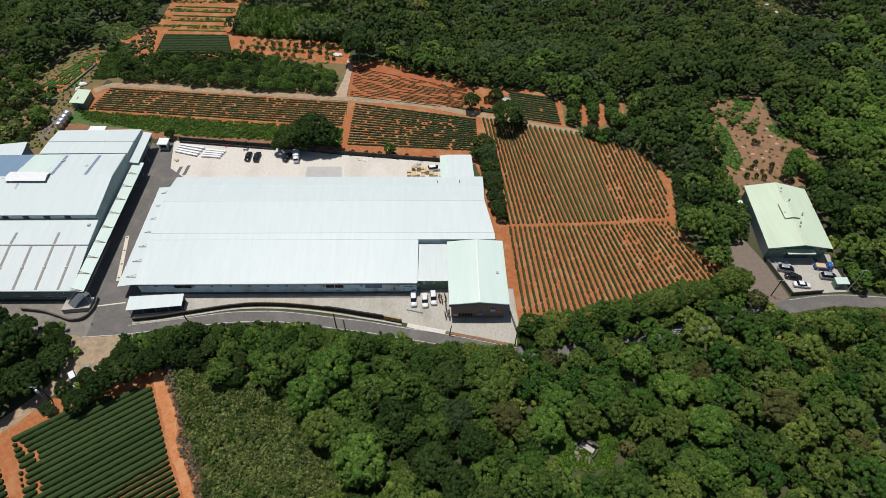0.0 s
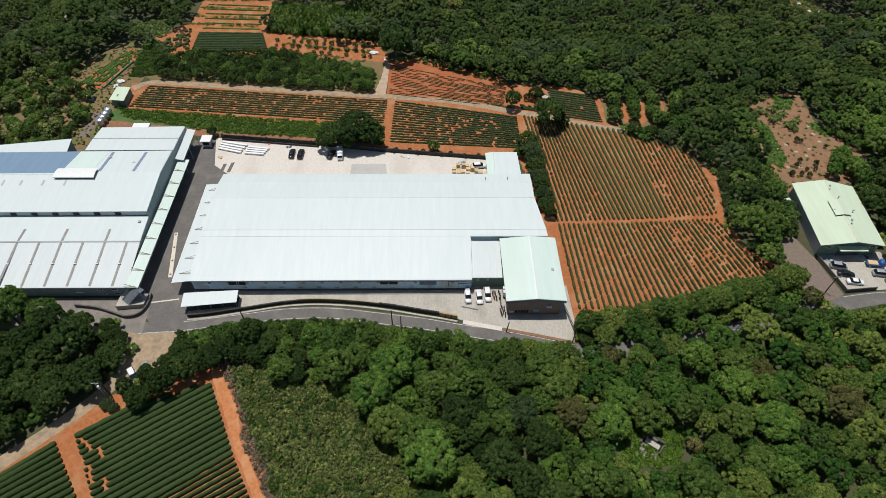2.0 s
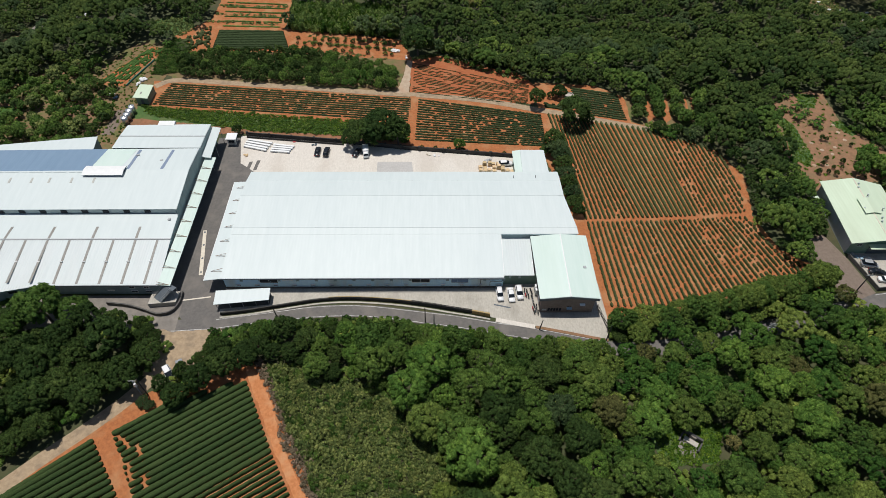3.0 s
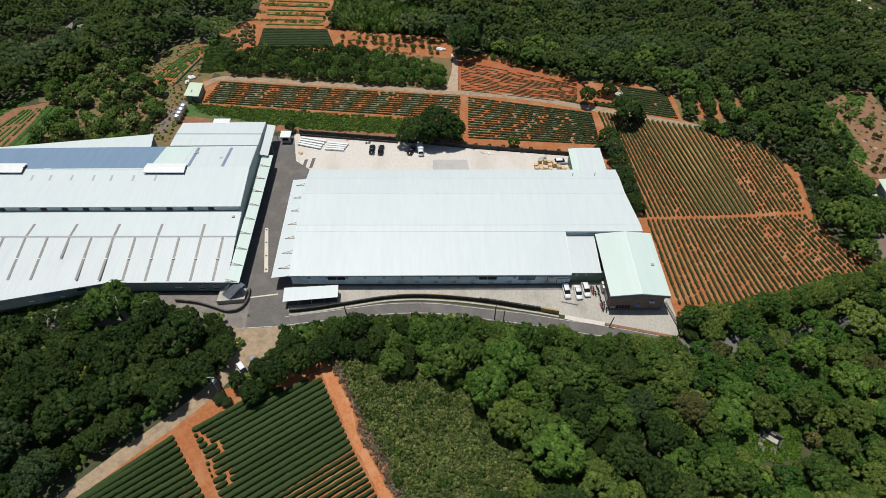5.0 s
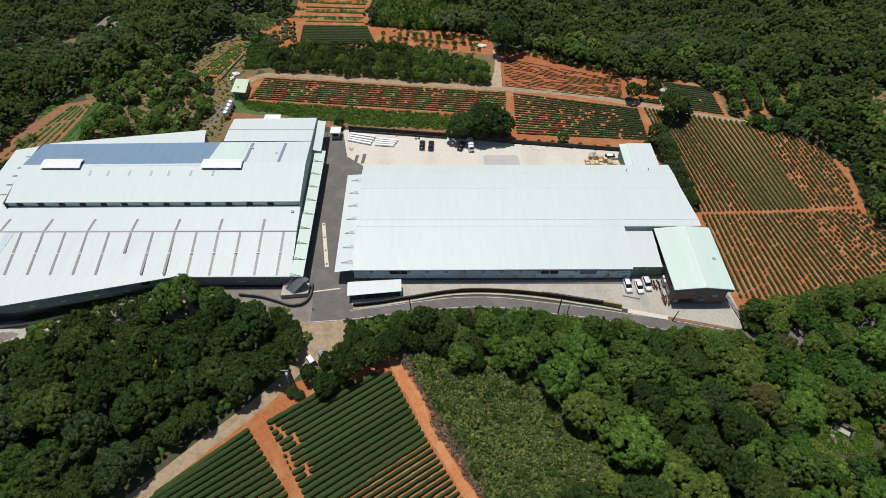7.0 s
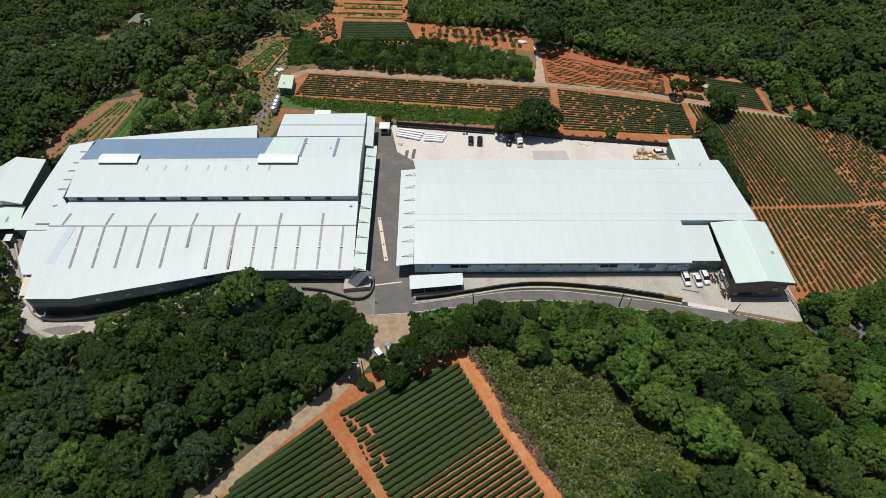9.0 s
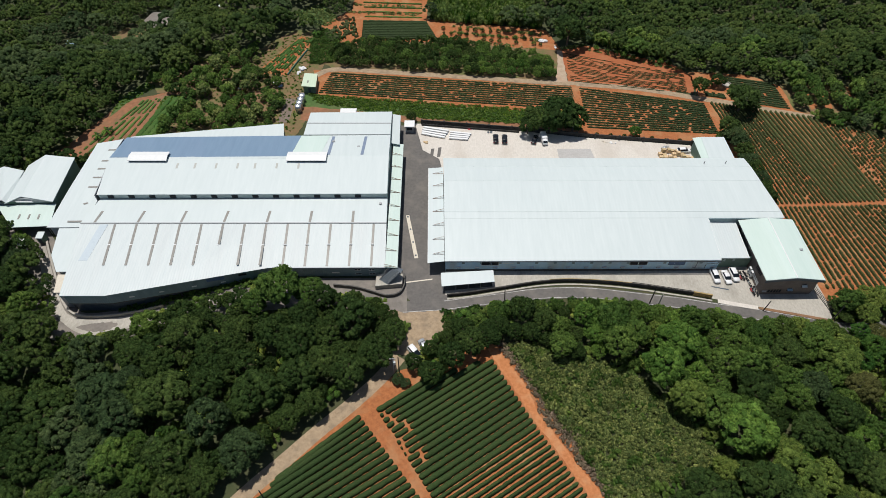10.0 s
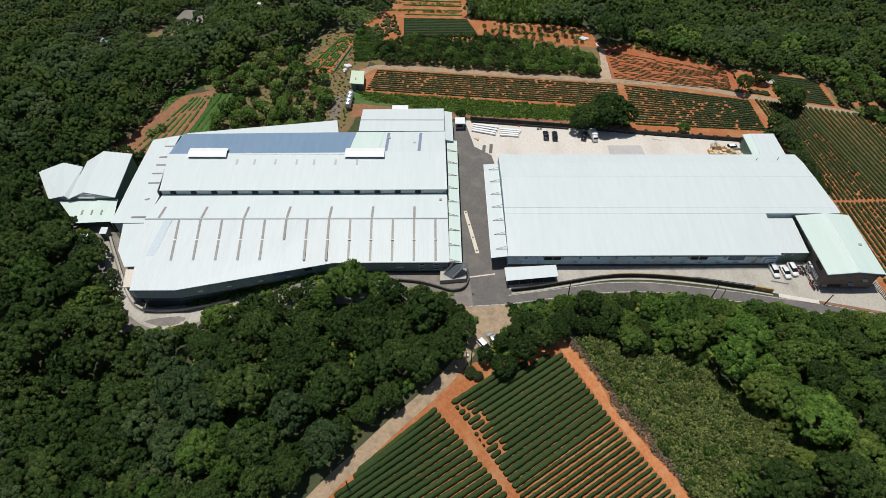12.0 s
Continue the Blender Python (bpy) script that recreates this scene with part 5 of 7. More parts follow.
# the large field beside the hall: rows fan out a little
UP = [(101.2, 78.6), (118, 74.2), (135, 70.2), (157, 60), (160, 45), (156.5, 28.8), (132, 27.0), (106.6, 26.2), (104, 40), (101, 55)]
DOWN = [(106.8, 25.2), (132, 25.8), (156.5, 27.4), (160, 14), (168.5, 7), (167, -1), (145, -6), (105.6, -9.4), (105.4, 10)]
for i in range(37):
    x = 107.4 + i * 1.46
    lean = -0.10 - 0.065 * ease((x - 107) / 18) + 0.06 * ease((x - 125) / 20)
    dense = 12 <= i <= 23
    thin = i > 23
    hedge("tea_hedge", ((x + lean * 54, 80.0), (x, 26.0)), 0.84 if dense else (0.62 if thin else 0.64), 0.74, M["tea_light"], rng, 0.16 if dense else 0.30, -0.8 if dense else (-0.40 if thin else -0.56), 0.21,
          "tea rows beside the hall", "row of tea bushes on orange soil", UP, 0.24)
    thin = i > 21
    hedge("tea_hedge", ((x, 27.4), (109.0 + (x - 107.4) * 1.19, -6)), 0.60 if thin else 0.64, 0.74, M["tea_light"], rng, 0.30, -0.40 if thin else -0.56, 0.21, "tea rows beside the hall", "row of tea bushes on orange soil", DOWN, 0.24)


def block_rows(corner_a, corner_b, corner_c, corner_d, n, w, h, key, gap, group, label, lump=0.2, size=1.2):
    """n rows from the side a-d to the side b-c."""
    a, b, c, d = (Vector(p) for p in (corner_a, corner_b, corner_c, corner_d))
    for i in range(n):
        u = (i + 0.5) / n
        hedge("tea_hedge", (tuple(a.lerp(d, u)), tuple(b.lerp(c, u))), w, h, M[key], rng, lump, gap, size, group, label)


block_rows((55.4, 87.6), (99.4, 78.0), (99.6, 60.2), (54.6, 63.4), 17, 0.68, 0.42, "tea_upper", -0.60, "tea rows above the yard", "dark green row of tea bushes on brown soil", 0.34, 0.3)
block_rows((-37.6, 97.2), (52.6, 87.8), (51.8, 73.8), (-41.2, 83.6), 11, 0.66, 0.38, "tea_upper", -0.60, "tea rows of the long field", "long dark green row of tea bushes", 0.34, 0.3)
block_rows((53.4, 111.0), (97.0, 96.2), (95.2, 83.4), (53.0, 91.4), 19, 0.26, 0.18, "tea_upper", -0.20, "young tea rows", "thin row of young tea on bare orange soil", 0.3, 4.0)
block_rows((112.5, 94.8), (129.2, 90.6), (129.9, 74.2), (112.5, 78.6), 12, 0.86, 0.45, "tea_upper", -0.68, "tea rows of the small field", "dark green row of tea bushes on orange soil", 0.22, 0.7)
block_rows((101.2, 85.2), (108.2, 83.6), (108.6, 80.4), (101.6, 82.2), 3, 0.8, 0.6, "tea_upper", -0.5, "tea rows of the small field", "dark green row of tea bushes on orange soil")
block_rows((-28.6, 135.0), (-2.0, 134.4), (2.6, 120.6), (-28.2, 120.6), 11, 1.15, 0.8, "tea_upper", 0, "tea rows at the woods", "close dark row of tea bushes", 0.16)
block_rows((-44.2, 125.2), (-32.8, 138.6), (-29.4, 122.0), (-40.8, 118.6), 9, 1.25, 0.9, "tea_light", -0.25, "tea rows at the woods", "thin row of grey-green bushes", 0.34, 0.5)
block_rows((-31, 161), (-4, 159), (-3.8, 136.0), (-28, 136.8), 6, 0.75, 0.4, "veg", -0.62, "terraced rows", "low green row on an orange terrace", 0.3, 0.6)
block_rows((-117, 50), (-104, 79), (-97, 81), (-102, 52), 5, 0.9, 0.4, "veg", -0.45, "vegetable rows", "low green vegetable row on red soil")
block_rows((-101, 54), (-95.5, 80), (-86, 82), (-93, 56), 4, 2.0, 0.6, "veg", 0, "vegetable rows", "thick green vegetable row")
block_rows((-66, 96), (-54, 120), (-47, 122), (-56, 97), 7, 0.9, 0.5, "veg", -0.3, "vegetable rows", "low green vegetable row on red soil")


# ---- trees ----
GOLD = (1 + 5 ** 0.5) / 2
ICO_V = np.array([(0, 1, GOLD), (0, -1, GOLD), (GOLD, 0, 1), (-GOLD, 0, 1), (1, GOLD, 0), (-1, GOLD, 0), (1, -GOLD, 0), (-1, -GOLD, 0), (GOLD, 0, -1), (-GOLD, 0, -1), (0, 1, -GOLD), (0, -1, -GOLD)]) / (1 + GOLD ** 2) ** 0.5
ICO_F = np.array([(0, 3, 1), (0, 1, 2), (0, 2, 4), (0, 4, 5), (0, 5, 3), (1, 3, 7), (1, 7, 6), (1, 6, 2), (2, 6, 8), (2, 8, 4), (5, 9, 3), (3, 9, 7)])


def unit(a):
    return a / np.maximum(np.linalg.norm(a, axis=-1, keepdims=True), 1e-9)


def crown(seed, radius, height, base, clumps, leaves, leaf, flat=0.75, clump=(0.26, 0.42), spiky=0.0):
    """Crown of leafy clumps set over a dome: vertices, triangles and quads. height: of the dome's middle; each clump a rough rounded core with loose leaves round it."""
    r = np.random.RandomState(seed)
    k = np.arange(clumps) + 0.5
    up = 1 - 1.16 * k / clumps + r.uniform(-0.06, 0.06, clumps)
    up = np.clip(up, -0.4, 1)
    a = k * 2.39996 + r.uniform(-0.3, 0.3, clumps)
    flatness = np.sqrt(1 - up ** 2)
    d = np.stack([np.cos(a) * flatness, np.sin(a) * flatness, up], 1)
    heads = unit(r.normal(size=(9, 3)) + np.array([0, 0, 0.7]))
    swell = np.exp((np.max(d @ heads.T, axis=1) - 1) / 0.055)
    lobes = (0.82 + 0.18 * swell) * (1 + 0.10 * np.sin(a * 3 + seed) * flatness)
    c = d * (radius * lobes * r.uniform(0.90, 1.0, clumps))[:, None] * np.array([1, 1, flat])
    rc = radius * r.uniform(*clump, clumps)
    turn = r.normal(size=(clumps, len(ICO_V), 3)) * 0.15
    core = c[:, None, :] + (ICO_V[None] + turn) * rc[:, None, None] * r.uniform(0.72, 1.22, (clumps, 1, 3))
    n = clumps * leaves
    ld = unit(r.normal(size=(clumps, leaves, 3)) + unit(c + 1e-6)[:, None, :] * 0.7 + np.array([0, 0, 0.6]))
    pos = c[:, None, :] + ld * (rc[:, None, None] * r.uniform(0.92, 1.12, (clumps, leaves, 1))) * np.array([1, 1, 0.92])
    pos, ld = pos.reshape(-1, 3), ld.reshape(-1, 3)
    nn = unit(ld + r.normal(size=(n, 3)) * 0.5)
    u = unit(np.cross(nn, r.normal(size=(n, 3))))
    w = np.cross(nn, u)
    sz = leaf * r.uniform(0.6, 1.35, n)[:, None]
    lift = nn * sz * 0.28
    quad = np.stack([pos - u * sz * (0.55 + spiky), pos - w * sz * 0.42 + lift, pos + u * sz * (0.75 + spiky), pos + w * sz * 0.42 + lift], 1)
    verts = np.concatenate([core.reshape(-1, 3), quad.reshape(-1, 3)]) + np.array([0, 0, height])
    verts[:, 2] = np.maximum(verts[:, 2], base)
    tris = (ICO_F[None] + (np.arange(clumps) * len(ICO_V))[:, None, None]).reshape(-1, 3)
    quads = np.arange(n * 4).reshape(-1, 4) + clumps * len(ICO_V)
    return verts, tris, quads


def array_mesh(name, verts, tris, quads, material):
    me = bpy.data.meshes.new(name)
    me.vertices.add(len(verts))
    me.vertices.foreach_set("co", verts.astype(np.float32).ravel())
    loops = np.concatenate([tris.ravel(), quads.ravel()]).astype(np.int32)
    me.loops.add(len(loops))
    me.loops.foreach_set("vertex_index", loops)
    starts = np.concatenate([np.arange(len(tris)) * 3, len(tris) * 3 + np.arange(len(quads)) * 4]).astype(np.int32)
    me.polygons.add(len(starts))
    me.polygons.foreach_set("loop_start", starts)
    me.update(calc_edges=True)
    me.polygons.foreach_set("use_smooth", np.arange(len(starts)) < len(tris))
    me.materials.append(material)
    return me


def trunk_mesh(name, h, r, limbs, seed):
    q = random.Random(seed)
    bm = rod(bmesh.new(), (0, 0, -0.3), (q.uniform(-.2, .2), q.uniform(-.2, .2), h), r, 7, r * 0.55)
    for i in range(limbs):
        a = i * 6.283 / limbs + q.random()
        rod(bm, (0, 0, h * q.uniform(0.55, 0.85)), (math.cos(a) * h * 0.42, math.sin(a) * h * 0.42, h * q.uniform(1.1, 1.35)), r * 0.42, 5, r * 0.15)
    me = bpy.data.meshes.new(name)
    bm.to_mesh(me)
    bm.free()
    me.materials.append(M["bark"])
    return me


LABELS = {"dark": "tree with a dense dark green crown", "mid": "tree with a rounded mid-green crown", "olive": "broad tree with an olive green crown", "bright": "tree with a bright green leafy crown", "brown": "tree with a dry brownish crown", "blue": "tree with a bluish green crown"}
SHAPES = [dict(radius=3.6, height=4.2, clumps=104, leaves=8, leaf=0.31, flat=0.80, clump=(0.13, 0.20)), dict(radius=3.4, height=4.6, clumps=96, leaves=8, leaf=0.33, flat=0.95, clump=(0.13, 0.21)),
          dict(radius=3.9, height=4.0, clumps=112, leaves=8, leaf=0.29, flat=0.66, clump=(0.12, 0.18)), dict(radius=3.5, height=4.4, clumps=78, leaves=10, leaf=0.38, flat=0.85, clump=(0.15, 0.24))]
KIND_MESH = {}
for key in LEAF:
    KIND_MESH[key] = [array_mesh("crown", *crown(11 + 7 * i + len(key), base=1.2, **s), LEAF[key]) for i, s in enumerate(SHAPES)]
TRUNKS = [trunk_mesh("trunk", 4.2, 0.24, 4, i) for i in range(3)]


def tree(x, y, key, size, q, group="", label="", tall=1.0):
    t = thing("tree", label or LABELS[key], "tree", group, (x, y, 0))
    t.rotation_euler = (0, 0, q.uniform(0, 6.28))
    t.scale = (size, size, size * tall)
    for name, me in (("trunk", q.choice(TRUNKS)), ("crown", q.choice(KIND_MESH[key]))):
        ob = new(name, me)
        ob.parent = t
    return t


# ground that stays open: no stems and no crowns over it
OPEN = [
    [(-108.5, 50), (-98, 53), (-48, 58), (-46, 66), (-2, 68), (31, 64), (54, 60.5), (90, 57), (97, 53), (103, 45), (106.5, 16), (107, -9), (107.5, -17), (93, -15.6), (84, -16), (79, -14.6), (73, -12.3), (59, -11.5), (44, -9.5), (20, -9.5), (11.5, -13), (4.5, -16), (-2, -18), (-7, -14.5), (-14, -9), (-26, -6.5), (-30, -4), (-44, -4.2), (-52, -6.4), (-64, -8.8), (-74, -10.8), (-80, -14.6), (-86, -17.6), (-92, -16.6), (-98, -13), (-104, -1), (-107, 8), (-114, 12.5), (-122, 19), (-138, 33), (-130, 40), (-119, 44), (-110, 44)],
    [(-5, -14), (6, -13), (2, -20), (-6, -28), (-17, -40), (-26, -47), (-37, -57), (-46, -64), (-62, -78), (-64, -77), (-47.5, -60.7), (-43, -56.8), (-39.4, -53.8), (-34.4, -49), (-28.6, -43.2), (-23.2, -37.6), (-18, -33.8), (-13, -29.8), (-8.5, -24.5), (-4.5, -20)],
    [(-60, -78), (-40, -58), (-14, -37), (-6, -31.5), (2, -30.3), (13, -24.2), (17, -22), (20, -24), (22.5, -28.5), (26.3, -35), (29.5, -42), (34.5, -50), (38.5, -60), (48, -76)],
    [(-46, 66), (-46, 98), (-47, 126), (-34, 142), (-34, 166), (0, 166), (-3, 136), (47, 127), (61, 116.5), (94, 103), (99, 97), (122, 96), (131, 89), (131, 73), (136, 69), (157, 58), (161, 45), (157, 26), (160, 14), (169, 6), (168, 2.5), (145, -3), (118, -9), (107, -10), (104, 40), (101, 52), (90, 57)],
    [(-121, 48), (-113, 70), (-112, 80), (-106, 91), (-93, 97), (-85, 108), (-68, 112), (-57, 127), (-44, 126), (-46, 60), (-98, 52)],
    [(186, 90), (207, 93), (206, 73), (215, 56), (208, 45), (199, 38), (180, 38), (181, 66)],
    [(180, 38), (199, 38), (200, 0), (212, -1), (205, -6), (179, -8), (169, 2), (171, 18), (179, 20)],
    [(112, -42), (119, -38), (128, -39), (125, -48), (112, -49)],
]
BANDS = [[(105, -17), (125, -16.6), (150, -11), (173, -4.5), (174, -7), (150, -14), (125, -19.4), (106, -19.6)]]
OPEN.append([(225, 160), (231, 147), (236, 144), (245, 145), (249, 139.5), (258, 142.5), (254, 150), (244, 153), (240, 166), (230, 168)])
OPEN.append([(-59.5, 142), (-51.5, 134), (-45, 130), (-38.5, 136), (-43, 144), (-48, 149.5)])
OPEN.append([drop(*p) for p in [(-133, 121), (-127, 117), (-119, 118), (-119, 128), (-128, 129)]])
OPEN.append([drop(*p) for p in [(-123, 133), (-117, 129), (-110, 130), (-111, 141), (-121, 142)]])
OPEN.append([drop(*p) for p in [(-148, 111), (-141, 111), (-141, 118), (-148, 118)]])
BAMBOO = [[(1, 134), (20, 132.5), (38.5, 130.5), (46, 129), (47, 140), (40, 154), (0, 154)], [(61, 120), (76, 114.5), (91, 107.2), (95, 110), (93, 115), (78, 121), (64, 126)]]
OPEN.append([(131, 74), (132, 90), (158, 89), (156, 75), (147, 70.5), (139, 69.5)])
SCRUB = [(20, -23), (27, -22.5), (33, -27), (43, -28.5), (50, -32), (57, -39), (61, -44), (64, -49), (66, -54), (57, -57), (50, -59), (47, -64), (51, -76), (47.5, -76), (38, -60), (34, -50), (29, -42), (25.8, -35), (22, -28.5)]


def free(x, y, h, r):
    spots = [(x, y), (x, y + 0.35 * h), (x, y + 0.75 * h), (x - 0.8 * r, y + 0.4 * h), (x + 0.8 * r, y + 0.4 * h), (x, y + 0.4 * h - 0.8 * r)]
    return not any(inside(*s, p) for p in OPEN for s in spots) and not any(inside(x, y, p) for p in BANDS + BAMBOO)


def kind_at(x, y, q):
    sunny = 0.92 * ease((x - 90) / 16) - 0.46 * ease((6 - x) / 24) + 0.26 * ease((y + 40) / 14) * ease((x - 8) / 10) * ease((98 - x) / 10) + 0.04 if y < 5 else -0.30 - 0.16 * ease((y - 90) / 25) + 0.42 * ease((x - 110) / 50) * ease((110 - y) / 40) - 0.40 * ease((-30 - x) / 50)
    v = noise.noise((x * 0.022, y * 0.022, 7.0)) + q.uniform(-0.35, 0.35) + sunny
    w = noise.noise((x * 0.03, y * 0.03, 21.0)) + q.uniform(-0.3, 0.3) + 0.4 * sunny
    if x > 98 and y < 0 and q.random() < 0.8:
        return "brown" if q.random() < 0.05 else q.choice(("olive", "olive", "olive", "mid", "bright", "bright", "mid"))
    if w > (0.48 if y < 5 else 0.58):
        return "brown" if q.random() < 0.10 else "olive"
    if v > 0.46:
        return "bright"
    if v > 0.08:
        return "mid"
    return "blue" if w < -0.5 else "dark"


q = random.Random(12)
near, far, stems = [], [], []
SPECIAL = [  # x, y, kind, size, tall
    (37.0, 62.2, "dark", 1.35, 1.0), (43.5, 63.2, "dark", 1.75, 1.0), (49.0, 61.6, "dark", 1.3, 1.0), (33.4, 60.6, "dark", 0.95, 0.9), (41, 60.5, "dark", 1.1, 0.9),
    (54.6, 115.4, "dark", 1.8, 1.0), (98.0, 83.0, "dark", 0.9, 1.0), (110.0, 72.6, "dark", 1.5, 0.95), (114.6, 73.6, "dark", 0.7, 0.8), (107.2, 88.6, "dark", 0.8, 0.8), (69.6, 59.0, "bright", 0.62, 0.8), (139.5, 68.6, "dark", 0.7, 0.8),
    (101.0, 59.2, "dark", 1.05, 0.9), (102.0, 55.4, "blue", 1.0, 0.85), (102.6, 51.6, "blue", 0.95, 0.85), (102.9, 47.6, "dark", 0.9, 0.85), (103.2, 43.6, "blue", 0.9, 0.85), (103.5, 39.6, "dark", 0.85, 0.8), (103.9, 35.6, "blue", 0.8, 0.8), (104.4, 32.0, "dark", 0.72, 0.8), (105.0, 28.4, "dark", 0.6, 0.8), (99.4, 56.6, "dark", 0.7, 0.8),
    (-38.4, -10.0, "mid", 1.55, 1.05), (-31.6, -9.6, "mid", 1.15, 1.0), (-27.0, -11.4, "dark", 1.0, 1.0), (-45.0, -12.6, "mid", 0.95, 1.0), (-72.4, -17.6, "mid", 1.05, 1.0), (-122.5, 6.5, "dark", 1.5, 1.1), (-128.5, 14.0, "dark", 1.5, 1.1), (-114.6, -4.6, "dark", 1.3, 1.1), (-106.6, -10.6, "mid", 1.1, 1.0), (-132, 4, "dark", 1.5, 1.1), (-124.5, -3.5, "mid", 1.4, 1.1), (-137.5, 24.5, "dark", 1.4, 1.1), (-116.5, 4.6, "blue", 0.9, 1.0), (-62.6, -16.2, "dark", 1.1, 1.1),
    (0.3, -26.0, "dark", 0.62, 1.0), (10.2, -25.0, "dark", 1.05, 1.0), (5.4, -28.6, "dark", 1.0, 0.95), (0.6, -32.6, "dark", 0.9, 0.8), (14.6, -22.4, "dark", 0.95, 1.0), (8.6, -20.6, "dark", 0.85, 1.0), (13, -18.4, "mid", 0.7, 0.9),
    (107.6, -13.4, "dark", 0.55, 0.9), (108.4, -16.2, "dark", 0.5, 0.8), (-7.3, -33.2, "blue", 0.42, 0.7), (-5.6, -34.0, "blue", 0.34, 0.7), (-6.5, 67.4, "dark", 0.5, 0.9),
]
for i in range(19):
    u = i / 18
    SPECIAL.append((109.5 + 58 * u, -12.6 + 13.6 * u ** 1.2 + q.uniform(-1, 1), q.choice(("olive", "olive", "mid")), q.uniform(0.8, 1.08), 1.0))
for x0, y0, key, size, tall in SPECIAL:
    tree(x0, y0, key, size, q, "trees of the estate", "", tall).location.z = dip(x0, y0)
    stems.append((x0, y0, size))


def plant(px, py, sizes, crowd):
    """Sets a tree where the land is free, as large as the room allows."""
    if inside(px, py, SCRUB):
        return
    for size in sizes:
        if not free(px, py, 7.4 * size, 3.3 * size):
            continue
        close = [e for i in (-1, 0, 1) for j in (-1, 0, 1) for e in cells.get((int(px // 12) + i, int(py // 12) + j), ())]
        if all((px - a) ** 2 + (py - b) ** 2 > (crowd * 3.5 * (c + size)) ** 2 for a, b, c in close):
            key = kind_at(px, py, q)
            (near if -64 < py < 0 and -75 < px < 150 else far).append((px, py, key, size))
            stems.append((px, py, size))
            cells.setdefault((int(px // 12), int(py // 12)), []).append((px, py, size))
            return


cells = {}
for a, b, c in stems:
    cells.setdefault((int(a // 12), int(b // 12)), []).append((a, b, c))
for step, low_, high_, crowd in ((7.2, 1.0, 1.5, 0.64), (4.6, 0.74, 1.0, 0.64), (3.2, 0.46, 0.70, 0.70)):
    x = -300.0
    while x < 330:
        y = -90.0
        while y < 262:
            px, py = x + q.uniform(-0.42, 0.42) * step, y + q.uniform(-0.42, 0.42) * step
            sink = 1 - dip(px, py) / 131
            wide = (60 + (py / sink + 95) * 0.80) * sink
            if -16 - wide - 8 < px < 86 + wide + 8 and -71 < py < -100 + 276 * sink and (step > 4 or py < 110):
                size = q.uniform(low_, high_) * (0.86 if px > 98 and py < 0 else 1.0) * (1 + 0.25 * noise.noise((px * 0.035, py * 0.035, 2.0)))
                plant(px, py, (size, size * 0.8, size * 0.64), crowd)
            y += step
        x += step
q.shuffle(near)
LIMIT = 300 - len(SPECIAL)
near.sort(key=lambda e: -(abs(e[0] - 30) < 70) - e[3])
for px, py, key, size in near[:LIMIT]:
    t = tree(px, py, key, size, q, "trees of the near wood", "", q.uniform(0.85, 1.05) if px > 98 else q.uniform(0.9, 1.1))
    t.location.z = dip(px, py)
far += near[LIMIT:]


def stuff(name, spots, crowns, material, label, category):
    """Many plants as one mesh: spots of x, y, size, tall."""
    vs, ts, qs, hue, n = [], [], [], [], 0
    for px, py, size, tall in spots:
        v, t, u = crowns[q.randrange(len(crowns))]
        a = q.uniform(0, 6.28)
        rot = np.array([(math.cos(a), -math.sin(a), 0), (math.sin(a), math.cos(a), 0), (0, 0, tall)])
        vs.append(v @ rot.T * size + np.array([px, py, dip(px, py)])), ts.append(t + n), qs.append(u + n)
        hue.append(np.full(len(v), q.uniform(-1, 1)))
        n += len(v)
    if n:
        ob = new(name, array_mesh(name, np.concatenate(vs), np.concatenate(ts), np.concatenate(qs), material))
        ob.data.attributes.new("plant", "FLOAT", "POINT").data.foreach_set("value", np.concatenate(hue).astype(np.float32))
        return tagged(ob, label, category, "", "stuff")


NEAR_CROWN = [crown(60 + i, 3.6, 4.3, 0.6, 70, 3, 0.42, 0.74, (0.14, 0.21)) for i in range(6)]
MID_CROWN = [crown(70 + i, 3.6, 4.3, 0.6, 50, 1, 0.46, 0.74, (0.14, 0.22)) for i in range(6)]
FAR_CROWN = [crown(80 + i, 3.7, 4.3, 0.6, 44, 0, 0.60, 0.74, (0.15, 0.22)) for i in range(6)]
for key in LEAF:
    for crowns, bit in ((NEAR_CROWN, [e for e in far if e[1] < -6]), (MID_CROWN, [e for e in far if -6 <= e[1] < 70]), (FAR_CROWN, [e for e in far if e[1] >= 70])):
        stuff("far_woods", [(a, b, c, q.uniform(0.85, 1.15)) for a, b, k, c in bit if k == key], crowns, LEAF[key], "closed canopy of the surrounding woods", "woods")

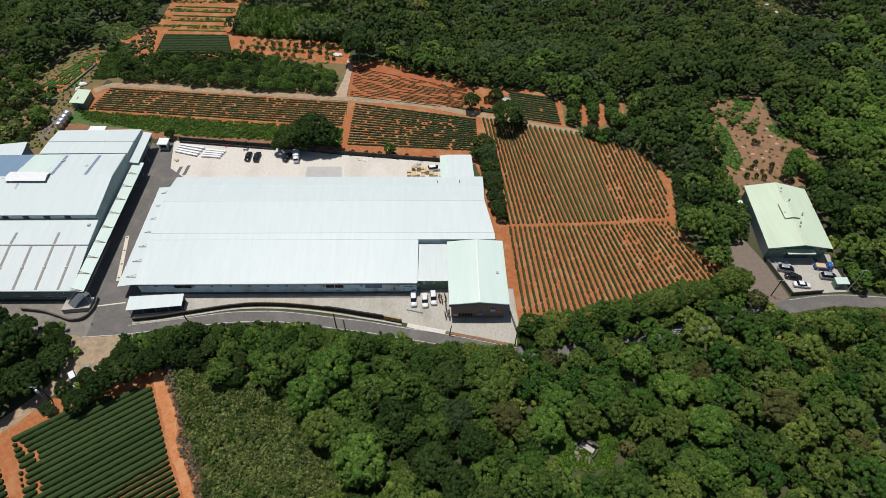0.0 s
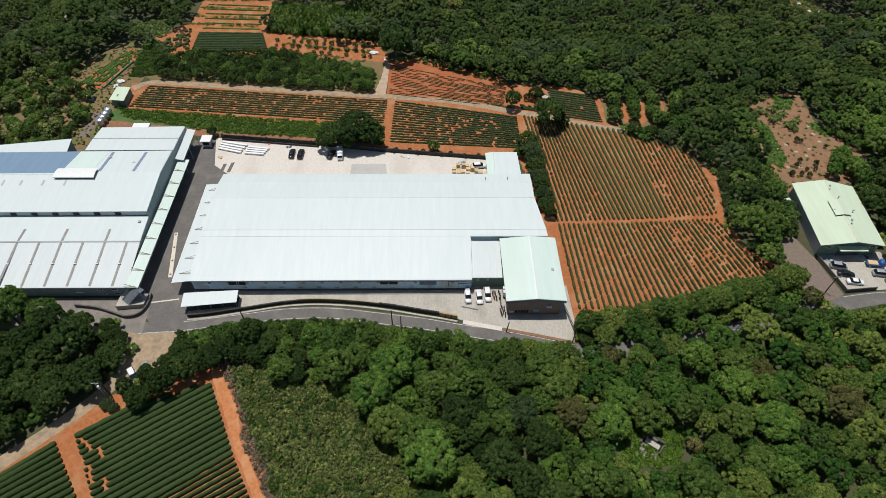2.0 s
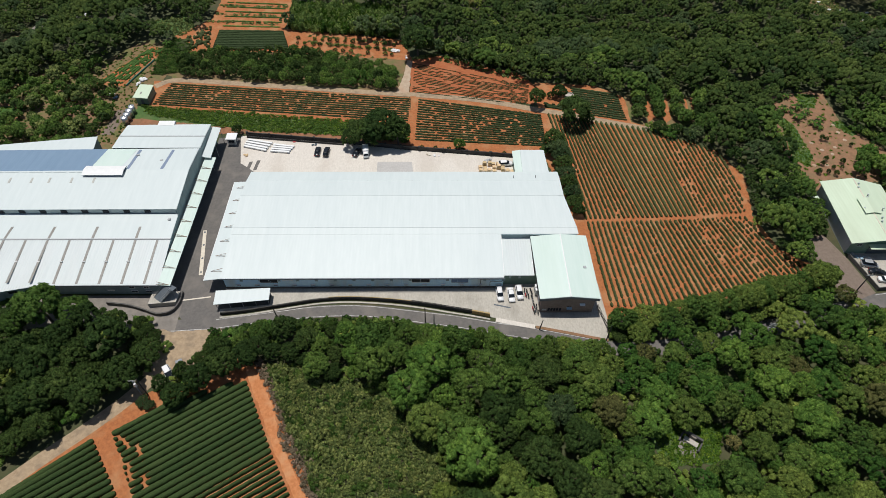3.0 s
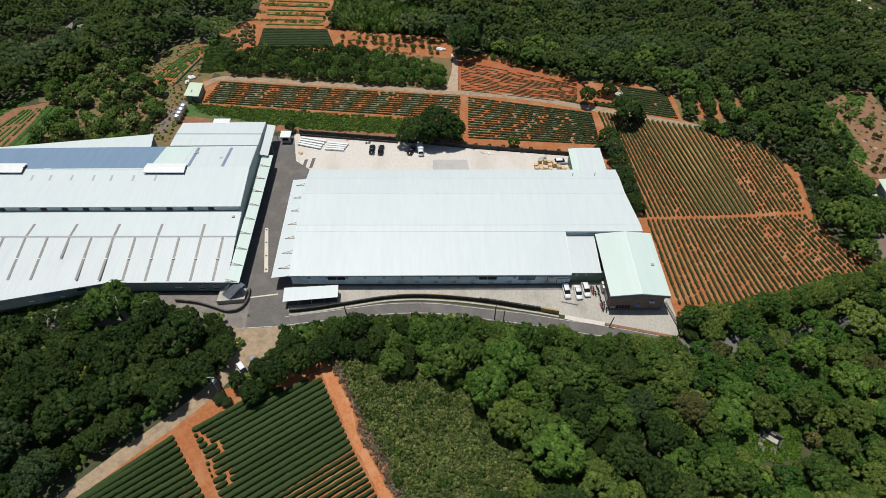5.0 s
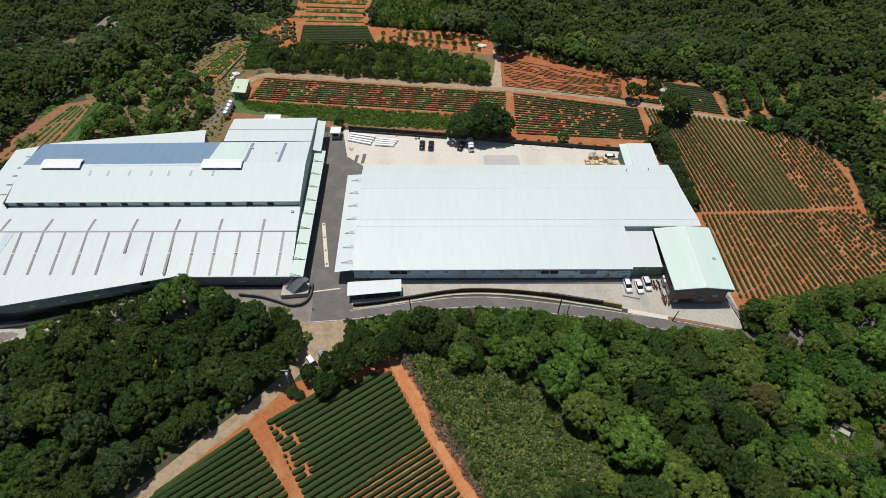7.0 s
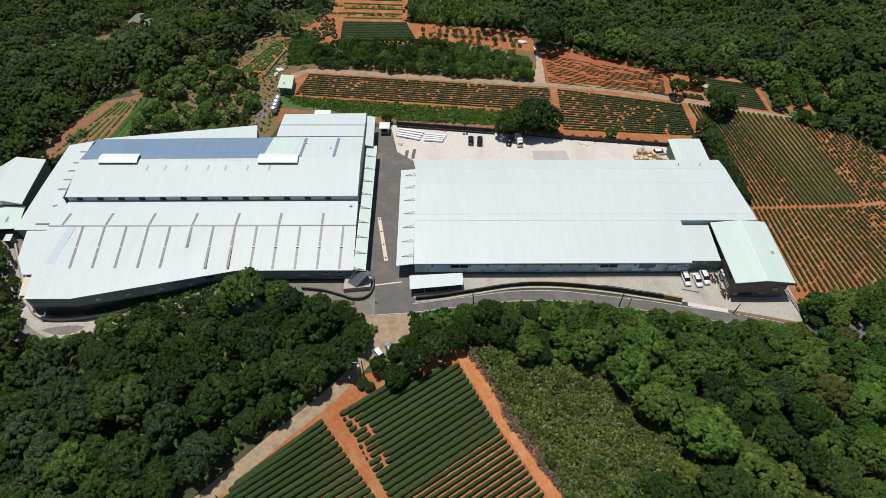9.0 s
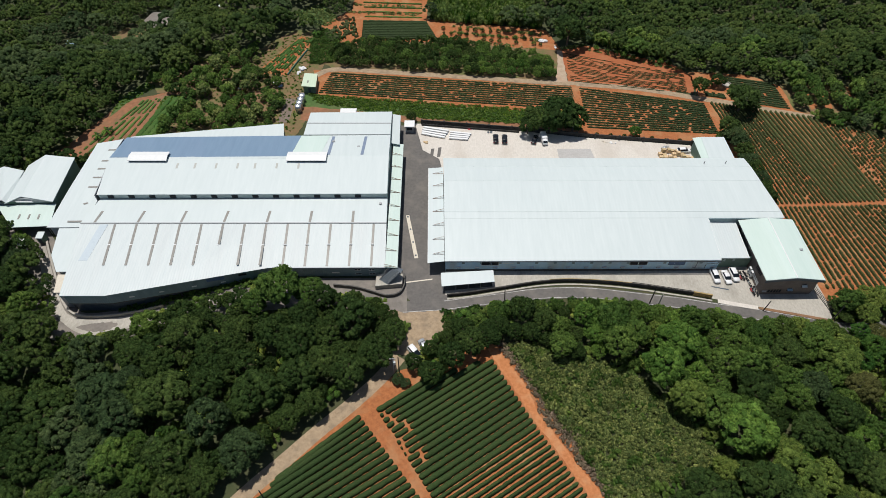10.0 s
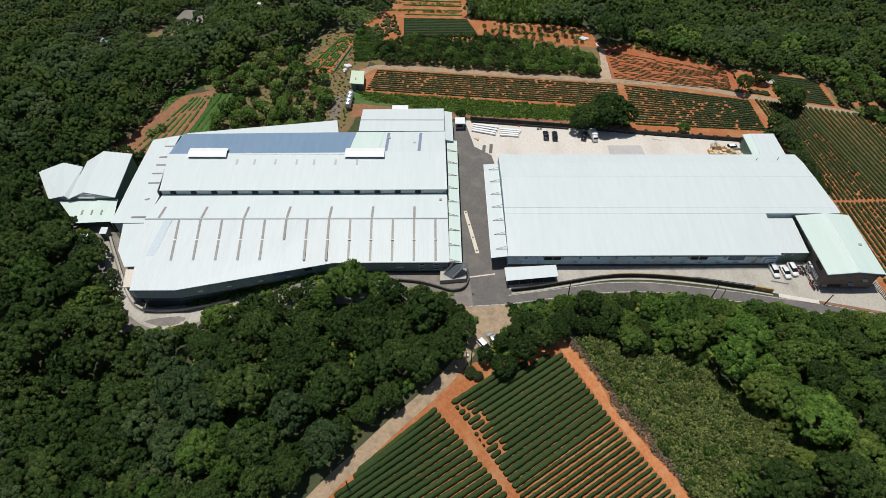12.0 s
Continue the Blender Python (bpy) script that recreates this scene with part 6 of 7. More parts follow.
# undergrowth where no tree stands
BUSH = [crown(90 + i, 3.2, 1.6, 0.0, 6, 2, 0.7, 0.7, (0.34, 0.5)) for i in range(4)]
taken = {}
for a, b, c in stems:
    taken.setdefault((int(a // 8), int(b // 8)), []).append((a, b, c))
low = {"dark": [], "mid": [], "bright": [], "olive": []}
x = -190.0
while x < 250:
    y = -84.0
    while y < 120:
        px, py = x + q.uniform(-0.9, 0.9), y + q.uniform(-0.9, 0.9)
        wide = 60 + (py + 95) * 0.80
        if -16 - wide < px < 86 + wide and not inside(px, py, SCRUB) and free(px, py, 1.6, 0.9):
            close = [e for i in (-1, 0, 1) for j in (-1, 0, 1) for e in taken.get((int(px // 8) + i, int(py // 8) + j), ())]
            if all((px - a) ** 2 + (py - b) ** 2 > (2.7 * c) ** 2 for a, b, c in close):
                low[q.choice(("dark", "mid", "mid", "bright", "olive"))].append((px, py, q.uniform(0.4, 0.68), q.uniform(0.7, 1.2)))
        y += 3.0
    x += 3.0
for key, spots in low.items():
    stuff("undergrowth", spots, BUSH, LEAF[key], "dense low green bushes under the trees", "bushes")


def scatter(poly, step, size, tall=(0.7, 1.1), jitter=0.45):
    xs, ys = [p[0] for p in poly], [p[1] for p in poly]
    out, x = [], min(xs)
    while x < max(xs):
        y = min(ys)
        while y < max(ys):
            px, py = x + q.uniform(-jitter, jitter) * step, y + q.uniform(-jitter, jitter) * step
            if inside(px, py, poly):
                out.append((px, py, q.uniform(*size), q.uniform(*tall)))
            y += step
        x += step
    return out


WEED = [crown(130 + i, 2.8, 0.9, 0.0, 3, 7, 1.2, 0.5, (0.5, 0.7), 0.3) for i in range(4)]
TUFT = [crown(120 + i, 3.0, 1.2, 0.0, 4, 16, 0.85, 0.5, (0.4, 0.6), 0.5) for i in range(4)]
spots = scatter(SCRUB, 1.05, (0.20, 0.36), (0.7, 1.4))
stuff("scrub", [e for i, e in enumerate(spots) if i % 6], TUFT, SCRUB_LEAF, "pale green tangled scrub and tall grass", "scrub")
stuff("scrub", spots[::6], TUFT, LEAF["mid"], "mid-green tangled scrub and tall grass", "scrub")
BANK = [(-45, 84.0), (-41.5, 82.6), (-18, 80.4), (5, 77.6), (32, 74.6), (52.0, 73.2), (52.6, 62.4), (31, 66.0), (-2, 68.8), (-12, 70.8), (-41, 78)]
spots = scatter(BANK, 0.85, (0.10, 0.22), (0.4, 0.9))
stuff("bank_bushes", [e for i, e in enumerate(spots) if i % 4], WEED, GRASS_LEAF, "lush green grass and weeds on the bank", "grass")
stuff("bank_bushes", [(a, b, c * 1.3, d) for a, b, c, d in spots[::4]], TUFT, LEAF["mid"], "lush green bushes on the bank", "bushes")
VERGE = [(62, -12.6), (72, -13.0), (78, -15.2), (84, -16.4), (92, -17.8), (104, -21), (104, -24), (84, -21), (70, -17)]
stuff("verge_grass", scatter(VERGE, 1.3, (0.16, 0.3)), TUFT, GRASS_LEAF, "bright green grass verge below the road", "grass")
DRY = [(16.6, -21.6), (21.0, -29.4), (24.6, -36.0), (26.2, -41.9), (29.6, -46.8), (33.0, -52.8), (36.6, -57.9), (38.8, -62.5), (47, -76), (50, -76), (41, -62), (37.5, -55.4), (34.2, -47.5), (30.2, -41.9), (28.0, -37.5), (23.4, -29.8), (18.4, -21.6)]
stuff("dry_grass", scatter(DRY, 0.75, (0.12, 0.26), (0.6, 1.1)), WEED, DRY_LEAF, "dry pinkish brown grass along the field edge", "grass")
stuff("tomb_grass", scatter(OPEN[7], 0.8, (0.12, 0.24), (0.4, 0.8)), WEED, GRASS_LEAF, "bright green grass round the old tomb", "grass")
sheet("meadow", OPEN[8], 0.0, M["soil_mixed"], "pale green meadow between the woods", "grass")
sheet("meadow", OPEN[9], 0.002, M["grass"], "green meadow at the edge of the terraces", "grass")
sheet("bare_soil", OPEN[10], 0.0, M["soil_mixed"], "small bare brown plot in the woods", "soil", True)
sheet("bare_soil", OPEN[11], 0.0, M["lane"], "small grey plot in the woods", "soil", True)
stuff("meadow_grass", scatter(OPEN[8], 1.3, (0.14, 0.3), (0.5, 0.9)) + scatter(OPEN[9], 1.2, (0.12, 0.26), (0.5, 0.9)), WEED, SCRUB_LEAF, "rough grass and weeds of the meadows", "grass")
stuff("garden_weeds", scatter([(-96, 54), (-86, 84), (-104, 90), (-93, 97), (-85, 108), (-68, 112), (-58, 124), (-46, 125), (-47, 62)], 1.7, (0.08, 0.18), (0.4, 0.9)), WEED, GRASS_LEAF, "weeds of the garden land", "grass")
stuff("garden_weeds", scatter([(-47, 103), (-37, 103), (-36, 122), (-46, 129), (-49, 122)], 1.15, (0.16, 0.34), (0.5, 1.0)), TUFT, LEAF["mid"], "lush weeds and bushes behind the small hut", "grass")
EDGE = [(p, b) for p, b in zip(west, edge_b) if -96 < p[0] < -44]
stuff("lane_bushes", [(*Vector(p).lerp(b, u), q.uniform(0.24, 0.5), q.uniform(0.6, 1.0)) for p, b in EDGE for u in (q.uniform(0.8, 1.1), q.uniform(0.95, 1.3)) if -84 < p[0] < -40], BUSH, LEAF["mid"], "green bushes growing over the lane below the factory", "bushes")
GREENS = [[(185.9, 77), (188.6, 72.7), (188.6, 55.6), (184.8, 49.5), (181.3, 53.7), (183.6, 68.5)], [(196, 91.4), (203.8, 89.8), (200.4, 82), (196, 82)], [(202.6, 74.2), (206.8, 74.6), (209, 67.2), (206.4, 66), (203.6, 70.4)], [(205, 60), (211, 58), (211, 50), (204, 50)], [(-112.6, 69.3), (-112, 80.4), (-106.2, 90.8), (-101.6, 87.7), (-109, 77.5)], [(-97.6, 60), (-97, 81.6), (-90.4, 83.3), (-88.5, 76.2), (-94.5, 60.8)]]
for p in GREENS:
    sheet("grass_patch", ragged(p, 0.7), 0.026, M["grass"], "patch of fresh green grass on bare soil", "grass")
stuff("clearing_weeds", [e for p in GREENS for e in scatter(p, 0.85, (0.07, 0.16), (0.4, 0.8))] + scatter(OPEN[5], 3.0, (0.08, 0.2), (0.4, 0.8)), WEED, GRASS_LEAF, "green weeds and grass in the clearing", "grass")

# feathery groves and road verges
for leaf_, cut_ in ((BAMBOO_LEAF, 0), (BAMBOO_LEAF, 1), (GRASS_LEAF, 2)):
    stuff("bamboo_grove", [e for p in BAMBOO for e in scatter(p, 1.35, (0.34, 0.56), (1.3, 2.2))[cut_::3]], TUFT, leaf_, "feathery light green grove at the edge of the woods", "bamboo")
RIM = smooth_line(ROAD_LOW[1:13], 1.2)
stuff("verge_grass", scatter([(176, -8.8), (184, -6.6), (195, -5.2), (212, -6.2), (216, -12), (185, -13)], 1.2, (0.2, 0.36)), TUFT, LEAF["mid"], "green weeds below the bend of the road", "grass")
stuff("verge_bushes", scatter([(106.2, -16.4), (114, -15.8), (112, -10.4), (107.2, -9.8)], 1.5, (0.3, 0.5)), BUSH, LEAF["mid"], "green bushes between the annex and the tea field", "bushes")
stuff("verge_weeds", [(a + q.uniform(-0.5, 0.5), b - q.uniform(0.5, 3.2), q.uniform(0.16, 0.34), q.uniform(0.6, 1.1)) for a, b in RIM + RIM], TUFT, LEAF["mid"], "green weeds along the lower edge of the road", "grass")
LINES = [((9, 131), (46, 125.2)), ((12, 120.2), (42, 113.6)), ((10, 126), (45, 120)), ((-32, 163), (-4, 163)), ((-33, 156), (-4, 155)), ((-34, 149), (-4, 147)), ((-35, 142.5), (-5, 140)), ((53, 114), (62, 117)), ((63, 113.6), (97, 99))]
stuff("terrace_weeds", [(a[0] + (b[0] - a[0]) * u + q.uniform(-0.8, 0.8), a[1] + (b[1] - a[1]) * u + q.uniform(-0.7, 0.7), q.uniform(0.1, 0.26), q.uniform(0.4, 0.9)) for a, b in LINES for u in [q.random() for _ in range(46)]], WEED, SCRUB_LEAF, "grass and weeds along the terrace edges", "grass")

# orchard trees, each a thing
ORCHARD_MESH = [array_mesh("crown", *crown(140 + i, 1.9, 1.9, 0.2, 34, 5, 0.3, 1.0, (0.20, 0.30)), SCRUB_LEAF if k == "pale" else LEAF[k]) for i, k in enumerate(("dark", "mid", "dark", "bright", "pale", "mid"))]
SMALL_TRUNK = trunk_mesh("trunk", 1.6, 0.11, 3, 9)


def orchard_tree(x, y, size, pick, group, label, tall=1.0):
    t = thing("fruit_tree", label, "tree", group, (x, y, dip(x, y)))
    t.rotation_euler, t.scale = (0, 0, q.uniform(0, 6.28)), (size, size, size * tall)
    for name, me in (("trunk", SMALL_TRUNK), ("crown", ORCHARD_MESH[pick])):
        new(name, me).parent = t


for px, py, size, tall in scatter([(-38, 103), (-37, 101.4), (15, 96), (46.4, 93), (48, 102.5), (38.5, 110), (28, 111), (18.6, 116.4), (-26.7, 118), (-38.6, 113.2)], 2.9, (0.72, 1.05), (0.9, 1.25), 0.22):
    orchard_tree(px, py, size, q.choice((0, 2, 0, 2, 1) if px < 18 else (0, 1, 1, 5, 3)), "orchard rows", "dark green bushy fruit tree in the orchard", tall)
for px, py, size, tall in scatter([(-92, 57), (-88, 80), (-104, 89), (-93, 97), (-85, 108), (-68, 112), (-60, 122), (-68, 97), (-57, 94), (-53, 84), (-54, 60)], 3.9, (0.75, 1.3), (0.8, 1.2), 0.45):
    if q.random() < 0.85:
        orchard_tree(px, py, size, q.choice((5, 1, 0, 4, 5)), "garden orchard", "loose grey-green fruit tree on weedy soil", tall)
for j in range(3):
    for i in range(13):
        if q.random() < 0.85:
            orchard_tree(5 + i * 3.3 + q.uniform(-0.5, 0.5), 128.6 - j * 3.6 - i * 0.42, q.uniform(0.32, 0.55), q.choice((0, 1)), "young orchard", "small dark fruit tree on orange soil", 0.8)
for px, py in ((66, 112.8), (70, 110.6), (73.5, 110), (76, 108), (79.5, 106.4), (83, 107), (86, 103.6), (89.5, 103.2), (92.5, 102), (108, 97), (112, 96.5), (117, 97), (121, 95.2), (104, 88), (107.5, 89), (112, 86.6)):
    orchard_tree(px, py, q.uniform(0.45, 0.75), q.choice((0, 1, 3)), "bushes at the field edge", "small round green bush at the field edge")
for x0, x1, n in ((135.4, 133.8, 5), (141.8, 141.2, 5), (149.2, 147.6, 5), (158.5, 155.5, 4), (153, 147, 3)):
    for i in range(n):
        orchard_tree(x0 + (x1 - x0) * i / n + q.uniform(-0.5, 0.5), (87.6 if n > 3 else 74.5) - i * (3.0 if n > 3 else 0.4), q.uniform(1.0, 1.45), q.choice((2, 5, 1, 0)), "bushes at the field edge", "tall grey-green bush in a row on orange soil", q.uniform(0.9, 1.2))


def banana_plant(x, y, size):
    """A clump of broad arching leaves on a short stem."""
    t = thing("banana_plant", "banana plant with broad arching green leaves", "banana plant", "banana plants", (x, y, dip(x, y)))
    part("stem", rod(bmesh.new(), (0, 0, 0), (0, 0, 1.6 * size), 0.14, 7, 0.08), M["bark"], t)
    n = 9
    for k in range(n):
        a, tilt = k * 2.4 + q.uniform(-0.3, 0.3), q.uniform(0.5, 1.2)
        bm, rows = bmesh.new(), []
        for u, w in ((0.0, 0.06), (0.25, 0.28), (0.55, 0.34), (0.8, 0.26), (1.0, 0.03)):
            r_, z = 2.1 * size * u, size * (1.5 + 1.5 * u * tilt - 1.7 * u * u)
            rows.append([bm.verts.new((math.cos(a) * r_ + math.sin(a) * w * size * e, math.sin(a) * r_ - math.cos(a) * w * size * e, z - abs(e) * 0.1)) for e in (-1, 0, 1)])
        for g, h in zip(rows, rows[1:]):
            bm.faces.new((g[0], g[1], h[1], h[0])), bm.faces.new((g[1], g[2], h[2], h[1]))
        part("leaf", bm, LEAF["blue"] if k % 3 == 0 else LEAF["bright"], t)


for px, py in ((189.7, 79.2), (195.2, 83.7), (190.8, 75.4), (195.2, 72.2), (198.8, 74.8), (195.3, 78.7), (196.1, 70.1), (187.6, 80.6), (192.6, 81.4), (193.2, 76.6), (197.2, 72.6), (191.6, 88.4), (-101.5, 44.8 + 6), (-112, 58), (-109.6, 60.4), (-46.8, 123.6)):
    banana_plant(px, py, q.uniform(0.8, 1.15))
for px, py in ((194.7, 63.9), (196.1, 63.4), (191.6, 53.2), (189.6, 50.9), (186.6, 46.8), (189.7, 46.8), (192.4, 49.0), (195.2, 49.0), (191.9, 45.9), (196.5, 51.8), (203.4, 60.6)):
    orchard_tree(px, py, q.uniform(0.3, 0.46), 0, "clearing shrubs", "small shrub in the clearing", 1.3)
for px, py in ((204.8, 53.6), (199.5, 46.4), (206.5, 46.4), (206.9, 42.8), (205.5, 49.0), (202, 50.4)):
    orchard_tree(px, py, q.uniform(1.2, 1.7), q.choice((1, 3)), "clearing bushes", "tall bright green bush behind the green hall", 1.1)
for px, py in ((202.6, 72.2), (203.2, 63.9), (202.7, 68.0), (187.5, 59.9), (195.7, 56.5), (187.1, 50.9), (191.5, 50.9), (190.9, 62.4), (198, 60), (193, 58.5)):
    bm = bmesh.new()
    ring = [[bm.verts.new((px + math.cos(k * 0.7854) * r_ * q.uniform(0.8, 1.2), py + math.sin(k * 0.7854) * r_ * q.uniform(0.8, 1.2), z)) for k in range(8)] for r_, z in ((0.7, 0.02), (0.42, 0.18), (0.2, 0.08))]
    for g, h in zip(ring, ring[1:]):
        for k in range(8):
            bm.faces.new((g[k], g[(k + 1) % 8], h[(k + 1) % 8], h[k]))
    bm.faces.new(ring[-1])
    tagged(part("soil_mound", bm, M["dirt"]), "small pale mound round a dug planting hole", "mound", "planting holes")
for px, py in ((234.4, 160.6), (236.1, 153.5), (240.2, 153.2), (244.0, 147.0), (246.8, 144.6), (251.9, 151.1)):
    bm = bmesh.ops.create_icosphere
    rock = bmesh.new()
    bm(rock, subdivisions=1, radius=q.uniform(0.5, 0.9))
    for v in rock.verts:
        v.co = Vector((v.co.x * 1.5 + q.uniform(-.15, .15) + px, v.co.y + q.uniform(-.15, .15) + py, max(0, v.co.z * 0.7 + 0.2)))
    tagged(part("boulder", rock, M["trim_white"]), "pale grey boulder in the rough meadow", "rock", "boulders in the meadow")
for i in range(5):
    for j in range(2):
        orchard_tree(-14 - i * 1.9, 66 + j * 1.5, 0.36, 0, "shrubs behind the factory", "small clipped shrub in a row", 1.2)
for i in range(9):
    orchard_tree(57 + i * 4.6, 59.4 - i * 0.55, q.uniform(0.26, 0.44), 0, "shrubs above the yard wall", "small shrub above the yard wall")


# ---- vehicles ----
def sections(rows, closed=True):
    """A body lofted along x: rows of x, half width at the sill, half width at the top, z low, z top."""
    bm = bmesh.new()
    rings = []
    for x, w0, w1, z0, z1 in rows:
        zm = z0 + (z1 - z0) * 0.55
        ring = [(x, -w0 * 0.94, z0), (x, -w0, zm), (x, -w1, z1), (x, 0, z1 + 0.03), (x, w1, z1), (x, w0, zm), (x, w0 * 0.94, z0)]
        rings.append([bm.verts.new(p) for p in ring])
    for a, b in zip(rings, rings[1:]):
        for i in range(7):
            j = (i + 1) % 7
            bm.faces.new((a[i], a[j], b[j], b[i]))
    bm.faces.new(rings[0]), bm.faces.new(rings[-1][::-1])
    return bm


def wheels(car, xs, w, r):
    for x in xs:
        for s in (-1, 1):
            wh = part("wheel", rod(bmesh.new(), (x, s * (w - 0.1), r), (x, s * (w + 0.1), r), r, 14), M["tyre"], car)
            part("rim", rod(bmesh.new(), (x, s * (w + 0.1), r), (x, s * (w + 0.12), r), r * 0.6, 10), M["steel"], wh)


def car(x, y, turn, paint, label, style="sedan", group="parked cars", z=0.05):
    c = thing("car", label, "car", group, (x, y, z))
    c.rotation_euler = (0, 0, radians(turn))
    hood = {"sedan": (1.2, -1.45), "suv": (1.25, -2.1), "van": (1.75, -2.2)}[style]
    top = {"sedan": 1.44, "suv": 1.68, "van": 1.92}[style]
    belt = {"sedan": 0.92, "suv": 1.05, "van": 1.1}[style]
    tail = belt if style == "sedan" else belt + 0.02
    part("body", sections([(-2.3, 0.74, 0.66, 0.35, tail - 0.12), (-2.2, 0.86, 0.78, 0.28, tail), (-1.3, 0.9, 0.82, 0.26, belt), (0.9, 0.9, 0.82, 0.26, belt), (1.5, 0.89, 0.78, 0.26, belt - 0.06), (2.15, 0.84, 0.7, 0.28, belt - 0.2), (2.32, 0.7, 0.58, 0.36, belt - 0.32)]), paint, c, "", True)
    f, b = hood
    part("cabin", sections([(b, 0.76, 0.7, belt - 0.03, belt + 0.02), (b + 0.45, 0.8, 0.64, belt - 0.05, top - 0.03), (0.35, 0.8, 0.64, belt - 0.05, top - 0.03), (f, 0.78, 0.7, belt - 0.03, belt + 0.02)]), M["glass"], c, "dark tinted windows")
    part("roof", sections([(b + 0.42, 0.66, 0.58, top - 0.07, top - 0.01), (b + 0.7, 0.68, 0.6, top - 0.07, top + 0.02), (0.2, 0.68, 0.6, top - 0.07, top + 0.02), (0.42, 0.64, 0.56, top - 0.07, top - 0.01)]), paint, c, "", True)
    for s in (-1, 1):
        part("headlight", box(2.1, 2.28, s * 0.66 - 0.14, s * 0.66 + 0.14, belt - 0.36, belt - 0.2, 0.03), M["lamp"], c, "clear headlight")
        part("tail_light", box(-2.32, -2.2, s * 0.66 - 0.12, s * 0.66 + 0.12, belt - 0.3, belt - 0.1, 0.02), M["lamp_red"], c, "red tail light")
        part("mirror", box(0.85, 1.0, s * 0.98 - 0.1, s * 0.98 + 0.1, belt, belt + 0.14, 0.03), paint, c)
    wheels(c, (-1.4, 1.42), 0.8, 0.33)
    return c


def truck(x, y, turn, cab_paint, label, boxed=True, z=0.05):
    c = thing("truck", label, "truck", "parked trucks", (x, y, z))
    c.rotation_euler = (0, 0, radians(turn))
    part("cab", sections([(0.9, 0.85, 0.8, 0.45, 1.95), (1.1, 0.88, 0.8, 0.45, 2.05), (1.8, 0.88, 0.8, 0.45, 2.0), (2.35, 0.86, 0.76, 0.45, 1.25), (2.45, 0.8, 0.7, 0.5, 0.9)]), cab_paint, c, "", True)
    part("windscreen", sections([(1.95, 0.78, 0.72, 1.3, 1.82), (2.33, 0.8, 0.74, 1.22, 1.3)]), M["glass"], c)
    part("chassis", box(-2.4, 1.0, -0.45, 0.45, 0.42, 0.62), M["trim_dark"], c)
    if boxed:
        part("cargo_box", box(-2.5, 0.8, -0.95, 0.95, 0.66, 2.35, 0.05), M["car_white"], c, "white cargo box")
    else:
        bm = box(-2.5, 0.8, -0.9, 0.9, 0.66, 0.78)
        for x0, x1, y0, y1 in ((-2.5, 0.8, -0.95, -0.88), (-2.5, 0.8, 0.88, 0.95), (-2.55, -2.48, -0.95, 0.95), (0.78, 0.84, -0.95, 0.95)):
            brick(bm, x0, x1, y0, y1, 0.66, 1.15)
        part("cargo_bed", bm, cab_paint, c)
        part("load", box(-2.2, 0.5, -0.8, 0.8, 0.8, 1.25, 0.08), M["wood"], c, "load of pale boards")
    wheels(c, (-1.6, 1.7), 0.78, 0.36)


def scooter(x, y, turn, paint):
    c = thing("scooter", "dark parked motor scooter on the concrete apron", "scooter", "scooters by the annex", (x, y, 0.045))
    c.rotation_euler = (0, 0, radians(turn))
    part("body", sections([(-0.75, 0.1, 0.08, 0.45, 0.7), (-0.4, 0.2, 0.14, 0.28, 0.72), (0.1, 0.18, 0.12, 0.2, 0.35), (0.4, 0.18, 0.1, 0.25, 0.8), (0.55, 0.1, 0.06, 0.4, 0.9)]), paint, c, "", True)
    part("seat", box(-0.75, 0.0, -0.15, 0.15, 0.72, 0.82, 0.03), M["tyre"], c)
    bm = rod(bmesh.new(), (0.45, -0.34, 1.02), (0.45, 0.34, 1.02), 0.025, 6)
    rod(bm, (0.62, 0, 0.25), (0.42, 0, 1.02), 0.035, 6)
    part("handlebar", bm, M["galv"], c)
    for wx in (-0.6, 0.65):
        part("wheel", rod(bmesh.new(), (wx, -0.06, 0.24), (wx, 0.06, 0.24), 0.24, 12), M["tyre"], c)


for x, y, style in ((79.0, -1.9, "suv"), (82.1, -2.2, "sedan"), (84.4, -1.4, "suv")):
    car(x, y, -86, M["car_white"], "white parked car on the concrete apron", style, "white cars by the hall")
for i, (x, y) in enumerate(((85.9, -0.6), (86.5, -0.9), (86.1, -2.2), (86.8, -2.5), (87.6, -0.6), (87.8, -1.6), (87.7, -3.0), (87.8, -4.0), (88.0, -5.6), (88.6, -5.9), (87.6, -6.6), (88.3, -6.8), (87.8, -7.6), (88.8, -7.8))):
    scooter(x, y, 80 + (i * 37) % 25, (M["car_black"], M["car_black"], M["red"], M["car_silver"])[i % 4 if i % 3 else 0])
car(22.2, 57.2, 88, M["car_black"], "black parked car in the yard", "sedan", "dark cars in the yard")
car(25.2, 56.9, 86, M["car_black"], "black parked car in the yard", "suv", "dark cars in the yard")
car(35.4, 56.8, 70, M["car_black"], "black parked car under the yard tree", "sedan", "dark cars in the yard")
truck(38.4, 56.4, -84, M["car_white"], "small white box truck under the yard tree")
car(84.6, 51.0, 4, M["car_white"], "white off-road car beside wooden crates", "suv", "white cars by the hall")
car(184.9, 8.1, -14, M["car_silver"], "silver parked van in the forecourt", "van", "cars by the workshop")
car(185.9, 5.4, -12, M["car_black"], "black parked car in the forecourt", "sedan", "cars by the workshop")
car(187.2, 2.6, -8, M["car_white"], "white parked car in the forecourt", "sedan", "cars by the workshop")
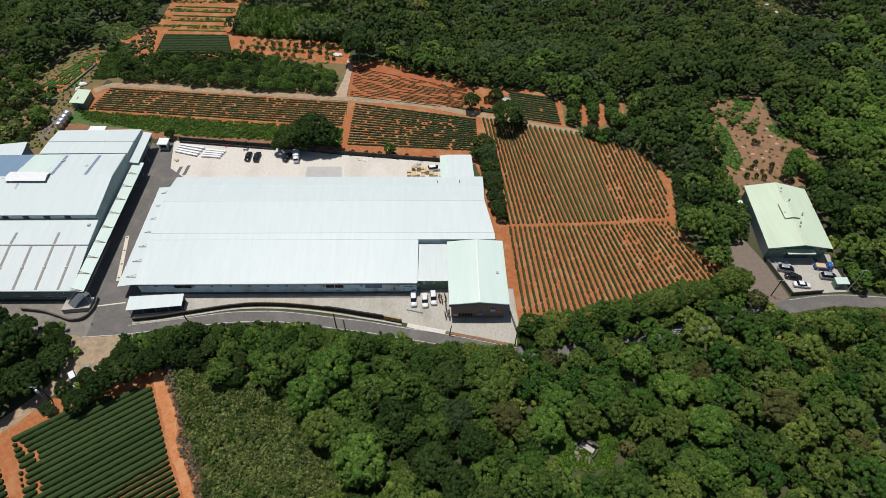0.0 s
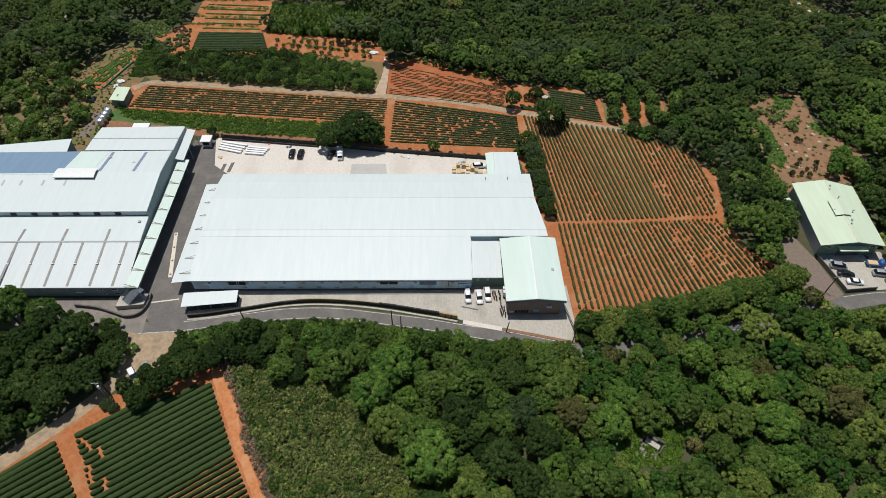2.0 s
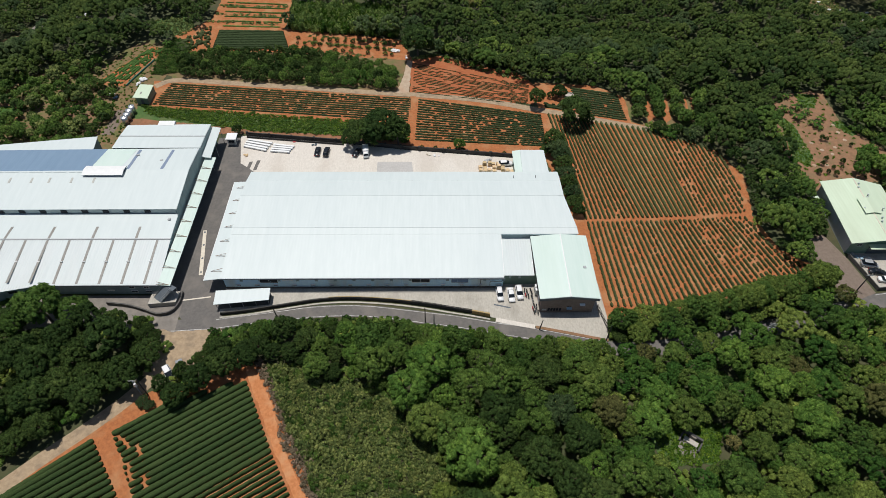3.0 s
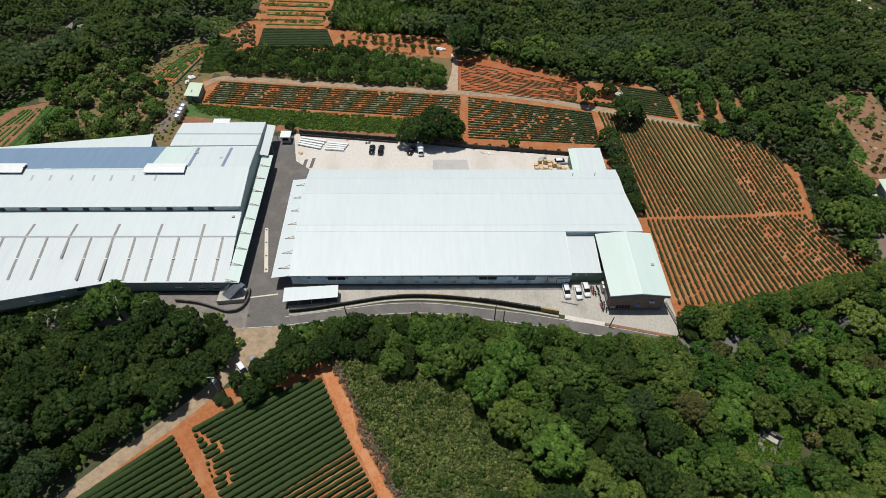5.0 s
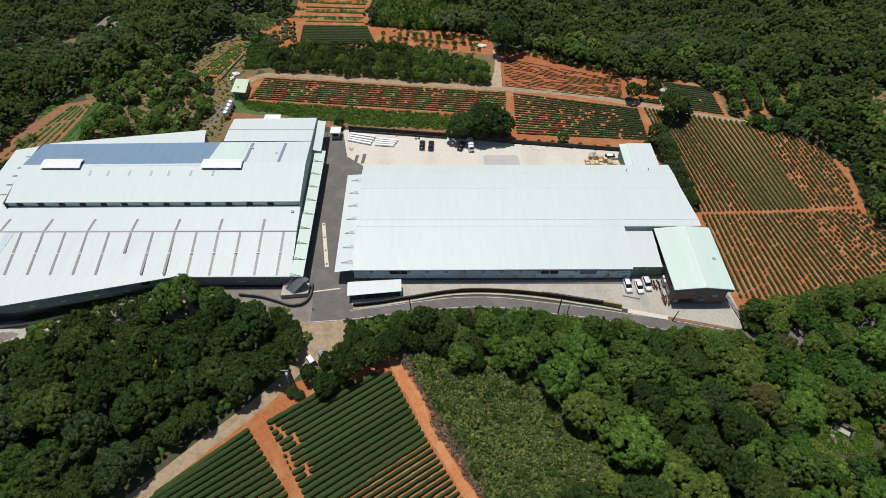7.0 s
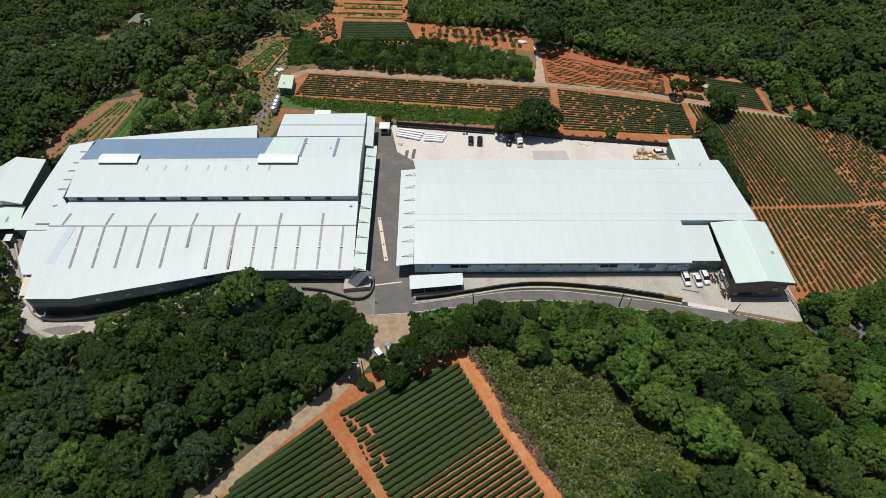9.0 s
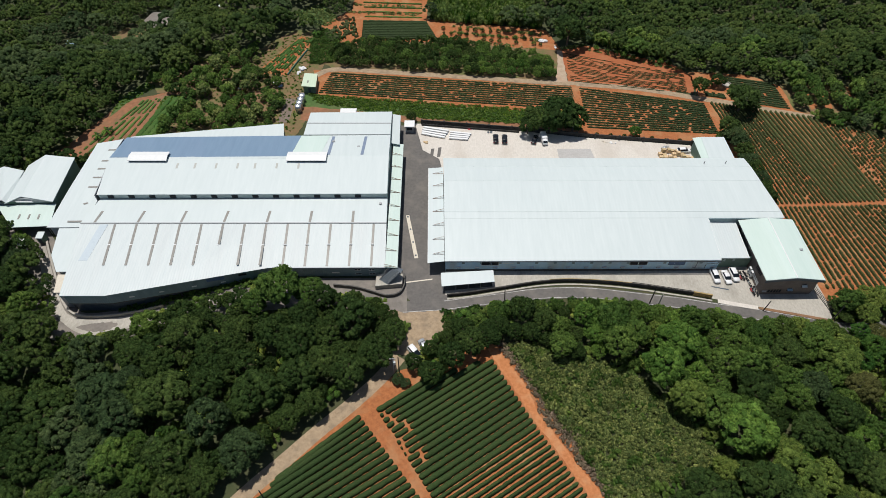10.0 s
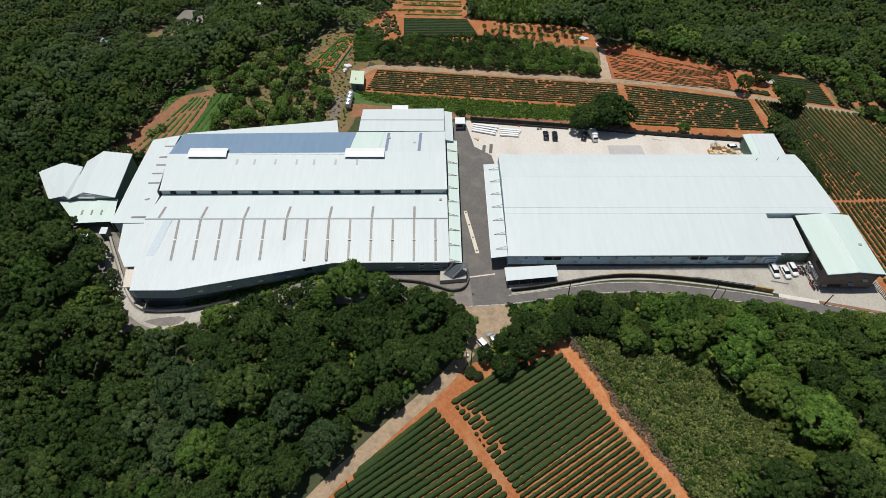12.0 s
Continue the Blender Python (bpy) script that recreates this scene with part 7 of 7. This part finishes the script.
car(195.8, 5.4, -8, M["car_silver"], "silver parked van in the forecourt", "van", "cars by the workshop")
truck(195.8, 8.9, -8, M["car_blue"], "blue flatbed truck loaded with boards", False)
car(-3.6, -25.6, -52, M["car_white"], "white van parked on the dirt track", "van", "cars on the dirt track")
car(-1.1, -23.9, -60, M["car_silver"], "silver car parked on the dirt track", "sedan", "cars on the dirt track")
truck(-116.3, 10.4, -60, M["car_white"], "small white truck beside the sheds", True, dip(-116.3, 10.4) + 0.05)


# ---- loose things ----
def crate(x, y, z, a, b, h, turn):
    c = thing("wooden_crate", "pale wooden crate stacked in the yard", "crate", "wooden crates", (x, y, z))
    c.rotation_euler = (0, 0, radians(turn))
    part("body", box(-a / 2, a / 2, -b / 2, b / 2, 0.1, h), M["wood"], c)
    for k in (-0.42, 0.0, 0.42):
        part("batten", box(-a / 2 - 0.02, a / 2 + 0.02, k * b - 0.05, k * b + 0.05, 0, 0.1), M["wood"], c)
        part("batten", box(k * a - 0.05, k * a + 0.05, -b / 2 - 0.02, b / 2 + 0.02, h, h + 0.03), M["wood"], c)


q5 = random.Random(8)
for i in range(9):
    for j in range(3):
        if (i + j * 2) % 5 == 4 or (i > 5 and j > 0):
            continue
        h = q5.choice((0.5, 0.8, 1.0))
        x, y = 76.4 + i * 1.45 + q5.uniform(-0.15, 0.15), 47.8 + j * 1.5 + q5.uniform(-0.15, 0.15)
        crate(x, y, 0.03, 1.25, 1.1, h, q5.uniform(-5, 5))
        if q5.random() < 0.35:
            crate(x, y, 0.06 + h, 1.15, 1.0, 0.5, q5.uniform(-6, 6))


def panel_bundle(x, y, length, turn, w):
    b = thing("panel_bundle", "long bundle of wrapped white roof panels", "panels", "panel bundles in the yard", (x, y, 0.03))
    b.rotation_euler = (0, 0, radians(turn))
    for k in (-0.35, 0.35):
        part("bearer", box(k * length - 0.1, k * length + 0.1, -w / 2, w / 2, 0, 0.15), M["wood"], b)
    for k in range(3):
        part("panel", box(-length / 2 + k * 0.05, length / 2 - k * 0.07, -w / 2, w / 2, 0.16 + k * 0.17, 0.31 + k * 0.17, 0.02), M["trim_white"], b)


for i, (x, y, l) in enumerate(((2.0, 62.6, 9.0), (1.6, 61.4, 9.0), (1.2, 60.2, 8.6), (1.0, 59.1, 8.4))):
    panel_bundle(x, y, l, -13 - i, 0.8)
for i, (x, y, l) in enumerate(((10.4, 60.4, 7.4), (10.2, 59.4, 7.0), (9.8, 58.4, 6.8), (9.6, 57.4, 6.6))):
    panel_bundle(x, y, l, -9 + i, 0.75)


def tank(x, y, r, h):
    t = thing("water_tank", "round stainless steel water tank", "tank", "steel water tanks", (x, y, 0))
    part("shell", rod(bmesh.new(), (0, 0, 0.4), (0, 0, 0.4 + h), r, 20), M["steel"], t, "", True)
    part("lid", rod(bmesh.new(), (0, 0, 0.4 + h), (0, 0, 0.65 + h), r, 20, r * 0.25), M["steel"], t)
    bm = bmesh.new()
    for k in range(4):
        a = k * math.pi / 2 + 0.4
        rod(bm, (math.cos(a) * r * 0.85, math.sin(a) * r * 0.85, 0), (math.cos(a) * r * 0.85, math.sin(a) * r * 0.85, 0.45), 0.06, 5)
    part("leg", bm, M["galv"], t)
    for k in (0.3, 0.7):
        part("band", rod(bmesh.new(), (0, 0, 0.38 + h * k), (0, 0, 0.46 + h * k), r + 0.02, 20), M["galv"], t)


for i in range(4):
    tank(-46.6 + i * 0.15, 72.6 + i * 2.1, 1.05, 2.6)


def utility_pole(x, y, h, key, label, arms=1, lean=(0, 0), box_on=False):
    p = thing("utility_pole", label, "pole", "utility poles", (x, y, dip(x, y)))
    top = (lean[0], lean[1], h)
    part("shaft", rod(bmesh.new(), (0, 0, -0.3), top, 0.17, 10, 0.11), M[key], p)
    for i in range(arms):
        z = h - 0.4 - i * 0.8
        arm = part("cross_arm", box(lean[0] - 0.9, lean[0] + 0.9, lean[1] - 0.06, lean[1] + 0.06, z, z + 0.12), M["galv"], p)
        for k in (-0.8, -0.3, 0.3, 0.8):
            part("insulator", rod(bmesh.new(), (lean[0] + k, lean[1], z + 0.12), (lean[0] + k, lean[1], z + 0.30), 0.06, 8), M["pole_grey"], arm)
    if box_on:
        part("transformer", rod(bmesh.new(), (lean[0] + 0.35, lean[1] - 0.2, h - 2.4), (lean[0] + 0.35, lean[1] - 0.2, h - 1.3), 0.3, 12), M["trim_white"], p, "pale grey transformer can")


DARK, GREY = "dark tarred wooden pole beside the road", "grey concrete pole beside the road"
utility_pole(20.2, -9.4, 6.0, "pole_dark", DARK, 0, (-0.4, 0))
utility_pole(58.9, -10.5, 6.5, "pole_dark", DARK, 0)
utility_pole(61.2, -10.9, 4.5, "pole_grey", GREY, 0)
utility_pole(88.6, -13.0, 4.2, "pole_dark", DARK, 0, (0.5, 0.2))
utility_pole(105.4, -16.4, 7.0, "pole_dark", DARK, 0)
utility_pole(-8.5, -30.9, 7.0, "pole_grey", "grey concrete pole with a transformer by the track", 1, (0, 0), True)
utility_pole(-7.2, -30.9, 7.5, "pole_dark", "dark wooden pole by the track", 0)
utility_pole(-34.6, -60.6, 5.5, "pole_dark", "dark wooden pole beside the dirt track", 0)
utility_pole(144.8, -17.2, 9.0, "pole_grey", "grey concrete pole with steel cross arms above the trees", 3)
utility_pole(199.4, 0.9, 9.0, "pole_grey", GREY, 1, (0.3, 0.1))
utility_pole(177.6, -0.6, 7.0, "pole_dark", DARK, 1)
utility_pole(-62.0, -23.0, 8.5, "pole_grey", "grey concrete pole with steel cross arms above the trees", 3)


def heap(name, x, y, size, key, label, category, group, n=7, z=0.02):
    """A loose heap of crumpled or boxy pieces."""
    h = thing(name, label, category, group, (x, y, z + dip(x, y)))
    for i in range(n):
        a, d, s = q5.uniform(0, 6.28), q5.uniform(0, size * 0.5), q5.uniform(0.25, 0.5) * size
        bm = bmesh.new()
        bmesh.ops.create_icosphere(bm, subdivisions=2, radius=s * 0.6)
        for v in bm.verts:
            v.co *= 1 + 0.35 * noise.noise(v.co * 3 / max(s, 0.1) + Vector((i, x, y)))
            v.co.z = max(v.co.z * 0.6 + s * 0.25, 0)
        bmesh.ops.translate(bm, verts=bm.verts, vec=(math.cos(a) * d, math.sin(a) * d, 0))
        part("bag", bm, M[key], h)


heap("sack_heap", -49.4, 99.4, 3.0, "tarp_white", "heap of crumpled white sacks", "sacks", "white heaps", 8)
heap("sack_heap", -50.4, 96.6, 2.0, "tarp_white", "heap of crumpled white sacks", "sacks", "white heaps", 5)
heap("sack_heap", -57.8, 89.4, 2.4, "tarp_white", "white tarpaulin over stored goods", "sacks", "white heaps", 6)
heap("sack_heap", -55.4, 88.2, 1.8, "tarp_blue", "pale blue tarpaulin over stored goods", "tarpaulin", "white heaps", 5)
heap("sack_heap", -82.6, 90.9, 1.8, "tarp_white", "white sack in the garden", "sacks", "white heaps", 3)
heap("sack_heap", -70.4, 86.5, 1.6, "tarp_white", "white sack in the garden", "sacks", "white heaps", 3)
heap("sack_heap", -75.0, 84.6, 1.6, "tarp_white", "white sack in the garden", "sacks", "white heaps", 3)
heap("sack_heap", 45.4, 119.6, 3.2, "tarp_white", "white plastic heap beside the track", "sacks", "white heaps", 8)
heap("sack_heap", 50.0, 115.0, 1.6, "tarp_white", "white plastic heap beside the track", "sacks", "white heaps", 4)
heap("sack_heap", 61.0, 55.8, 1.3, "tarp_white", "white sacks against the yard wall", "sacks", "goods by the yard wall", 4)
heap("sack_heap", 59.2, 56.1, 1.3, "cream", "pale sacks against the yard wall", "sacks", "goods by the yard wall", 4)
heap("sack_heap", 62.8, 55.5, 1.1, "tarp_white", "white sacks against the yard wall", "sacks", "goods by the yard wall", 3)
heap("scrap_heap", 13.6, 62.6, 1.4, "red", "red machine part by the yard wall", "scrap", "goods by the yard wall", 3)
heap("scrap_heap", 20.6, 61.4, 1.5, "trim_dark", "dark scrap by the yard wall", "scrap", "goods by the yard wall", 4)
heap("scrap_heap", 79.0, 53.2, 2.0, "galv", "grey scrap metal by the yard wall", "scrap", "goods by the yard wall", 6)
heap("scrap_heap", -1.6, 55.6, 1.6, "wood", "broken pallets at the yard's edge", "scrap", "goods by the yard wall", 5)
for x, y, k in ((183.0, 11.6, "tarp_blue"), (184.4, 10.9, "tarp_blue"), (185.6, 11.4, "galv"), (186.6, 10.4, "tarp_white"), (182.6, 12.4, "galv"), (193.6, 11.6, "tarp_blue"), (195.0, 11.8, "trim_dark"), (196.4, 11.2, "wood")):
    heap("scrap_heap", x, y, 1.4, k, "mixed goods and tarpaulins before the workshop", "scrap", "goods before the workshop", 5, 0.03)


def small_shed(x, y, a, b, h, roof_key, label):
    s = thing("small_shed", label, "shed", "", (x, y, dip(x, y) + 0.03))
    part("body", box(-a / 2 + 0.15, a / 2 - 0.15, -b / 2 + 0.15, b / 2 - 0.15, 0, h), M["wall_green"], s)
    part("roof", loft([[(-a / 2, -b / 2, h + 0.1), (a / 2, -b / 2, h + 0.1)], [(-a / 2, b / 2, h + 0.35), (a / 2, b / 2, h + 0.35)]], 0.1), M[roof_key], s)
    part("door", box(-0.4, 0.4, -b / 2 + 0.08, -b / 2 + 0.16, 0, min(2.0, h)), M["trim_dark"], s)


small_shed(197.6, 2.6, 3.6, 2.2, 2.1, "roof_mint", "small shed with a pale mint roof")
small_shed(*drop(-144.5, 114.6), 4.0, 3.2, 2.4, "tarp_blue", "small shack with a pale blue roof in the woods")
small_shed(-111.4, 12.4, 2.0, 2.4, 2.3, "roof_white", "small white-roofed booth beside the sheds")


def tomb():
    t = thing("stone_tomb", "old stone tomb with a dark back wall in a grassy clearing", "tomb", "", (119.4, -43.6, 0.02))
    t.rotation_euler = (0, 0, radians(-38))
    part("forecourt", box(-2.3, 2.2, -3.4, -0.4, 0, 0.12, 0.04), M["stone"], t, "brown weathered stone forecourt")
    part("slab", box(-1.6, 1.7, -0.35, 0.9, 0.0, 0.55, 0.06), M["concrete_old"], t, "pale stone slab before the headstone")
    part("headstone", box(-0.7, 0.7, 0.95, 1.25, 0.0, 1.5, 0.06), M["stone"], t, "upright grey headstone")
    part("back_wall", box(-2.2, 2.2, 1.3, 1.9, 0.0, 1.5, 0.08), M["concrete_dark"], t, "dark mossy back wall")
    for k in (-1, 1):
        part("side_wall", box(k * 2.25 - 0.18, k * 2.25 + 0.18, -1.2, 1.3, 0.0, 0.9, 0.06), M["concrete_dark"], t)
    for k, y0 in ((-1, -2.6), (0, -2.9), (1, -2.4)):
        part("step", box(k * 1.4 - 0.6, k * 1.4 + 0.6, y0, y0 + 0.7, 0.13, 0.28, 0.04), M["stone"], t)


tomb()
net = tagged(part("shade_net", strip([(-54.2, 95.2), (-52.6, 101), (-50.8, 107), (-49.0, 112.6)], 0.35, 0.6, 0.0), M["tarp_green"]), "green shade net tunnel in the garden", "net")
def round_basin(x, y, r, h):
    """An open round water basin with a thick rim."""
    bm = bmesh.new()
    n = 28
    rings = [[bm.verts.new((x + math.cos(k * 6.2832 / n) * rr, y + math.sin(k * 6.2832 / n) * rr, z)) for k in range(n)] for rr, z in ((r, 0), (r, h), (r - 0.18, h), (r - 0.18, 0.25))]
    for a, b in zip(rings, rings[1:]):
        for k in range(n):
            bm.faces.new((a[k], a[(k + 1) % n], b[(k + 1) % n], b[k]))
    bm.faces.new(rings[-1])
    tagged(part("water_basin", bm, M["concrete_old"]), "round cream concrete water basin in the field", "basin")


round_basin(111.2, 89.2, 1.7, 0.7)
tagged(part("drain_grate", prism([(77.3, -4.8), (81.7, -5.9), (81.6, -6.3), (77.2, -5.2)], 0.0, 0.06), M["trim_dark"]), "dark steel drain grate in the apron", "drain", "", "structure")
for x, y in ((-0.2, 50.4), (2.2, 51.0)):
    tagged(part("steel_plate", prism([(x, y - 2.6), (x + 1.1, y - 2.4), (x + 1.6, y + 2.4), (x + 0.5, y + 2.2)], 0.0, 0.06), M["asphalt"]), "dark steel plate lying on the yard", "plate", "steel plates in the yard")
heap("sack_heap", *drop(-99.0, 145.5), 3.0, "tarp_white", "white plastic heap in the woods", "sacks", "white heaps", 8)
heap("sack_heap", *drop(-92.0, 147.5), 2.4, "tarp_white", "white plastic heap in the woods", "sacks", "white heaps", 6)
heap("sack_heap", 246.0, 146.0, 3.0, "stone", "grey rocks in the meadow", "rocks", "meadow rocks", 8)
heap("sack_heap", 240.0, 151.0, 2.4, "stone", "grey rocks in the meadow", "rocks", "meadow rocks", 6)
